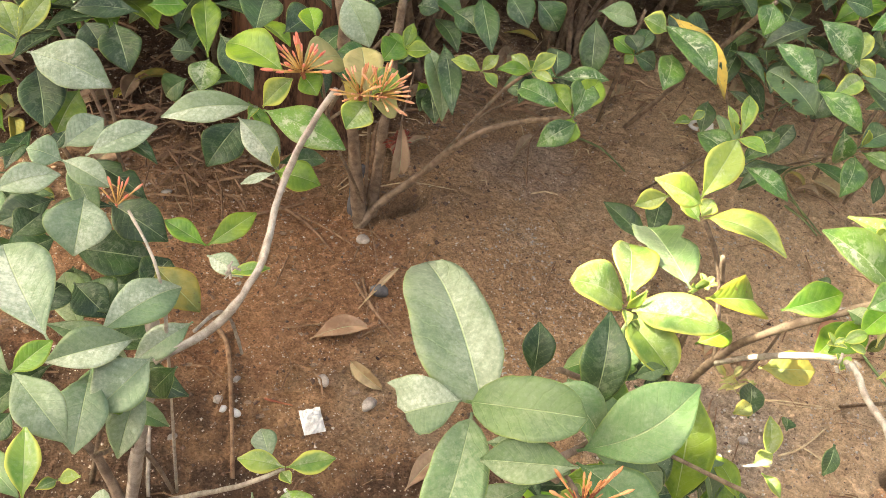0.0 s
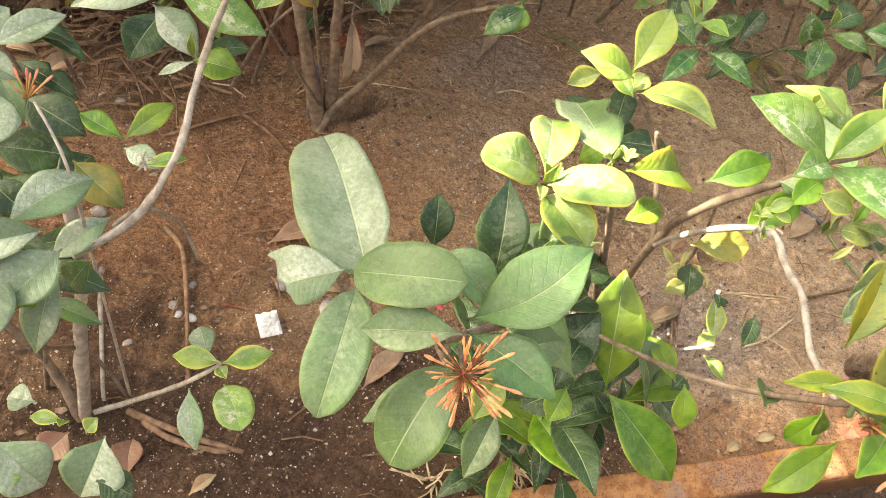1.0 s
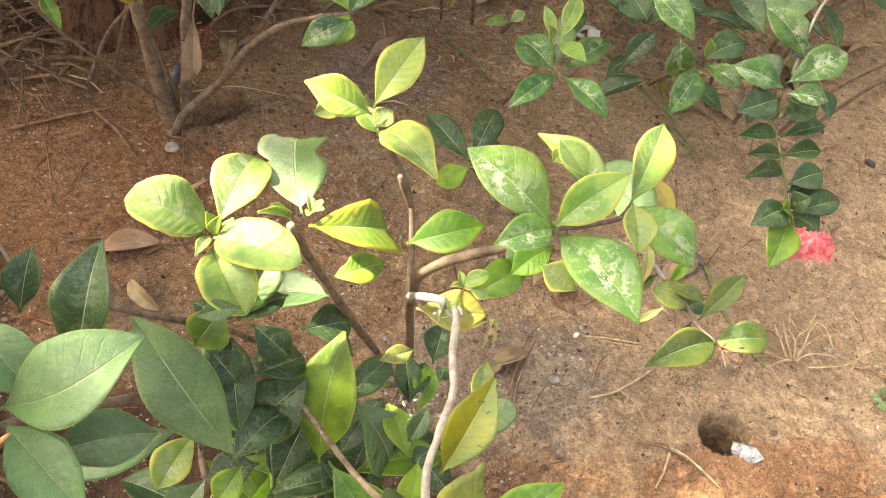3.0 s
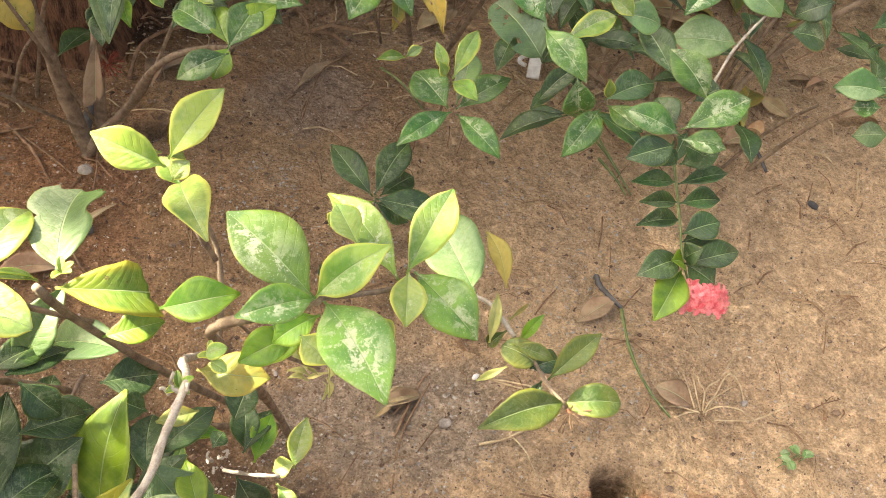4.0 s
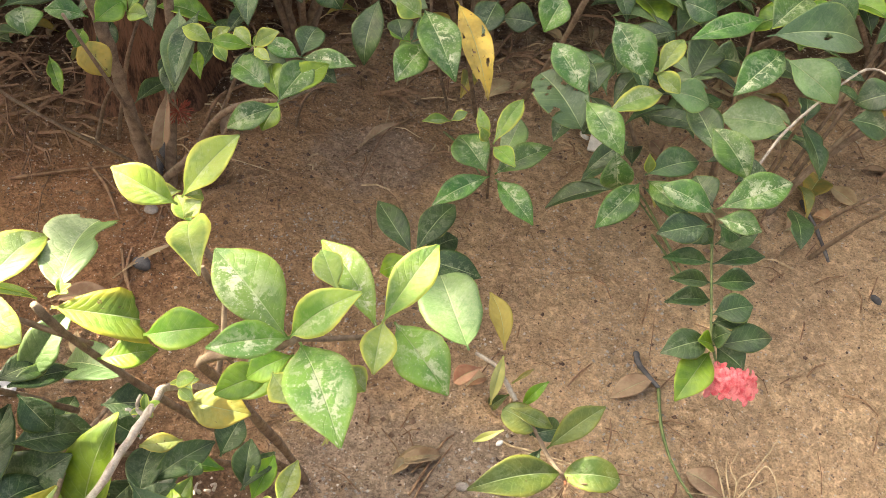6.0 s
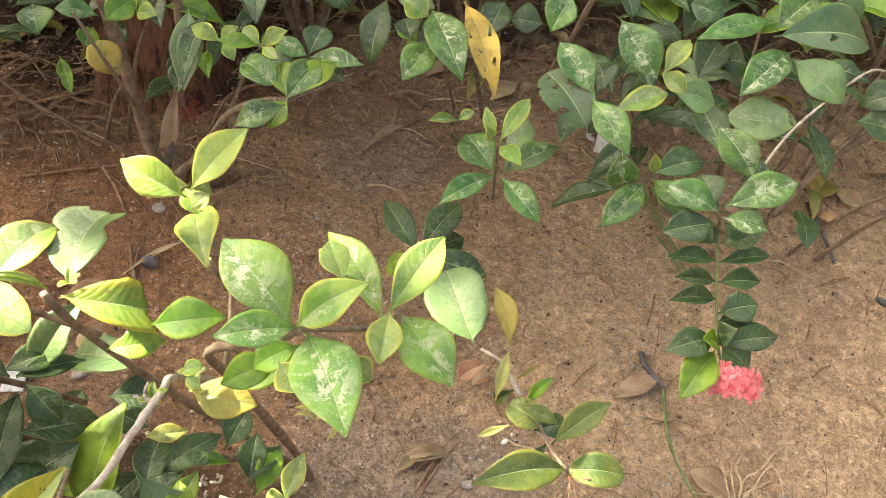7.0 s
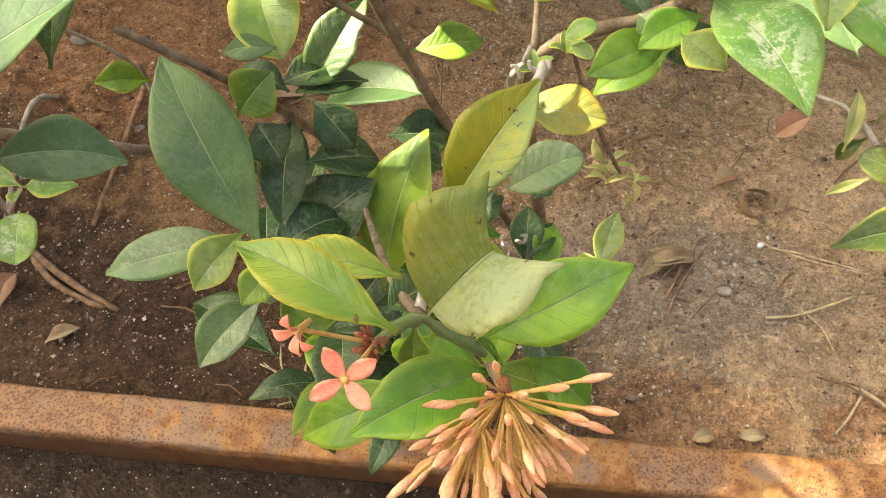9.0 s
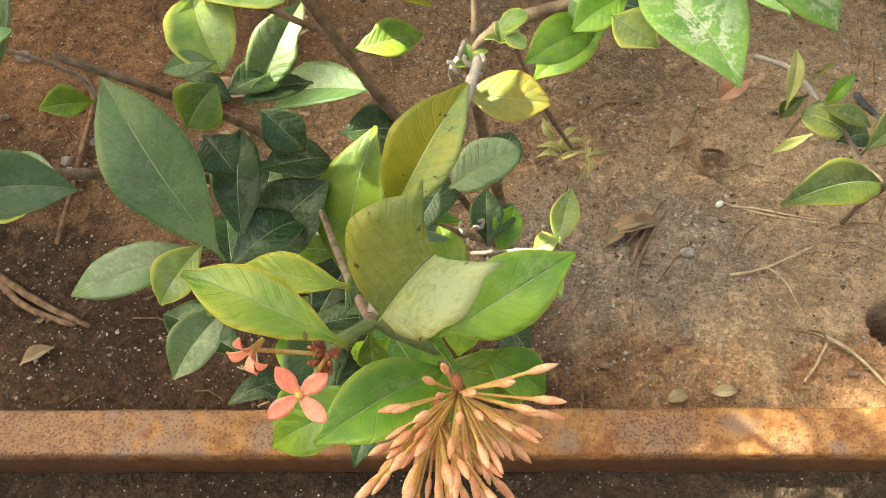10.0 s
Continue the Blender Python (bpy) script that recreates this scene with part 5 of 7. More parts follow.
    leaf(shrub, (0.173, 0.871, 0.380), (0.211, 0.916, 0.380), 0.041, 20, "d")
    leaf(shrub, (0.076, 0.790, 0.380), (0.053, 0.788, 0.360), 0.031, -36, "d")
    leaf(shrub, (0.164, 0.643, 0.500), (0.118, 0.697, 0.490), 0.038, -22, "g", arch=0.12, fold=0.15)
    leaf(shrub, (0.176, 0.650, 0.500), (0.214, 0.684, 0.490), 0.037, 23, "p")
    leaf(shrub, (0.177, 0.656, 0.490), (0.190, 0.640, 0.480), 0.023, 20, "g")
    leaf(shrub, (0.227, 0.615, 0.500), (0.227, 0.668, 0.510), 0.033, -5, "p")
    leaf(shrub, (0.228, 0.621, 0.490), (0.210, 0.599, 0.480), 0.028, -14, "y")
    leaf(shrub, (0.231, 0.621, 0.490), (0.256, 0.625, 0.480), 0.027, 31, "p")
    leaf(shrub, (0.230, 0.615, 0.500), (0.252, 0.640, 0.510), 0.021, 15, "y")
    leaf(shrub, (0.061, 0.457, 0.380), (0.021, 0.418, 0.370), 0.041, -20, "e")
    leaf(shrub, (0.025, 0.453, 0.370), (0.038, 0.428, 0.350), 0.029, 2, "g")
    leaf(shrub, (0.053, 0.457, 0.360), (0.033, 0.408, 0.320), 0.028, -15, "e")
    leaf(shrub, (0.077, 0.461, 0.360), (0.055, 0.458, 0.330), 0.026, -35, "d")
    leaf(shrub, (0.043, 0.294, 0.410), (0.066, 0.275, 0.380), 0.036, 6, "e")
    leaf(shrub, (0.094, 0.315, 0.360), (0.076, 0.283, 0.340), 0.042, -13, "e")
    leaf(shrub, (0.088, 0.289, 0.350), (0.110, 0.280, 0.340), 0.026, 10, "d")
    leaf(shrub, (0.060, 0.345, 0.330), (0.037, 0.351, 0.330), 0.011, -13, "y")
    leaf(shrub, (0.060, 0.345, 0.330), (0.060, 0.337, 0.340), 0.009, -18, "y")
    leaf(shrub, (0.075, 0.334, 0.330), (0.084, 0.339, 0.340), 0.012, 22, "y")
    leaf(shrub, (0.064, 0.336, 0.330), (0.047, 0.317, 0.330), 0.024, -15, "r")
    leaf(shrub, (0.043, 0.278, 0.380), (0.055, 0.274, 0.400), 0.013, 27, "y")
    leaf(shrub, (0.130, 0.434, 0.200), (0.133, 0.384, 0.180), 0.022, -2, "e")
    leaf(shrub, (0.160, 0.432, 0.205), (0.173, 0.388, 0.200), 0.035, 3, "w", arch=0.1, fold=0.15, blunt=1)
    leaf(shrub, (0.159, 0.449, 0.213), (0.118, 0.458, 0.220), 0.021, -16, "y")
    leaf(shrub, (0.160, 0.449, 0.213), (0.204, 0.451, 0.220), 0.022, 17, "y")
    leaf(shrub, (0.147, 0.464, 0.200), (0.139, 0.499, 0.200), 0.024, -2, "e")
    leaf(shrub, (0.156, 0.447, 0.210), (0.163, 0.430, 0.220), 0.012, 6, "y")
    leaf(shrub, (0.031, 0.379, 0.300), (0.011, 0.386, 0.300), 0.021, -13, "e")
    stem(shrub, 0.0034, 0.0024, "tw", (0.056, 0.488, 0.330), (0.106, 0.508, 0.350), (0.136, 0.528, 0.385), (0.147, 0.559, 0.390), (0.161, 0.607, 0.410), (0.183, 0.621, 0.460), (0.203, 0.623, 0.500))
    stem(shrub, 0.0066, 0.0052, "tw", (-0.002, 0.522, -0.010), (0.024, 0.521, 0.150), (0.051, 0.520, 0.289), (0.052, 0.530, 0.350))
    stem(shrub, 0.0058, 0.0042, "br", (-0.004, 0.520, 0.000), (-0.030, 0.560, 0.060), (-0.075, 0.590, 0.120))
    stem(shrub, 0.0025, 0.0019, "br", (0.047, 0.528, 0.030), (0.021, 0.533, 0.120), (0.011, 0.423, 0.300))
    stem(shrub, 0.0032, 0.0016, "tw", (0.010, 0.522, 0.010), (0.053, 0.521, 0.030), (0.117, 0.467, 0.150), (0.158, 0.448, 0.212))
    stem(shrub, 0.0020, 0.0015, "tw", (0.120, 0.727, 0.000), (0.109, 0.718, 0.080), (0.104, 0.559, 0.300), (0.087, 0.509, 0.340))
    stem(shrub, 0.0015, 0.0012, "tw", (0.050, 0.528, 0.030), (0.063, 0.510, 0.280), (0.065, 0.516, 0.400), (0.041, 0.569, 0.420))


SHRUBS = (
    ("front", "ixora shrub with dusty green and sunlit yellow-green leaves", (0.5, 0.42, 0)),
    ("sprig", "small withering ixora sprig rising from bare soil", (0.78, 0.5, 0)),
    ("red", "small ixora stem with paired dark leaves and red flowers", (1.0, 0.7, 0)),
    ("right", "dense ixora shrub with dust-splashed green leaves", (0.95, 0.85, 0)),
    ("lowplant", "low dark green ixora seedling close to soil", (0.68, 0.66, 0)),
    ("back", "old ixora shrub with brown trunks and dark leaves", (0.36, 0.86, 0)),
    ("leaning", "leaning ixora branch with small fresh green leaves", (0.45, 0.9, 0)),
    ("left", "ixora shrub thickly dusted grey with fading orange flowers", (0.05, 0.5, 0)),
)
GROWN = {}
for key, words, foot in SHRUBS:
    GROWN[key] = thing("ixora_shrub", words, "shrub", "ixora shrubs")
    {"front": grow_front, "sprig": grow_sprig, "red": grow_red, "right": grow_right, "lowplant": grow_lowplant, "back": grow_back, "leaning": grow_leaning, "left": grow_left}[key](GROWN[key])


# flowers and dead scraps on the shrubs
def turned(p, way, spin=0.0, size=1.0):
    q = Vector(way).normalized().to_track_quat("Z", "Y")
    return Matrix.Translation(p) @ q.to_matrix().to_4x4() @ Matrix.Rotation(spin, 4, "Z") @ Matrix.Scale(size, 4)


def lathe(name, rows, materials, sides=8, turn_at=99):
    """A turned rod along z from (height, radius) rows; faces from row turn_at on take the second material."""
    verts, faces = [], []
    for z, r in rows:
        verts += [(r * math.cos(2 * math.pi * j / sides), r * math.sin(2 * math.pi * j / sides), z) for j in range(sides)]
    for k in range(len(rows) - 1):
        faces += [(k * sides + j, k * sides + (j + 1) % sides, (k + 1) * sides + (j + 1) % sides, (k + 1) * sides + j) for j in range(sides)]
    faces += [tuple(range(sides - 1, -1, -1)), tuple(range((len(rows) - 1) * sides, len(rows) * sides))]
    me = mesh_of(name, verts, faces, materials[0])
    for extra in materials[1:]:
        me.materials.append(extra)
    if len(materials) > 1:
        for p in me.polygons:
            p.material_index = int(min(p.vertices) >= turn_at * sides)
    return me


BUD_ROWS = ((0, 0.0008), (0.004, 0.0006), (0.018, 0.0007), (0.0295, 0.0009), (0.031, 0.0014), (0.0345, 0.002), (0.0385, 0.0018), (0.042, 0.001), (0.0435, 0.0003))
BUD_MESH = lathe("bud", BUD_ROWS, (TUBE, BUD), 8, 4)
OLD_BUD_MESH = lathe("bud", ((0, 0.001), (0.015, 0.001), (0.026, 0.0012), (0.031, 0.0017), (0.036, 0.0013), (0.038, 0.0003)), (TUBE, BUD), 7, 2)
SPENT_MESH = lathe("bud", ((0, 0.0008), (0.004, 0.0006), (0.02, 0.0008), (0.031, 0.0011), (0.036, 0.0017), (0.04, 0.0012), (0.042, 0.0003)), (CALYX, SPENT), 7, 2)
CALYX_MESH = lathe("calyx", ((0, 0.002), (0.012, 0.003), (0.02, 0.0045), (0.024, 0.003)), (CALYX,), 6)
RED_BUD_MESH = lathe("bud", ((0, 0.0009), (0.015, 0.001), (0.026, 0.0013), (0.031, 0.0018), (0.036, 0.0013), (0.038, 0.0003)), (TUBE, PETAL), 7, 2)


def petal_mesh(length, width, material, cup=0.15):
    verts, faces = [], []
    n, m = 7, 4
    for layer in (0, 1):
        for i in range(n + 1):
            u = i / n
            half = width * 0.5 * max(0.12, math.sin(math.pi * (0.08 + 0.9 * u) ** 1.2) ** 0.7)
            for j in range(m + 1):
                v = 2 * j / m - 1
                verts.append((length * u, half * v, cup * length * u * (1 - 0.8 * u) + 0.1 * width * v * v - 0.0004 * layer))
    row, size = m + 1, (n + 1) * (m + 1)
    for i in range(n):
        for j in range(m):
            a, b, c, d = i * row + j, i * row + j + 1, (i + 1) * row + j + 1, (i + 1) * row + j
            faces += [(a, d, c, b), (size + a, size + b, size + c, size + d)]
        a, d = i * row, (i + 1) * row
        faces += [(a, size + a, size + d, d), (a + m, d + m, size + d + m, size + a + m)]
    for j in range(m):
        a = n * row + j
        faces.append((a, a + size, a + 1 + size, a + 1))
    return mesh_of("petal", verts, faces, material)


def sub(name, me, parent, m):
    ob = new(name, me)
    ob.parent = parent
    ob.matrix_basis = m
    return ob


def bud_head(shrub, at, axis, count, cone, size, bud, label, rng, core=0.004, stretch=(0.75, 1.1)):
    """A flower head: a knobbly core with buds standing out of it all round its axis."""
    axis = Vector(axis).normalized()
    x = axis.orthogonal().normalized()
    y = axis.cross(x)
    head = part("flower_head", tube([Vector(at) - axis * core * 1.5, Vector(at), Vector(at) + axis * core * 0.6], core * 0.4, core * 0.6, CALYX, 8, 0.4, 3), shrub, label)
    for k in range(count):
        tilt = radians(cone) * math.sqrt((k + 0.5) / count)
        spin = k * 2.39996 + rng.uniform(-0.2, 0.2)
        way = axis * math.cos(tilt) + (x * math.cos(spin) + y * math.sin(spin)) * math.sin(tilt)
        way += Vector([rng.uniform(-0.22, 0.22) for _ in range(3)])
        sub("bud", bud, head, turned(Vector(at) + way * core * 0.8, way, rng.uniform(0, 6), size * rng.uniform(*stretch)))
    return head


def open_flower(parent, at, way, size, material, centre, spin=0.0, opening=0.15):
    f = part("flower", lathe("flower", ((-0.004, 0.0007), (0.0, 0.0012), (0.0006, 0.0015), (0.0018, 0.0006)), (centre,), 7), parent, "open four-petalled flower")
    f.matrix_basis = turned(at, way, spin)
    me = petal_mesh(0.0112 * size, 0.0062 * size, material, opening)
    for k in range(4):
        sub("petal", me, f, Matrix.Rotation(k * math.pi / 2 + SEED.uniform(-0.15, 0.15), 4, "Z") @ Matrix.Rotation(SEED.uniform(-0.25, 0.1), 4, "Y") @ Matrix.Translation((0.0008, 0, 0.0004)))
    return f


front, left_shrub, red_shrub, right_shrub = GROWN["front"], GROWN["left"], GROWN["red"], GROWN["right"]
rng = random.Random(3)
bud_head(front, (0.5300, 0.1800, 0.5300), (0.2, -0.95, 0.08), 56, 76, 0.6, BUD_MESH, "fan of peach-orange flower buds", rng, 0.0035, (0.62, 1.12))
bud_head(front, (0.5240, 0.1740, 0.5260), (-0.1, -1.0, -0.15), 30, 58, 0.66, BUD_MESH, "fan of peach-orange flower buds", rng, 0.0035, (0.7, 1.1))
stem(front, 0.0013, 0.0012, "br", (0.5250, 0.1970, 0.5120), (0.5275, 0.1885, 0.5210), (0.5300, 0.1800, 0.5300))
stem(front, 0.0014, 0.0013, "gr", (0.503, 0.204, 0.522), (0.499, 0.197, 0.53), (0.4940, 0.1870, 0.5380))
bud_head(front, (0.4940, 0.1870, 0.5380), (-0.6, -0.5, 0.4), 22, 85, 0.2, CALYX_MESH, "cluster of empty dark red calyxes", rng, 0.0024)
part("flower_tube", tube([(0.4940, 0.1870, 0.5380), (0.4850, 0.1850, 0.5435), (0.4760, 0.1830, 0.5490)], 0.0006, 0.0007, TUBE, 7), front)
part("flower_tube", tube([(0.4940, 0.1870, 0.5380), (0.4925, 0.1775, 0.5460), (0.4910, 0.1680, 0.5540)], 0.0006, 0.0007, TUBE, 7), front)
open_flower(front, (0.4910, 0.1680, 0.5555), (0.1, -0.7, 0.7), 0.78, PETAL, TUBE, 0.6)
half_open = open_flower(front, (0.4760, 0.1830, 0.5490), (-0.5, -0.8, 0.1), 0.6, PETAL, TUBE, 0.3, 1.6)
bud_head(front, (0.300, 0.246, 0.522), (0.05, -0.75, 0.75), 62, 88, 0.62, SPENT_MESH, "wild tuft of rusty orange flower buds", rng, 0.003, (0.35, 1.15))
stem(front, 0.0014, 0.0014, "br", (0.305, 0.275, 0.5), (0.303, 0.262, 0.512), (0.300, 0.250, 0.52))
open_flower(front, (0.296, 0.303, 0.505), (0.2, -0.3, 0.9), 0.55, PINK, TUBE)
bud_head(left_shrub, (0.178, 0.648, 0.497), (-0.25, 0.1, 1.0), 20, 75, 0.8, RED_BUD_MESH, "tuft of thin red-orange flower buds", rng, 0.004, (0.6, 1.1))
bud_head(left_shrub, (0.222, 0.62, 0.497), (-0.1, -0.1, 1.0), 18, 70, 0.65, OLD_BUD_MESH, "faded tuft of yellow-orange buds", rng, 0.004)
bud_head(left_shrub, (0.238, 0.62, 0.497), (0.5, -0.2, 0.8), 26, 65, 0.7, OLD_BUD_MESH, "faded tuft of yellow-orange buds", rng, 0.004)
bud_head(left_shrub, (0.027, 0.60, 0.395), (0.1, 0.1, 1.0), 9, 55, 0.7, RED_BUD_MESH, "few thin coral-red buds", rng, 0.0015)
bud_head(GROWN["sprig"], (0.815, 0.442, 0.262), (0.1, -0.8, 0.3), 22, 70, 0.42, lathe("bud", BUD_ROWS, (WOOD,), 6), "withered brown flower head", rng, 0.002, (0.5, 1.1))
bud_head(right_shrub, (0.64, 1.09, 0.33), (0.0, -0.4, 1.0), 8, 60, 1.0, RED_BUD_MESH, "few thin coral-red buds", rng, 0.002)
stem(right_shrub, 0.002, 0.0015, "br", (0.68, 1.2, 0.0), (0.65, 1.12, 0.2), (0.64, 1.09, 0.33))
bud_head(GROWN["back"], (0.333, 0.962, 0.150), (0.35, -0.5, -0.35), 64, 125, 0.42, lathe("bud", BUD_ROWS, (plain_material("dead petal skin", (0.13, 0.018, 0.01), (0.3, 0.055, 0.025), 160, 0.8, 0.3, 0.0004),), 6), "shrivelled dark red flower head", rng, 0.003)
pink = part("flower_head", tube([(0.994, 0.626, 0.195), (0.995, 0.618, 0.192), (0.995, 0.612, 0.188)], 0.002, 0.004, CALYX, 8, 0.3, 3), red_shrub, "dense head of pinkish red flowers")
pink_petals = petal_mesh(0.0098, 0.0062, PINK, 0.3)
pink_tube = lathe("flower", ((-0.012, 0.0006), (0.0, 0.001), (0.0015, 0.0005)), (PINK,), 6)
for k in range(34):
    a, r = k * 2.39996, math.sqrt((k + 0.5) / 34)
    p = Vector((0.996 + 0.028 * r * math.cos(a), 0.603 + 0.016 * r * math.sin(a), 0.196 + 0.008 * (1 - r * r) + rng.uniform(-0.003, 0.003)))
    way = Vector((1.0 * r * math.cos(a), -0.5 + 0.8 * r * math.sin(a), 0.8)) + Vector([rng.uniform(-0.3, 0.3) for _ in range(3)])
    for q in range(4):
        sub("petal", pink_petals, pink, turned(p, way, k + q * math.pi / 2, rng.uniform(0.8, 1.1)))
    sub("flower_tube", pink_tube, pink, turned(p, way, 0.0))
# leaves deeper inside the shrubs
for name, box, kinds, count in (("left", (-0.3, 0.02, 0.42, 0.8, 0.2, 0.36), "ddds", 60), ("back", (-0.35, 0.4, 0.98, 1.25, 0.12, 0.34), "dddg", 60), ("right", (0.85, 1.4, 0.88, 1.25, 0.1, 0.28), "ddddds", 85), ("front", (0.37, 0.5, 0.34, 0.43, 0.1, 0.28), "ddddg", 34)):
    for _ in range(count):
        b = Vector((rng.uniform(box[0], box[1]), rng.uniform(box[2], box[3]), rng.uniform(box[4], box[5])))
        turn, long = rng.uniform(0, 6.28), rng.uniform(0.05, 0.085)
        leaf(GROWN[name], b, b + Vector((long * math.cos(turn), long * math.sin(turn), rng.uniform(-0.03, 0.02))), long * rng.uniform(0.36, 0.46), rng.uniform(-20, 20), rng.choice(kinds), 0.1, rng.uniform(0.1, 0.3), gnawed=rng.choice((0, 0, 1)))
    for _ in range(count // 9):
        b = Vector((rng.uniform(box[0], box[1]), rng.uniform(box[2], box[3]), rng.uniform(box[4], box[5]) + 0.03))
        stem(GROWN[name], 0.003, 0.0018, "br", (b.x * 0.6 + 0.2 * (box[0] + box[1]), b.y * 0.6 + 0.2 * (box[2] + box[3]), -0.005), (b.x * 0.8 + 0.1 * (box[0] + box[1]), b.y * 0.8 + 0.1 * (box[2] + box[3]), b.z * 0.6), b)
# withered scraps, stubs and shoots on the front shrub
for k in range(11):
    a = rng.uniform(0, 6.28)
    b = Vector((0.601 + rng.uniform(-0.012, 0.012), 0.484 + rng.uniform(-0.012, 0.012), 0.245 + rng.uniform(-0.01, 0.015)))
    leaf(front, b, b + Vector((math.cos(a) * 0.018, math.sin(a) * 0.018, rng.uniform(-0.012, 0.012))), rng.uniform(0.004, 0.008), rng.uniform(-50, 50), "p", 0.3, 0.6)
for foot in ((0.531, 0.351, 0.478), (0.532, 0.386, 0.29), (0.118, 0.53, 0.385)):
    for k in range(5):
        b = Vector(foot) + Vector([rng.uniform(-0.006, 0.006) for _ in range(3)])
        stem(front if foot[0] > 0.3 else left_shrub, 0.0012, 0.0008, "tw", b, b + Vector((rng.uniform(-0.004, 0.004), rng.uniform(-0.004, 0.004), 0.004)), b + Vector((rng.uniform(-0.006, 0.006), rng.uniform(-0.006, 0.006), 0.006)))
for foot in ((0.531, 0.351, 0.478), (0.545, 0.378, 0.465), (0.455, 0.425, 0.48)):
    for k in range(4):
        a, b = k * 1.7 + rng.uniform(0, 1), Vector(foot)
        leaf(front, b, b + Vector((0.008 * math.cos(a), 0.008 * math.sin(a), 0.006)), 0.005, 0, "y", 0.1, 0.4, 1)


# things lying on the bed
def on_soil(p, lift=0.0):
    return Vector((p[0], p[1], ground_height(p[0], p[1]) + lift))


def fallen_leaf(a, b, width, roll, kind, arch, fold, label):
    rest = 0.25 * width * abs(math.sin(radians(roll)))
    me = blade(on_soil(a, 0.002 + rest), on_soil(b, 0.002 + rest), width, roll, arch, fold, rng.choice((0, 0, 1)), LEAVES[kind])
    me.name = "fallen_leaf"
    tagged(new("fallen_leaf", me), label, "leaf", "fallen leaves")


def lying(name, radius, material, lift, label, *points):
    pts = [on_soil(p, lift if 0 < k < len(points) - 1 else radius * 0.6) for k, p in enumerate(points)]
    tagged(new(name, tube(pts, radius, radius * 0.6, material, 7, 0.3, 6, rng, name)), label, "twig")


def lump(size, seed, detail=2, rough=0.35, flat=0.7):
    bm = bmesh.new()
    bmesh.ops.create_icosphere(bm, subdivisions=detail, radius=0.5)
    for v in bm.verts:
        v.co *= 1 + rough * noise.noise(v.co * 2.3 + Vector((seed * 7.1, seed * 3.3, seed)))
        v.co = Vector((v.co.x * size[0], v.co.y * size[1], v.co.z * min(size[0], size[1]) * flat))
    return bm


def pebble(p, w, d, material, label):
    bm = lump((w, d), p[0] * 31 + p[1] * 17)
    me = bpy.data.meshes.new("pebble")
    bm.to_mesh(me)
    bm.free()
    me.materials.append(material)
    me.shade_smooth()
    ob = tagged(new("pebble", me), label, "stone", "pebbles on the bed")
    ob.matrix_world = Matrix.Translation(on_soil(p, min(w, d) * 0.15)) @ Matrix.Rotation(p[0] * 9, 4, "Z")


fallen_leaf((0.206, 0.746), (0.287, 0.762), 0.029, 10, "t", 0.12, 0.5, "curled dry brown leaf lying on soil")
fallen_leaf((0.255, 0.707), (0.290, 0.662), 0.019, 30, "t", 0.2, 0.7, "curled dry brown leaf lying on soil")
fallen_leaf((0.301, 0.522), (0.359, 0.569), 0.027, 0, "t", 0.1, 0.4, "curled dry brown leaf lying on soil")
fallen_leaf((0.982, 0.732), (0.920, 0.691), 0.029, 0, "t", 0.1, 0.2, "flat dry tan leaf lying on soil")
fallen_leaf((0.718, 0.591), (0.667, 0.576), 0.019, 0, "t", 0.25, 0.6, "crumpled dry brown leaf lying on soil")
fallen_leaf((0.668, 0.575), (0.719, 0.592), 0.018, 10, "t", 0.25, 0.6, "crumpled dry brown leaf lying on soil")
fallen_leaf((1.236, 1.077), (1.274, 1.138), 0.047, 0, "o", 0.15, 0.3, "fallen yellow-brown leaf on soil")
fallen_leaf((1.189, 1.006), (1.234, 1.024), 0.040, 0, "t", 0.25, 0.5, "crumpled dry brown leaf lying on soil")
fallen_leaf((1.266, 1.034), (1.243, 1.048), 0.028, 0, "r", 0.25, 0.5, "small fallen reddish leaf on soil")
fallen_leaf((1.111, 1.317), (1.257, 1.319), 0.118, 0, "t", 0.06, 0.15, "large dry tan leaf under the shrub")
fallen_leaf((1.207, 1.253), (1.220, 1.187), 0.040, 0, "t", 0.1, 0.3, "dry tan leaf under the shrub")
fallen_leaf((0.050, 0.492), (0.045, 0.454), 0.033, 0, "r", 0.3, 0.5, "crumpled rust-brown leaf lying on soil")
fallen_leaf((0.273, 0.789), (0.342, 0.865), 0.008, 0, "t", 0.1, 0.3, "thin dry brown leaf lying on soil")
fallen_leaf((0.709, 0.395), (0.728, 0.403), 0.014, 0, "t", 0.1, 0.2, "pale dry leaf scrap beside the rail")
fallen_leaf((0.748, 0.403), (0.772, 0.403), 0.013, 0, "t", 0.1, 0.2, "pale dry leaf scrap beside the rail")
fallen_leaf((0.551, 1.082), (0.616, 1.164), 0.019, 0, "t", 0.05, 0.5, "long curled dry leaf lying on soil")
fallen_leaf((0.874, 1.337), (0.825, 1.359), 0.018, 0, "t", 0.2, 0.5, "curled dry leaf in the litter")
fallen_leaf((0.447, 1.404), (0.503, 1.432), 0.023, 0, "o", 0.2, 0.5, "curled yellow leaf in the litter")
fallen_leaf((0.685, 0.581), (0.665, 0.560), 0.016, 0, "t", 0.25, 0.6, "crumpled dry brown leaf lying on soil")
fallen_leaf((0.742, 0.687), (0.767, 0.705), 0.024, 0, "r", 0.3, 0.5, "curled reddish dry leaf on soil")
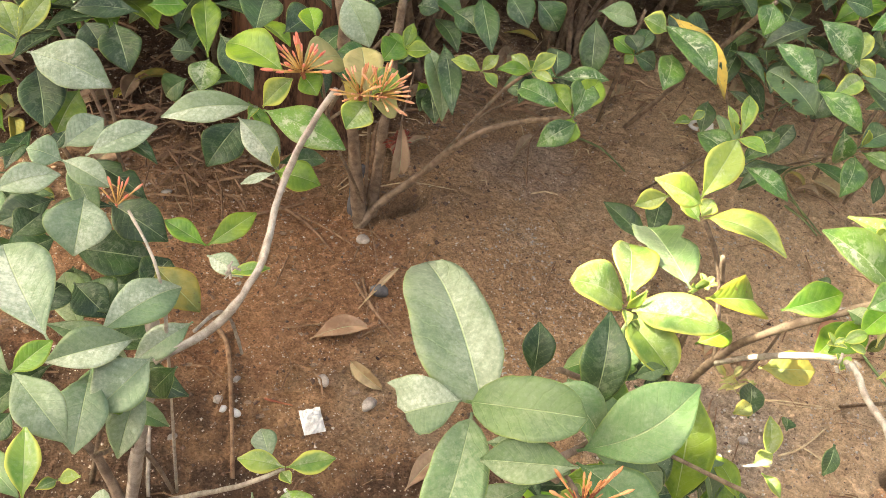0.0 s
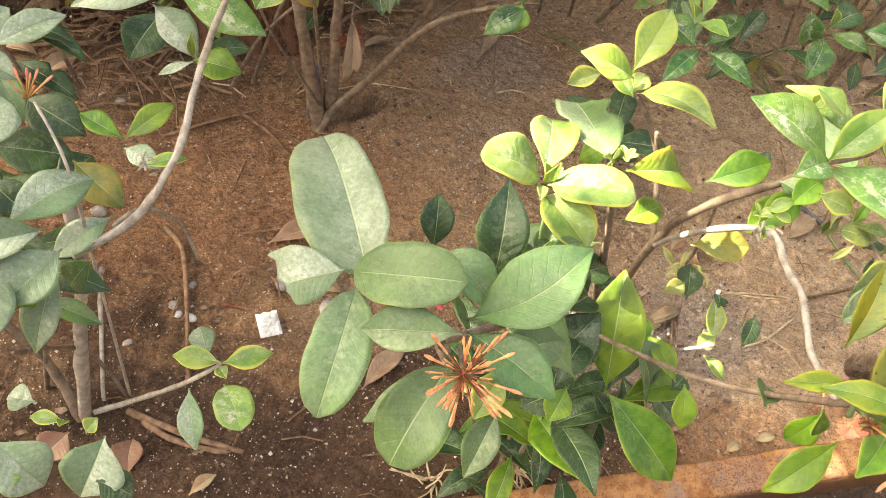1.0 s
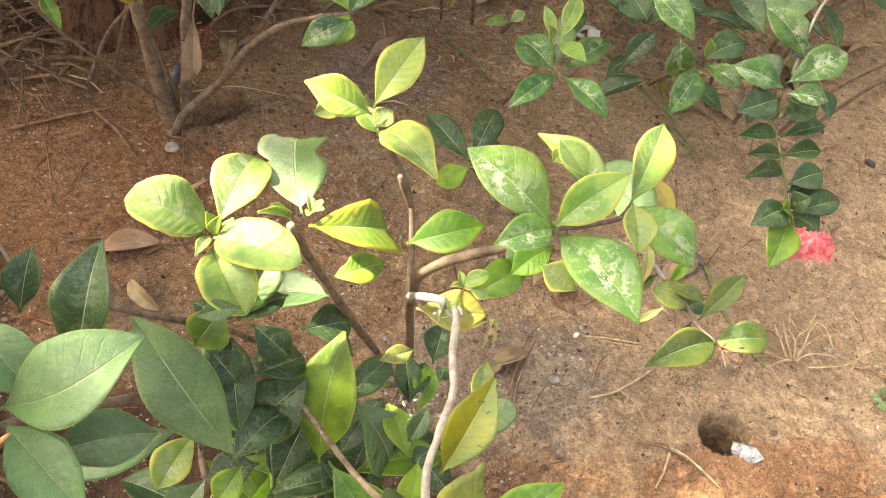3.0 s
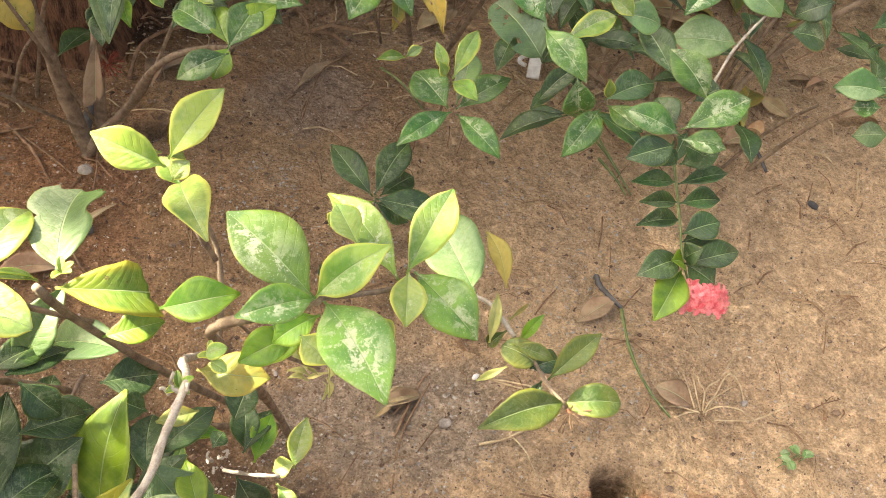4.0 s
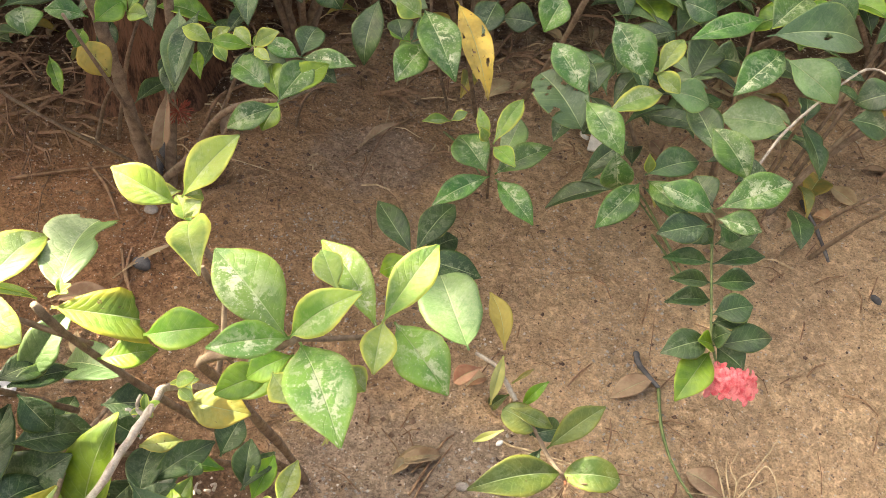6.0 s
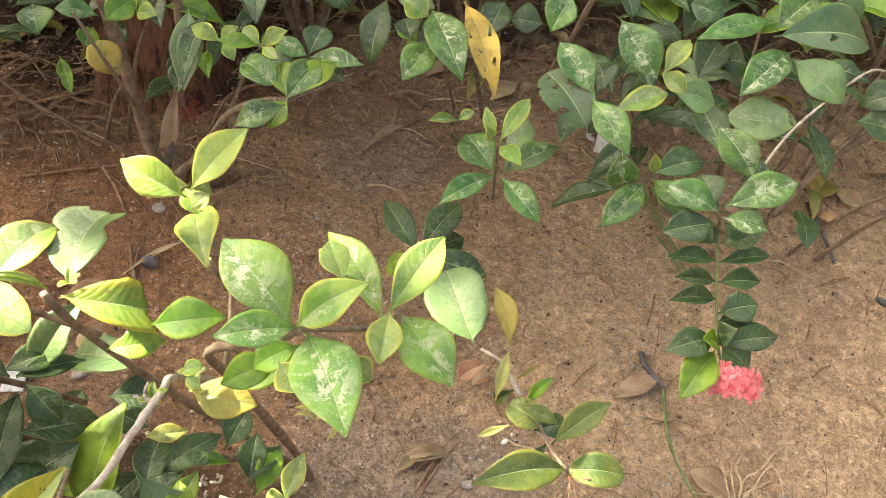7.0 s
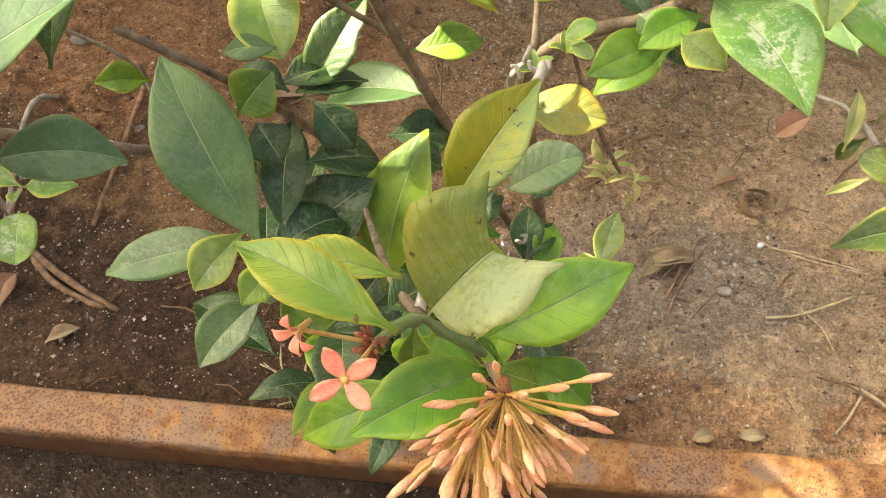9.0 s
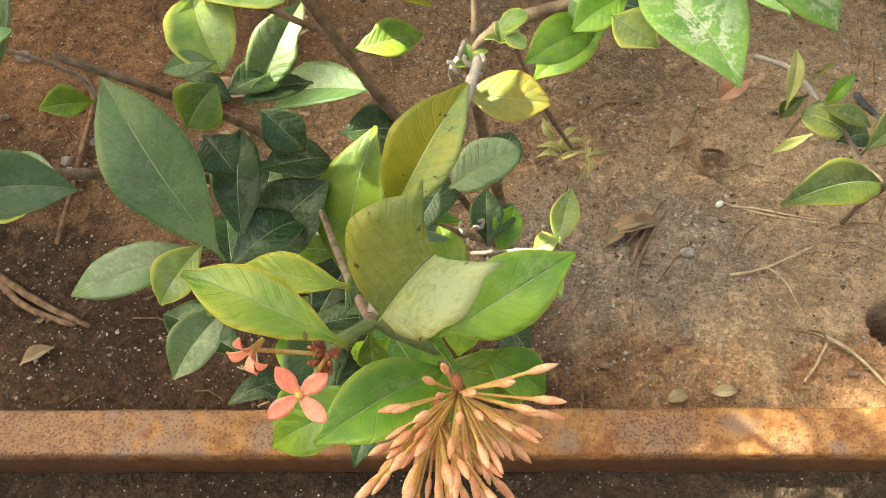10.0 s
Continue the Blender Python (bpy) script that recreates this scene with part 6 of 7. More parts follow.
fallen_leaf((0.613, 1.443), (0.686, 1.419), 0.018, 0, "o", 0.1, 0.3, "narrow yellow fallen leaf")
fallen_leaf((0.356, 1.041), (0.356, 1.120), 0.027, 0, "t", 0.2, 0.4, "dry tan leaf by the trunk")
fallen_leaf((0.352, 1.082), (0.422, 1.132), 0.014, 0, "t", 0.1, 0.4, "pale curled sliver of dry leaf on soil")
fallen_leaf((1.052, 0.575), (1.007, 0.606), 0.037, 0, "t", 0.1, 0.2, "pale tan leaf sheath beside the grass tuft")
fallen_leaf((-0.120, 0.799), (-0.158, 0.875), 0.048, 0, "t", 0.1, 0.3, "dry brown leaf under the shrub")
fallen_leaf((0.108, 0.418), (0.136, 0.437), 0.015, 0, "t", 0.2, 0.4, "crumpled dry brown leaf lying on soil")
lying("twig", 0.0022, WOOD, 0.004, "thin bent brown twig lying on soil", (0.283, 0.841), (0.290, 0.793), (0.319, 0.744))
lying("twig", 0.0012, WOOD, 0.003, "thin straight dry stalk lying on soil", (0.172, 0.766), (0.231, 0.766), (0.287, 0.765))
lying("twig", 0.001, WOOD, 0.003, "thin straight dry stalk lying on soil", (0.243, 0.735), (0.338, 0.722))
lying("root", 0.0035, WOOD, 0.006, "crooked grey root on the soil", (0.079, 0.784), (0.101, 0.743), (0.106, 0.674), (0.108, 0.553))
lying("twig", 0.0025, WOOD, 0.004, "brown twig lying on soil", (0.173, 0.989), (0.212, 0.948), (0.248, 0.892))
lying("twig", 0.0015, WOOD, 0.003, "thin brown twig lying on soil", (0.299, 0.957), (0.305, 0.901), (0.305, 0.858))
lying("twig", 0.0013, WOOD, 0.005, "thin curved dry stalk lying on soil", (0.626, 1.171), (0.589, 1.120), (0.564, 1.026))
lying("tendril", 0.0013, WOOD, 0.004, "dry tendril curled into a ring", (0.624, 1.065), (0.640, 1.049), (0.662, 1.065), (0.662, 1.087), (0.647, 1.087))
lying("straw", 0.001, STRAW, 0.006, "pale thin straw on soil", (0.308, 1.004), (0.368, 1.003), (0.437, 0.994))
lying("stalk", 0.002, BARK["gr"], 0.01, "green bent stalk lying on soil", (0.679, 1.142), (0.708, 1.099), (0.741, 1.058))
lying("stalk", 0.002, BARK["gr"], 0.008, "green bent stalk lying on soil", (0.992, 0.968), (1.010, 0.929), (1.023, 0.904))
lying("stick", 0.0035, BARK["tw"], 0.05, "grey upright stick beside the shrub", (0.006, 0.722), (0.016, 0.657), (0.017, 0.540))
lying("stick", 0.004, WOOD, 0.006, "weathered grey strip of wood on soil", (0.043, 0.525), (0.106, 0.486), (0.165, 0.460))
lying("stalk", 0.0015, CALYX, 0.003, "short dark red stalk on soil", (0.146, 0.656), (0.179, 0.645))
scrap = tagged(new("bark_strip", tube([(0.278, 0.954, 0.004), (0.284, 0.989, 0.03), (0.298, 1.012, 0.06)], 0.0075, 0.006, DARK_STONE, 9, 0.25, 6, rng, "bark_strip")), "blackened strip of rotten bark leaning on the trunks", "bark")
lying("twig", 0.004, DARK_STONE, 0.01, "dark crooked twig lying on soil", (0.959, 0.767), (0.961, 0.742), (0.984, 0.715))
lying("stalk", 0.002, BARK["gr"], 0.006, "long green stalk lying on soil", (0.984, 0.719), (0.981, 0.647), (0.994, 0.597), (1.017, 0.562))
lying("stalk", 0.0016, BARK["gr"], 0.01, "green stalk lying on soil", (0.969, 1.055), (1.001, 0.969), (1.031, 0.905))
lying("twig", 0.0035, DARK_STONE, 0.008, "dark rotten twig lying on soil", (1.231, 1.076), (1.241, 1.014), (1.246, 0.955))
lying("twig", 0.0015, WOOD, 0.003, "thin brown twig lying on soil", (0.687, 0.535), (0.717, 0.602), (0.732, 0.622))
lying("twig", 0.0014, WOOD, 0.004, "thin brown twig lying on soil", (0.682, 0.470), (0.696, 0.539), (0.731, 0.607))
lying("straw", 0.0016, STRAW, 0.004, "pale straw lying on soil", (0.783, 0.527), (0.817, 0.534), (0.872, 0.563))
lying("straw", 0.0012, STRAW, 0.003, "pale straw lying on soil", (0.819, 0.541), (0.834, 0.518), (0.845, 0.488))
lying("straw", 0.0012, STRAW, 0.003, "pale straw lying on soil", (0.796, 0.615), (0.829, 0.608), (0.884, 0.594))
lying("straw", 0.002, STRAW, 0.004, "pale straw lying on soil", (0.854, 0.466), (0.881, 0.447), (0.908, 0.411))
lying("straw", 0.0015, STRAW, 0.004, "pale straw lying on soil", (0.866, 0.461), (0.848, 0.432), (0.834, 0.415))
lying("stick", 0.004, WOOD, 0.006, "weathered grey stick lying on soil", (0.060, 0.510), (0.097, 0.479), (0.149, 0.461))
lying("straw", 0.001, STRAW, 0.003, "pale straw lying on soil", (0.791, 0.619), (0.838, 0.601), (0.909, 0.587))
lying("twig", 0.0025, WOOD, 0.006, "brown twig in the hedge litter", (0.074, 0.944), (0.146, 0.966), (0.212, 0.988))
lying("twig", 0.003, WOOD, 0.01, "brown twig in the hedge litter", (0.047, 1.059), (0.097, 1.132), (0.201, 1.163))
lying("twig", 0.003, WOOD, 0.012, "brown twig in the hedge litter", (0.037, 1.177), (0.117, 1.205), (0.156, 1.287))
lying("twig", 0.0022, WOOD, 0.012, "brown twig in the hedge litter", (-0.008, 1.155), (-0.000, 1.228), (-0.004, 1.289))
lying("twig", 0.002, STRAW, 0.02, "pale dry stalk in the hedge litter", (0.257, 1.152), (0.311, 1.224), (0.349, 1.260))
lying("twig", 0.002, STRAW, 0.01, "pale dry stalk on soil", (0.271, 1.134), (0.367, 1.139))
lying("twig", 0.003, WOOD, 0.02, "crooked brown twig on soil", (0.322, 1.071), (0.333, 1.131), (0.384, 1.180), (0.480, 1.203))
lying("twig", 0.0015, WOOD, 0.006, "brown twig lying on soil", (0.181, 0.983), (0.236, 0.935), (0.284, 0.893))
lying("twig", 0.002, WOOD, 0.004, "brown twig lying on soil", (0.271, 0.836), (0.289, 0.790), (0.307, 0.765))
lying("twig", 0.001, WOOD, 0.004, "thin brown twig lying on soil", (0.146, 0.858), (0.131, 0.919), (0.127, 0.963))
pebble((0.304, 0.815), 0.0264, 0.0202, DARK_STONE, "dark grey stone lying on soil")
pebble((0.290, 0.906), 0.0212, 0.0179, STONE, "pale pebble lying on soil")
pebble((0.218, 0.680), 0.0202, 0.0130, STONE, "tan pebble lying on soil")
pebble((0.272, 0.642), 0.0157, 0.0242, STONE, "tan pebble lying on soil")
pebble((0.091, 0.658), 0.0128, 0.0114, STONE, "small tan pebble on soil")
pebble((0.111, 0.638), 0.0113, 0.0155, PAPER, "pale stone chip on soil")
pebble((0.040, 0.613), 0.0126, 0.0084, STONE, "pale pebble lying on soil")
pebble((0.746, 0.554), 0.0152, 0.0117, STONE, "grey pebble lying on soil")
pebble((0.113, 0.689), 0.0115, 0.0086, STONE, "small pale pebble on soil")
pebble((-0.003, 0.816), 0.0202, 0.0171, STONE, "grey-brown pebble on soil")
pebble((0.017, 1.016), 0.0173, 0.0086, STONE, "pale pebble lying on soil")
pebble((0.787, 0.617), 0.0110, 0.0061, PAPER, "white stone chip on soil")
pebble((1.302, 0.896), 0.0193, 0.0123, DARK_STONE, "dark stone chip on soil")
pebble((0.097, 0.644), 0.0106, 0.0080, PAPER, "white stone chip on soil")
pebble((0.166, 0.534), 0.0061, 0.0049, PAPER, "white stone chip on soil")
pebble((1.116, 0.583), 0.0120, 0.0090, STONE, "pale stone chip on soil")
pebble((0.551, 0.619), 0.0083, 0.0059, STONE, "pale pebble lying on soil")

# foil packet: a flattened, creased sachet
def foil_packet():
    bm = bmesh.new()
    bmesh.ops.create_grid(bm, x_segments=8, y_segments=10, size=0.5)
    for v in bm.verts:
        x, y = v.co.x, v.co.y
        v.co = Vector((x * 0.026, y * 0.034, 0.004 * (1 - (2 * x) ** 4) * (1 - (2 * y) ** 4) + 0.003 * noise.noise((x * 7, y * 7, 2.0))))
    back = bmesh.ops.duplicate(bm, geom=bm.faces[:])
    for v in back["geom"]:
        if isinstance(v, bmesh.types.BMVert):
            v.co.z = -0.001
    me = bpy.data.meshes.new("foil_packet")
    bm.to_mesh(me)
    bm.free()
    me.materials.append(PAPER)
    ob = tagged(new("foil_packet", me), "small crumpled silvery foil packet lying on soil", "litter")
    ob.matrix_world = Matrix.Translation(on_soil((0.201, 0.621), 0.003)) @ Matrix.Rotation(0.15, 4, "Z")


foil_packet()

clip = thing("plastic_clip", "broken white plastic clip under the shrub", "litter")
ring = [on_soil((0.912 + 0.016 * math.cos(a), 1.165 + 0.014 * math.sin(a)), 0.012) for a in np.linspace(-0.6, 4.2, 9)]
part("hook", tube(ring, 0.004, 0.0035, PAPER, 8, 0.0, 4, rng, "hook"), clip)
strap = part("strap", bevel_box("strap", (0.02, 0.034, 0.006), PAPER, 0.0015), clip)
strap.matrix_basis = pose(0.914, 1.138, 0.02, 20, 0, -12)


def glassy_rock():
    bm = lump((0.038, 0.026), 4.4, 2, 0.6, 0.8)
    for v in bm.verts:
        v.co = Vector([round(c * 110) / 110 * 0.6 + c * 0.4 for c in v.co])
    me = bpy.data.meshes.new("rock")
    bm.to_mesh(me)
    bm.free()
    me.materials.append(plain_material("pale glassy stone", (0.07, 0.07, 0.075), (0.45, 0.45, 0.46), 70, 0.22, 0.6, 0.002))
    ob = tagged(new("rock", me), "shiny grey rock lodged in a small hole", "stone")
    ob.matrix_world = pose(0.957, 0.45, -0.004, 8, -10, -28)


glassy_rock()


def straw_tuft(name, at, count, reach, high, label, seed):
    r = random.Random(seed)
    tuft = thing(name, label, "dry grass")
    for k in range(count):
        a = r.uniform(0, 6.28)
        long = reach * r.uniform(0.5, 1.0)
        p0 = on_soil(at, 0.001) + Vector((r.uniform(-0.008, 0.008), r.uniform(-0.008, 0.008), 0))
        p1 = p0 + Vector((math.cos(a) * long * 0.5, math.sin(a) * long * 0.5, high * r.uniform(0.4, 1.0)))
        a += r.uniform(-0.7, 0.7)
        p2 = p1 + Vector((math.cos(a) * long * 0.6, math.sin(a) * long * 0.6, high * r.uniform(-0.6, 0.5)))
        p2.z = max(p2.z, 0.004)
        part("stalk", tube([p0, p1, p2], 0.0012, 0.0007, STRAW, 6, 0.3, 5, r), tuft)


tuft = thing("dry_grass_tuft", "tuft of pale dry grass stalks on soil", "dry grass")
for path in (
    ((1.058, 0.570, 0.003), (1.064, 0.593, 0.016), (1.083, 0.605, 0.024), (1.123, 0.655, 0.014)),
    ((1.058, 0.570, 0.003), (1.060, 0.589, 0.016), (1.053, 0.602, 0.024), (1.070, 0.631, 0.014)),
    ((1.055, 0.570, 0.003), (1.050, 0.599, 0.016), (1.050, 0.617, 0.024)),
    ((1.049, 0.573, 0.003), (1.041, 0.598, 0.016), (1.035, 0.608, 0.024)),
    ((1.060, 0.564, 0.003), (1.093, 0.610, 0.016), (1.102, 0.600, 0.024), (1.108, 0.577, 0.014)),
    ((1.051, 0.569, 0.005), (1.037, 0.566, 0.005), (1.023, 0.561, 0.005)),
    ((1.058, 0.567, 0.003), (1.073, 0.569, 0.016), (1.095, 0.561, 0.024), (1.117, 0.550, 0.014)),
    ((1.069, 0.557, 0.005), (1.121, 0.558, 0.005), (1.173, 0.580, 0.005)),
    ((1.058, 0.567, 0.003), (1.068, 0.579, 0.016), (1.094, 0.592, 0.024)),
    ((1.053, 0.566, 0.005), (1.031, 0.574, 0.005), (1.005, 0.575, 0.005)),
):
    part("stalk", tube(path, 0.0011, 0.0006, STRAW, 6, 0.3, 5, rng, "stalk"), tuft)
straw_tuft("dry_grass_tuft", (0.457, 0.402), 16, 0.045, 0.02, "tuft of pale dry rootlets beside the rail", 8)
straw_tuft("dry_grass_tuft", (0.36, 0.40), 10, 0.05, 0.015, "tuft of pale dry rootlets beside the rail", 9)


def rolled_leaf():
    verts, faces = [], []
    n, m = 18, 4
    for layer in (0, 1):
        for j in range(m + 1):
            for i in range(n + 1):
                a = -0.4 + 5.6 * i / n
                r = 0.0125 + 0.002 * math.sin(3 * a) + 0.003 * i / n - 0.0006 * layer
                verts.append((r * math.cos(a), r * math.sin(a), 0.017 * j / m + 0.002 * math.sin(5 * a) * j / m))
    row, size = n + 1, (n + 1) * (m + 1)
    for j in range(m):
        for i in range(n):
            a = j * row + i
            faces += [(a, a + 1, a + 1 + row, a + row), (size + a + row, size + a + 1 + row, size + a + 1, size + a)]
    for i in range(n):
        a = m * row + i
        faces.append((a, a + 1, size + a + 1, size + a))
    ob = tagged(new("fallen_leaf", mesh_of("fallen_leaf", verts, faces, LEAVES["t"], [(0.5, 0.3)] * len(verts))), "dry brown leaf rolled into an open cup", "leaf", "fallen leaves")
    ob.matrix_world = Matrix.Translation(on_soil((0.784, 0.674), 0.0)) @ Matrix.Rotation(0.5, 4, "X")


rolled_leaf()


# grit and litter that nobody could count
def scatter(name, label, count, area, seed, material, make, keep=None):
    r = random.Random(seed)
    verts, faces = [], []
    while count:
        x, y = r.uniform(area[0], area[1]), r.uniform(area[2], area[3])
        if keep and not keep(x, y, r):
            continue
        count -= 1
        vs, fs = make(x, y, r)
        faces += [tuple(i + len(verts) for i in f) for f in fs]
        verts += vs
    tagged(new(name, mesh_of(name, verts, faces, material, smooth=False)), label, "litter", kind="stuff")


def grain(x, y, r):
    s = 0.0007 + 0.0023 * r.random() ** 4
    c = on_soil((x, y), s * 0.2)
    pts = [Vector((1, 0, 0)), Vector((0, 1, 0)), Vector((-1, 0, 0)), Vector((0, -1, 0)), Vector((0, 0, 0.8)), Vector((0, 0, -0.8))]
    vs = [c + p * s * r.uniform(0.6, 1.3) + Vector([r.uniform(-0.3, 0.3) * s for _ in range(3)]) for p in pts]
    return vs, [(0, 1, 4), (1, 2, 4), (2, 3, 4), (3, 0, 4), (1, 0, 5), (2, 1, 5), (3, 2, 5), (0, 3, 5)]


def speck(x, y, r):
    vs, fs = grain(x, y, r)
    c, k = on_soil((x, y), 0.0004), r.uniform(0.5, 0.95)
    return [c + (v - c) * k for v in vs], fs


def crumb(x, y, r):
    vs, fs = grain(x, y, r)
    c = on_soil((x, y), 0.0005)
    return [c + (v - c) * 1.5 for v in vs], fs


def fibre(x, y, r):
    a, long, w = r.uniform(0, 6.28), r.uniform(0.01, 0.06), r.uniform(0.0005, 0.0014)
    way = Vector((math.cos(a), math.sin(a), 0))
    side = Vector((-way.y, way.x, 0)) * w
    vs = []
    for k in range(3):
        p = Vector((x, y, 0)) + way * long * (k / 2 - 0.5) + side * 3 * math.sin(k * 2.1 + a)
        p = on_soil(p, 0.002 + 0.003 * (k == 1))
        vs += [p - side, p + side, p + Vector((0, 0, w * 1.5))]
    fs = []
    for k in range(2):
        b = 3 * k
        fs += [(b, b + 3, b + 5, b + 2), (b + 1, b + 2, b + 5, b + 4), (b, b + 1, b + 4, b + 3)]
    return vs, fs


def chip(x, y, r):
    a, s = r.uniform(0, 6.28), r.uniform(0.003, 0.009)
    c = on_soil((x, y), 0.002)
    vs = []
    for k in range(6):
        b = a + k * math.pi / 3
        vs.append(c + Vector((math.cos(b) * s * r.uniform(0.5, 1), math.sin(b) * s * 0.6 * r.uniform(0.5, 1), r.uniform(0, 0.003))))
    vs += [v - Vector((0, 0, 0.0006)) for v in vs]
    return vs, [(0, 1, 2, 3, 4, 5), (11, 10, 9, 8, 7, 6)] + [(k, k + 6, (k + 1) % 6 + 6, (k + 1) % 6) for k in range(6)]


BED = (-0.4, 1.6, 0.37, 1.5)
GRAVELLY = lambda x, y, r: r.random() < 0.25 + 0.75 * (noise.noise((x * 5, y * 5, 3.0)) > 0.05)
scatter("grit", "fine brown and grey grit strewn over soil", 8000, BED, 21, plain_material("grit", (0.12, 0.075, 0.05), (0.36, 0.27, 0.2), 400, 0.9), grain, GRAVELLY)
scatter("grit", "pale sand grains and stone chips over soil", 2600, BED, 22, plain_material("pale grit", (0.34, 0.28, 0.215), (0.62, 0.54, 0.44), 300, 0.8), grain, GRAVELLY)
scatter("grit", "tiny pale sand grains over the whole bed", 9000, BED, 33, plain_material("sand grains", (0.36, 0.29, 0.22), (0.6, 0.52, 0.43), 300, 0.85), speck)
scatter("grit", "grey gravel chips gathered on bare soil", 2600, (0.45, 1.0, 0.45, 0.95), 35, plain_material("grey gravel", (0.22, 0.185, 0.155), (0.47, 0.42, 0.36), 200, 0.85), grain, lambda x, y, r: noise.noise((x * 7, y * 7, 6.0)) > -0.02)
scatter("grit", "tiny dark grains over the whole bed", 7000, BED, 34, plain_material("dark grains", (0.05, 0.035, 0.026), (0.14, 0.09, 0.06), 300, 0.9), speck)
scatter("grit", "grit and crumbs of earth outside the rail", 500, (-0.3, 1.5, 0.26, 0.325), 27, plain_material("dark grit", (0.05, 0.036, 0.027), (0.14, 0.11, 0.09), 300, 0.9), grain)
scatter("grit", "dark crumbs of damp earth strewn over soil", 1600, BED, 29, plain_material("earth crumbs", (0.05, 0.03, 0.02), (0.15, 0.09, 0.06), 200, 0.95), crumb, lambda x, y, r: r.random() < 0.2 + 0.8 * (noise.noise((x * 6, y * 6, 9.0)) > 0.0) * (1.2 - x))
scatter("grit", "brown clods of earth near the shrubs", 1500, (-0.4, 0.75, 0.38, 1.1), 31, plain_material("brown clods", (0.1, 0.058, 0.035), (0.24, 0.15, 0.095), 150, 0.95), crumb, lambda x, y, r: r.random() < 0.1 + (noise.noise((x * 7, y * 7, 2.0)) > 0.1))
scatter("litter", "thin brown plant fibres strewn over soil", 520, BED, 23, WOOD, fibre)
def stick(x, y, r):
    vs, fs = fibre(x, y, r)
    c = on_soil((x, y), 0.002)
    lift, size = Vector((0, 0, r.uniform(0.0, 0.016))), r.uniform(1.1, 2.0)
    return [c + (v - c) * size + lift for v in vs], fs


for seed, area in ((61, (-0.11, 0.15, 0.97, 1.21)), (62, (-0.3, 0.25, 1.15, 1.5)), (63, (0.95, 1.5, 1.15, 1.5)), (64, (0.2, 0.95, 1.2, 1.5))):
    scatter("litter", "dry brown twigs heaped under the shrubs", 60 if seed == 63 else 130, area, seed, WOOD, stick)
scatter("litter", "pale straw fibres strewn under the shrubs", 260, (-0.4, 1.6, 0.9, 1.6), 24, STRAW, fibre, lambda x, y, r: r.random() < 0.12 + (y - 0.95) * 1.6)
scatter("litter", "brown leaf crumbs strewn under the shrubs", 700, BED, 25, plain_material("leaf crumbs", (0.1, 0.06, 0.04), (0.28, 0.19, 0.12), 150, 0.85), chip, lambda x, y, r: r.random() < 0.15 + max(0, y - 0.9) * 1.6)


# dead leaves gathered under the hedge
drift = random.Random(91)
for count, area in ((26, (0.98, 1.42, 1.0, 1.36)), (20, (-0.32, 0.1, 0.98, 1.34)), (12, (0.42, 0.95, 1.26, 1.45))):
    for _ in range(count):
        x, y = drift.uniform(*area[:2]), drift.uniform(*area[2:])
        turn, long = drift.uniform(0, 6.28), drift.uniform(0.035, 0.075)
        fallen_leaf((x, y), (x + math.cos(turn) * long, y + math.sin(turn) * long), long * drift.uniform(0.35, 0.5), drift.uniform(-25, 25), drift.choice("ttto"), drift.uniform(0.08, 0.3), drift.uniform(0.2, 0.7), "curled dry brown leaf in the litter under the hedge")


# the hedge that goes on behind the bed
def hedge_shrub(seed, label):
    r = random.Random(seed)
    shrub = thing("ixora_shrub", label, "shrub", "ixora shrubs")
    for k in range(9):
        a, far, high = k * 2.4 + r.uniform(-0.3, 0.3), r.uniform(0.05, 0.22), r.uniform(0.14, 0.48)
        foot = Vector((r.uniform(-0.03, 0.03), r.uniform(-0.03, 0.03), -0.01))
        top = Vector((math.cos(a) * far, math.sin(a) * far, high))
        stem(shrub, r.uniform(0.003, 0.006), 0.002, "br", foot, (foot + top) * 0.5 + Vector((r.uniform(-0.02, 0.02), r.uniform(-0.02, 0.02), 0.02)), top)
        kinds = r.choice(("dddsg", "ddsws", "ggwdd", "dsgyo"))
        for pair in range(3):
            at = top - (top - foot).normalized() * 0.032 * pair
            for q in range(4 if pair == 0 else 2):
                b = a + q * (math.pi / 2 if pair == 0 else math.pi) + pair * 1.3 + r.uniform(-0.3, 0.3)
                long = r.uniform(0.055, 0.095) * (0.8 if pair == 0 else 1.0)
                tip = at + Vector((math.cos(b) * long, math.sin(b) * long, r.uniform(-0.03, 0.03) + (0.012 if pair == 0 else -0.005)))
                leaf(shrub, at, tip, long * r.uniform(0.45, 0.6), r.uniform(-15, 15), r.choice(kinds), 0.1, r.uniform(0.1, 0.3), gnawed=r.choice((0, 0, 0, 1)))
    return shrub


HEDGE = [hedge_shrub(s, "dusty dark green ixora shrub in the hedge behind") for s in (41, 42, 43)]
spots = [(x, y) for y, xs in ((1.36, (-0.52, -0.22, 0.1, 0.42, 0.72, 1.06, 1.4, 1.72)), (1.62, (-0.4, -0.05, 0.28, 0.6, 0.92, 1.25, 1.6))) for x in xs]
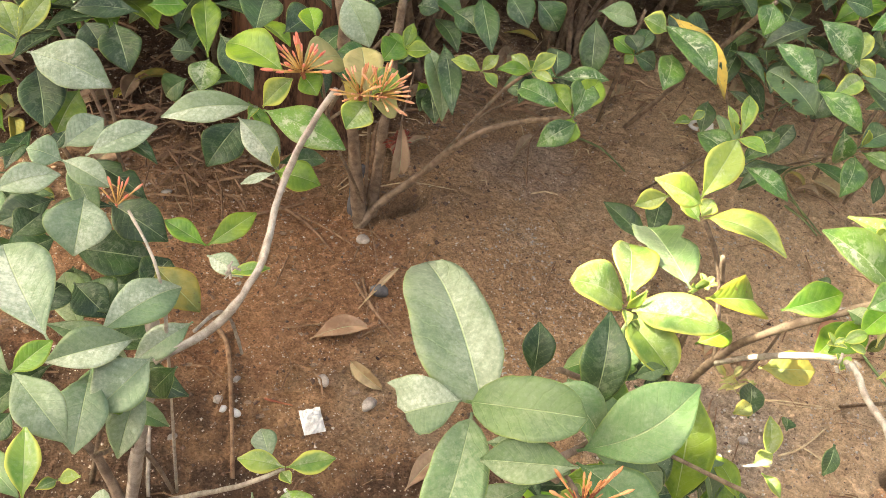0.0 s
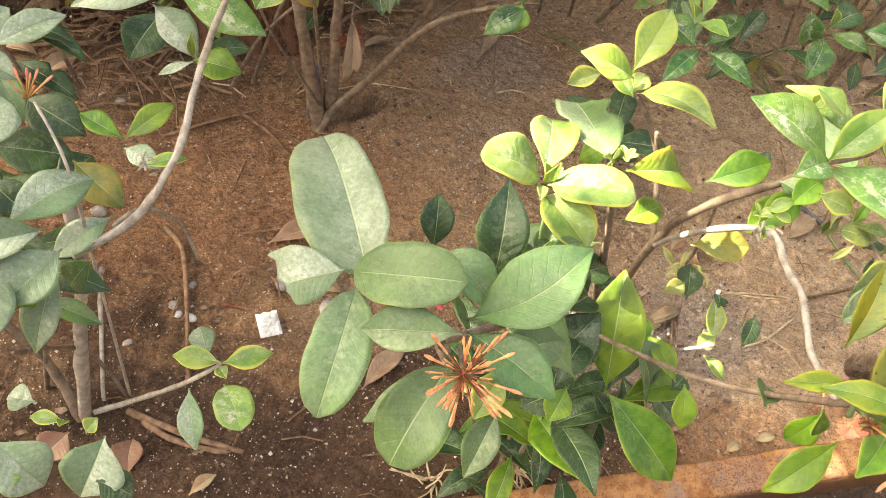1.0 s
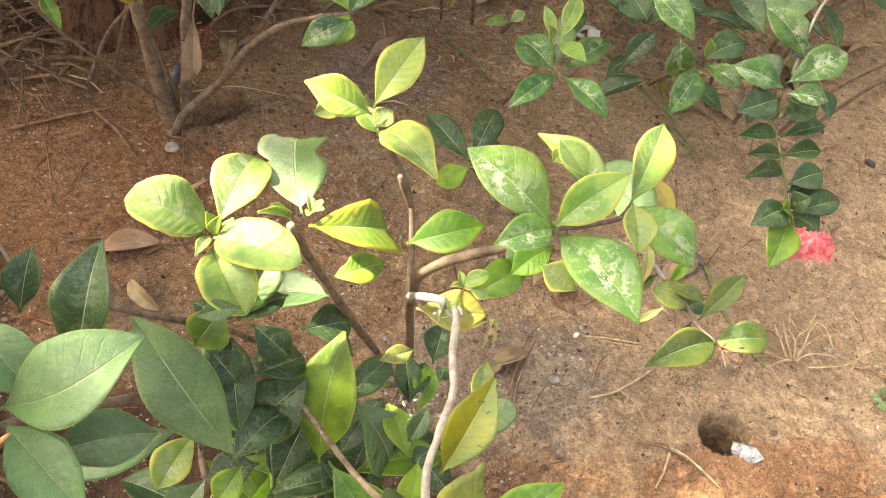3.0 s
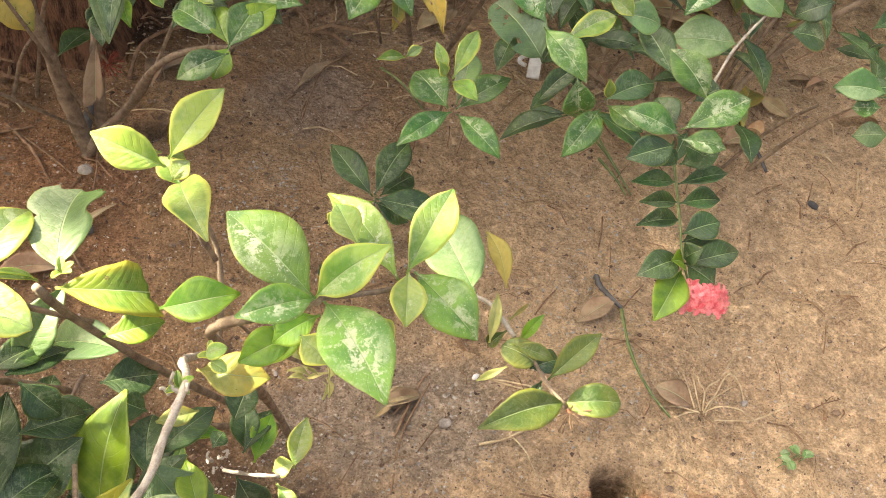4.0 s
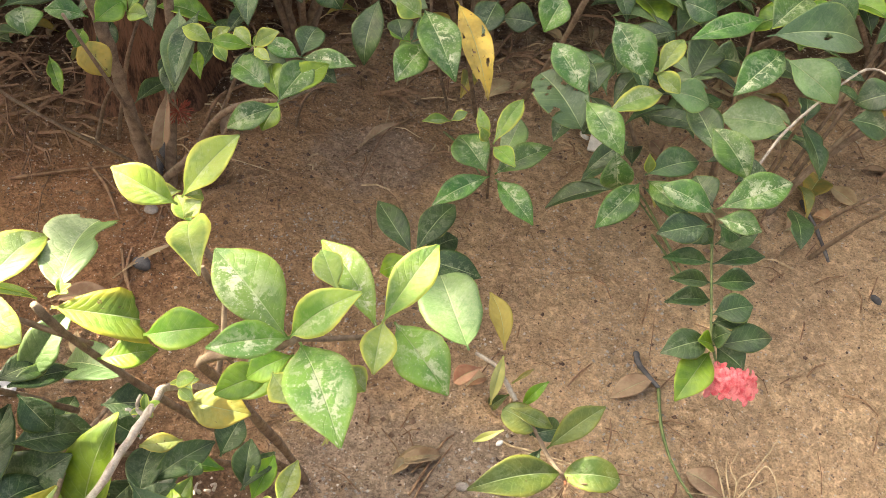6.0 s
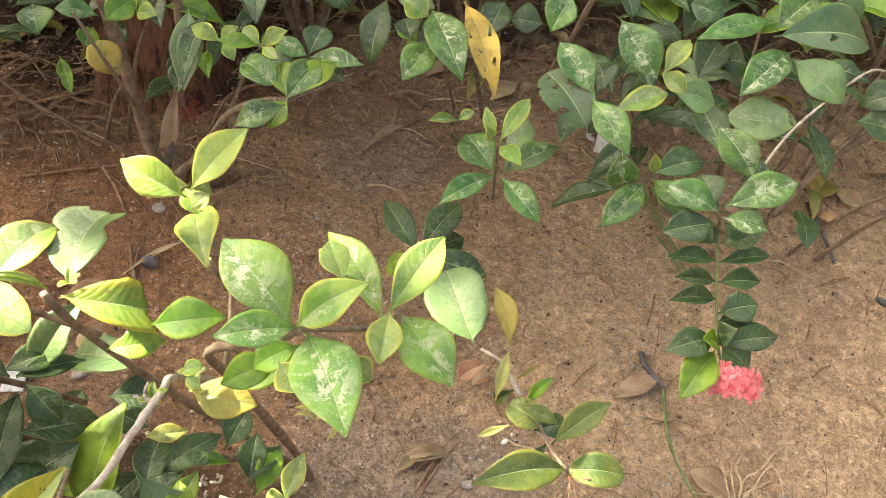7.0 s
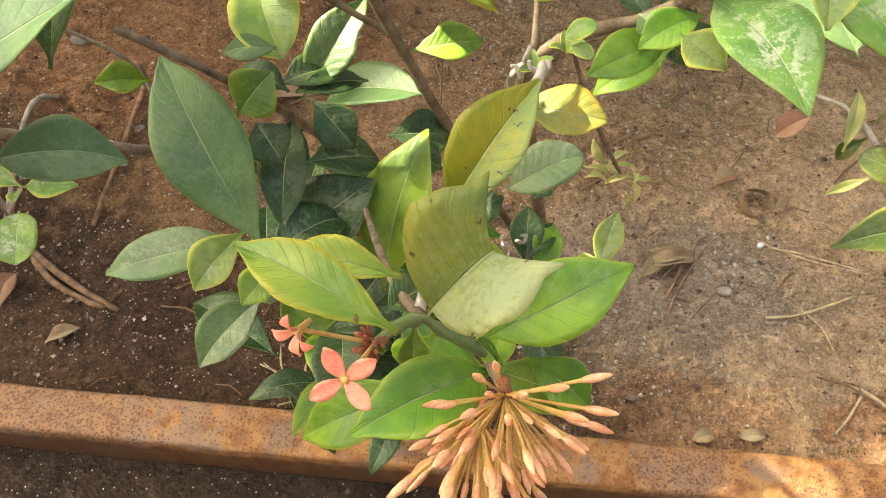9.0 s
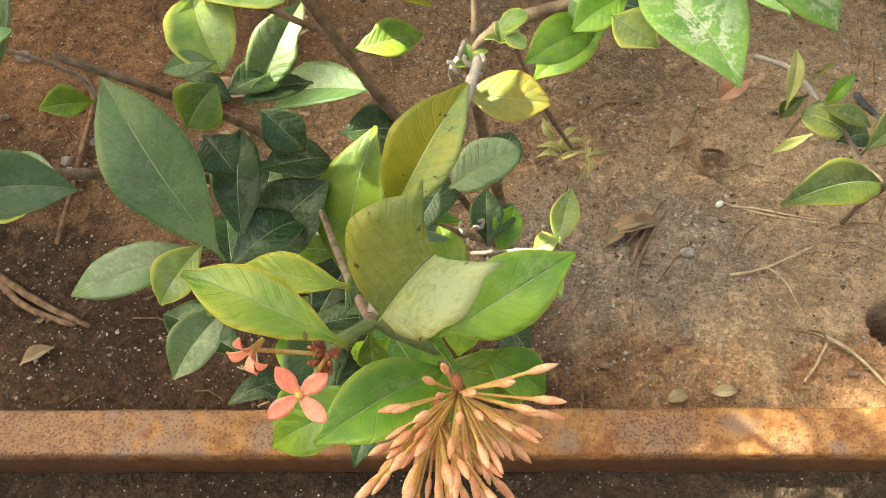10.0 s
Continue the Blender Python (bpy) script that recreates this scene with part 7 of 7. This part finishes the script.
for k, (x, y) in enumerate(spots):
    m = pose(x + rng.uniform(-0.05, 0.05), y + rng.uniform(-0.05, 0.05), 0, 0, 0, rng.uniform(0, 360))
    bush = HEDGE[k] if k < 3 else copy_thing(HEDGE[k % 3], m)
    if k < 3:
        bush.matrix_basis = m
    # enlarged so that these rows block more of the sky
    bush.scale = (1.2, 1.2, 1.3) if y < 1.5 else (1.4, 1.4, 1.6)
# a taller unseen row, added to keep sky light off the bed
for k in range(11):
    tall = copy_thing(HEDGE[(k + 1) % 3], pose(-1.1 + 0.36 * k, 1.98 + rng.uniform(-0.08, 0.08), 0, 0, 0, rng.uniform(0, 360)))
    tall.scale = (1.8, 1.8, 2.2)
    tagged(tall, "unseen tall ixora shrub added behind to block the sky")


# the tree behind the bed; its unseen canopy is shaped to shade the bed
def shade_tree():
    r = random.Random(77)
    tree = thing("shade_tree", "garden tree with fissured reddish-brown trunk behind the bed", "tree")
    centre = Vector((0.6, 0.75, 0.45)) + SUN_WAY * 3.1
    r2 = random.Random(5)
    root, fork = Vector((0.215, 1.205, -0.02)), Vector((0.02, 1.36, 2.1))
    sides, verts, faces = 56, [], []
    for i in range(71):
        u = (i / 70) ** 1.6
        mid = root.lerp(fork, u) + Vector((0.03, 0.02, 0)) * math.sin(3.1 * u)
        for j in range(sides):
            a = 2 * math.pi * j / sides
            furrow = noise.noise((math.cos(a) * 6.5, math.sin(a) * 6.5, mid.z * 2.2)) + 0.5 * noise.noise((math.cos(a) * 15, math.sin(a) * 15, mid.z * 6))
            flare = 0.03 * math.exp(-mid.z / 0.07) * (1 + 0.5 * math.sin(5 * a))
            radius = 0.088 - 0.02 * u + flare + 0.007 * furrow
            verts.append(mid + Vector((math.cos(a), math.sin(a), 0)) * radius)
    faces = [(i * sides + j, i * sides + (j + 1) % sides, (i + 1) * sides + (j + 1) % sides, (i + 1) * sides + j) for i in range(70) for j in range(sides)]
    part("trunk", mesh_of("trunk", verts, faces, OLD_BARK), tree, "fissured reddish-brown trunk")
    for k in range(7):
        a = k * 0.5
        end = centre + Vector((math.cos(a) * 1.2, math.sin(a) * 1.1, r2.uniform(-0.1, 0.3)))
        part("limb", tube([fork - Vector((0, 0, 0.12)), (fork + end) * 0.5 + Vector((0, 0, 0.25)), end], 0.035, 0.01, BARK["br"], 8, 0.1, 6, r2), tree)
    verts, faces = [], []
    # extra leaf clumps, added to keep the sun off chosen places
    thick = [(1.2, 1.1, 0.4, 0.2)] * 750 + [(0.5, 1.02, 0.3, 0.14)] * 420 + [(0.65, 0.25, 0.05, 0.05)] * 60 + [(0.76, 0.64, 0.13, 0.08)] * 70 + [(1.04, 0.61, 0.1, 0.06)] * 25
    for _ in range(CROWN_LEAVES + len(thick)):
        a, q = r.uniform(0, 6.283), math.sqrt(r.random())
        p = centre + Vector((math.cos(a) * q * 1.4, math.sin(a) * q * 1.3, r.uniform(-0.35, 0.35)))
        if _ >= CROWN_LEAVES:
            foot = thick[_ - CROWN_LEAVES]
            p = Vector((foot[0] + r.uniform(-1, 1) * foot[2], foot[1] + r.uniform(-1, 1) * foot[3], 0.1)) + SUN_WAY * r.uniform(3.2, 3.7)
        hit = p - SUN_WAY * ((p.z - 0.45) / SUN_WAY.z)
        # openings set where sun should reach chosen leaves and the rail
        gap = ((hit.x - 0.53) / 0.22) ** 2 + ((hit.y - 0.435) / 0.125) ** 2 + 0.6 * noise.noise((hit.x * 9, hit.y * 9, 5.0))
        clear = min(((hit.x - 0.42) / 0.085) ** 2 + ((hit.y - 0.43) / 0.065) ** 2, ((hit.x - 0.5) / 0.07) ** 2 + ((hit.y - 0.54) / 0.055) ** 2, ((hit.x - 0.79) / 0.14) ** 2 + ((hit.y - 0.42) / 0.07) ** 2, ((hit.x - 0.375) / 0.03) ** 2 + ((hit.y - 0.405) / 0.035) ** 2)
        if clear < 1.0 or (gap < 1.0 and r.random() < 0.5) or (hit.x > 0.7 and hit.y < 0.85 and r.random() < 0.2):
            continue
        way = Vector((r.uniform(-1, 1), r.uniform(-1, 1), r.uniform(-0.35, 0.35))).normalized()
        side = way.cross(Vector((r.uniform(-0.4, 0.4), r.uniform(-0.4, 0.4), 1))).normalized()
        long, wide = r.uniform(0.08, 0.14), r.uniform(0.022, 0.035)
        low = way.cross(side) * 0.012
        n = len(verts)
        verts += [p, p + way * long * 0.35 + side * wide + low, p + way * long * 0.7 + side * wide * 0.8 + low, p + way * long, p + way * long * 0.7 - side * wide * 0.8 + low, p + way * long * 0.35 - side * wide + low]
        faces += [(n, n + 1, n + 2, n + 3), (n, n + 3, n + 4, n + 5)]
    part("crown", mesh_of("crown", verts, faces, LEAVES["d"], [(0.5, 0.3)] * len(verts), False), tree)


CROWN_LEAVES = 7000
shade_tree()


# a seedling and more dry stalks near the open side of the bed
seedling = thing("seedling", "tiny grey-green weed seedling growing in soil", "plant")
for k in range(9):
    a = k * 2.4
    foot = on_soil((1.149 + rng.uniform(-0.022, 0.022), 0.507 + rng.uniform(-0.008, 0.008)), 0.0)
    part("stem", tube([foot, foot + Vector((0, 0, 0.006)), foot + Vector((0.003, 0, 0.011))], 0.0007, 0.0005, BARK["gr"], 6), seedling)
    leaf(seedling, foot + Vector((0.002, 0, 0.01)), foot + Vector((0.002 + 0.013 * math.cos(a), 0.013 * math.sin(a), 0.012)), 0.009, 0, "s", 0.1, 0.2, 1)
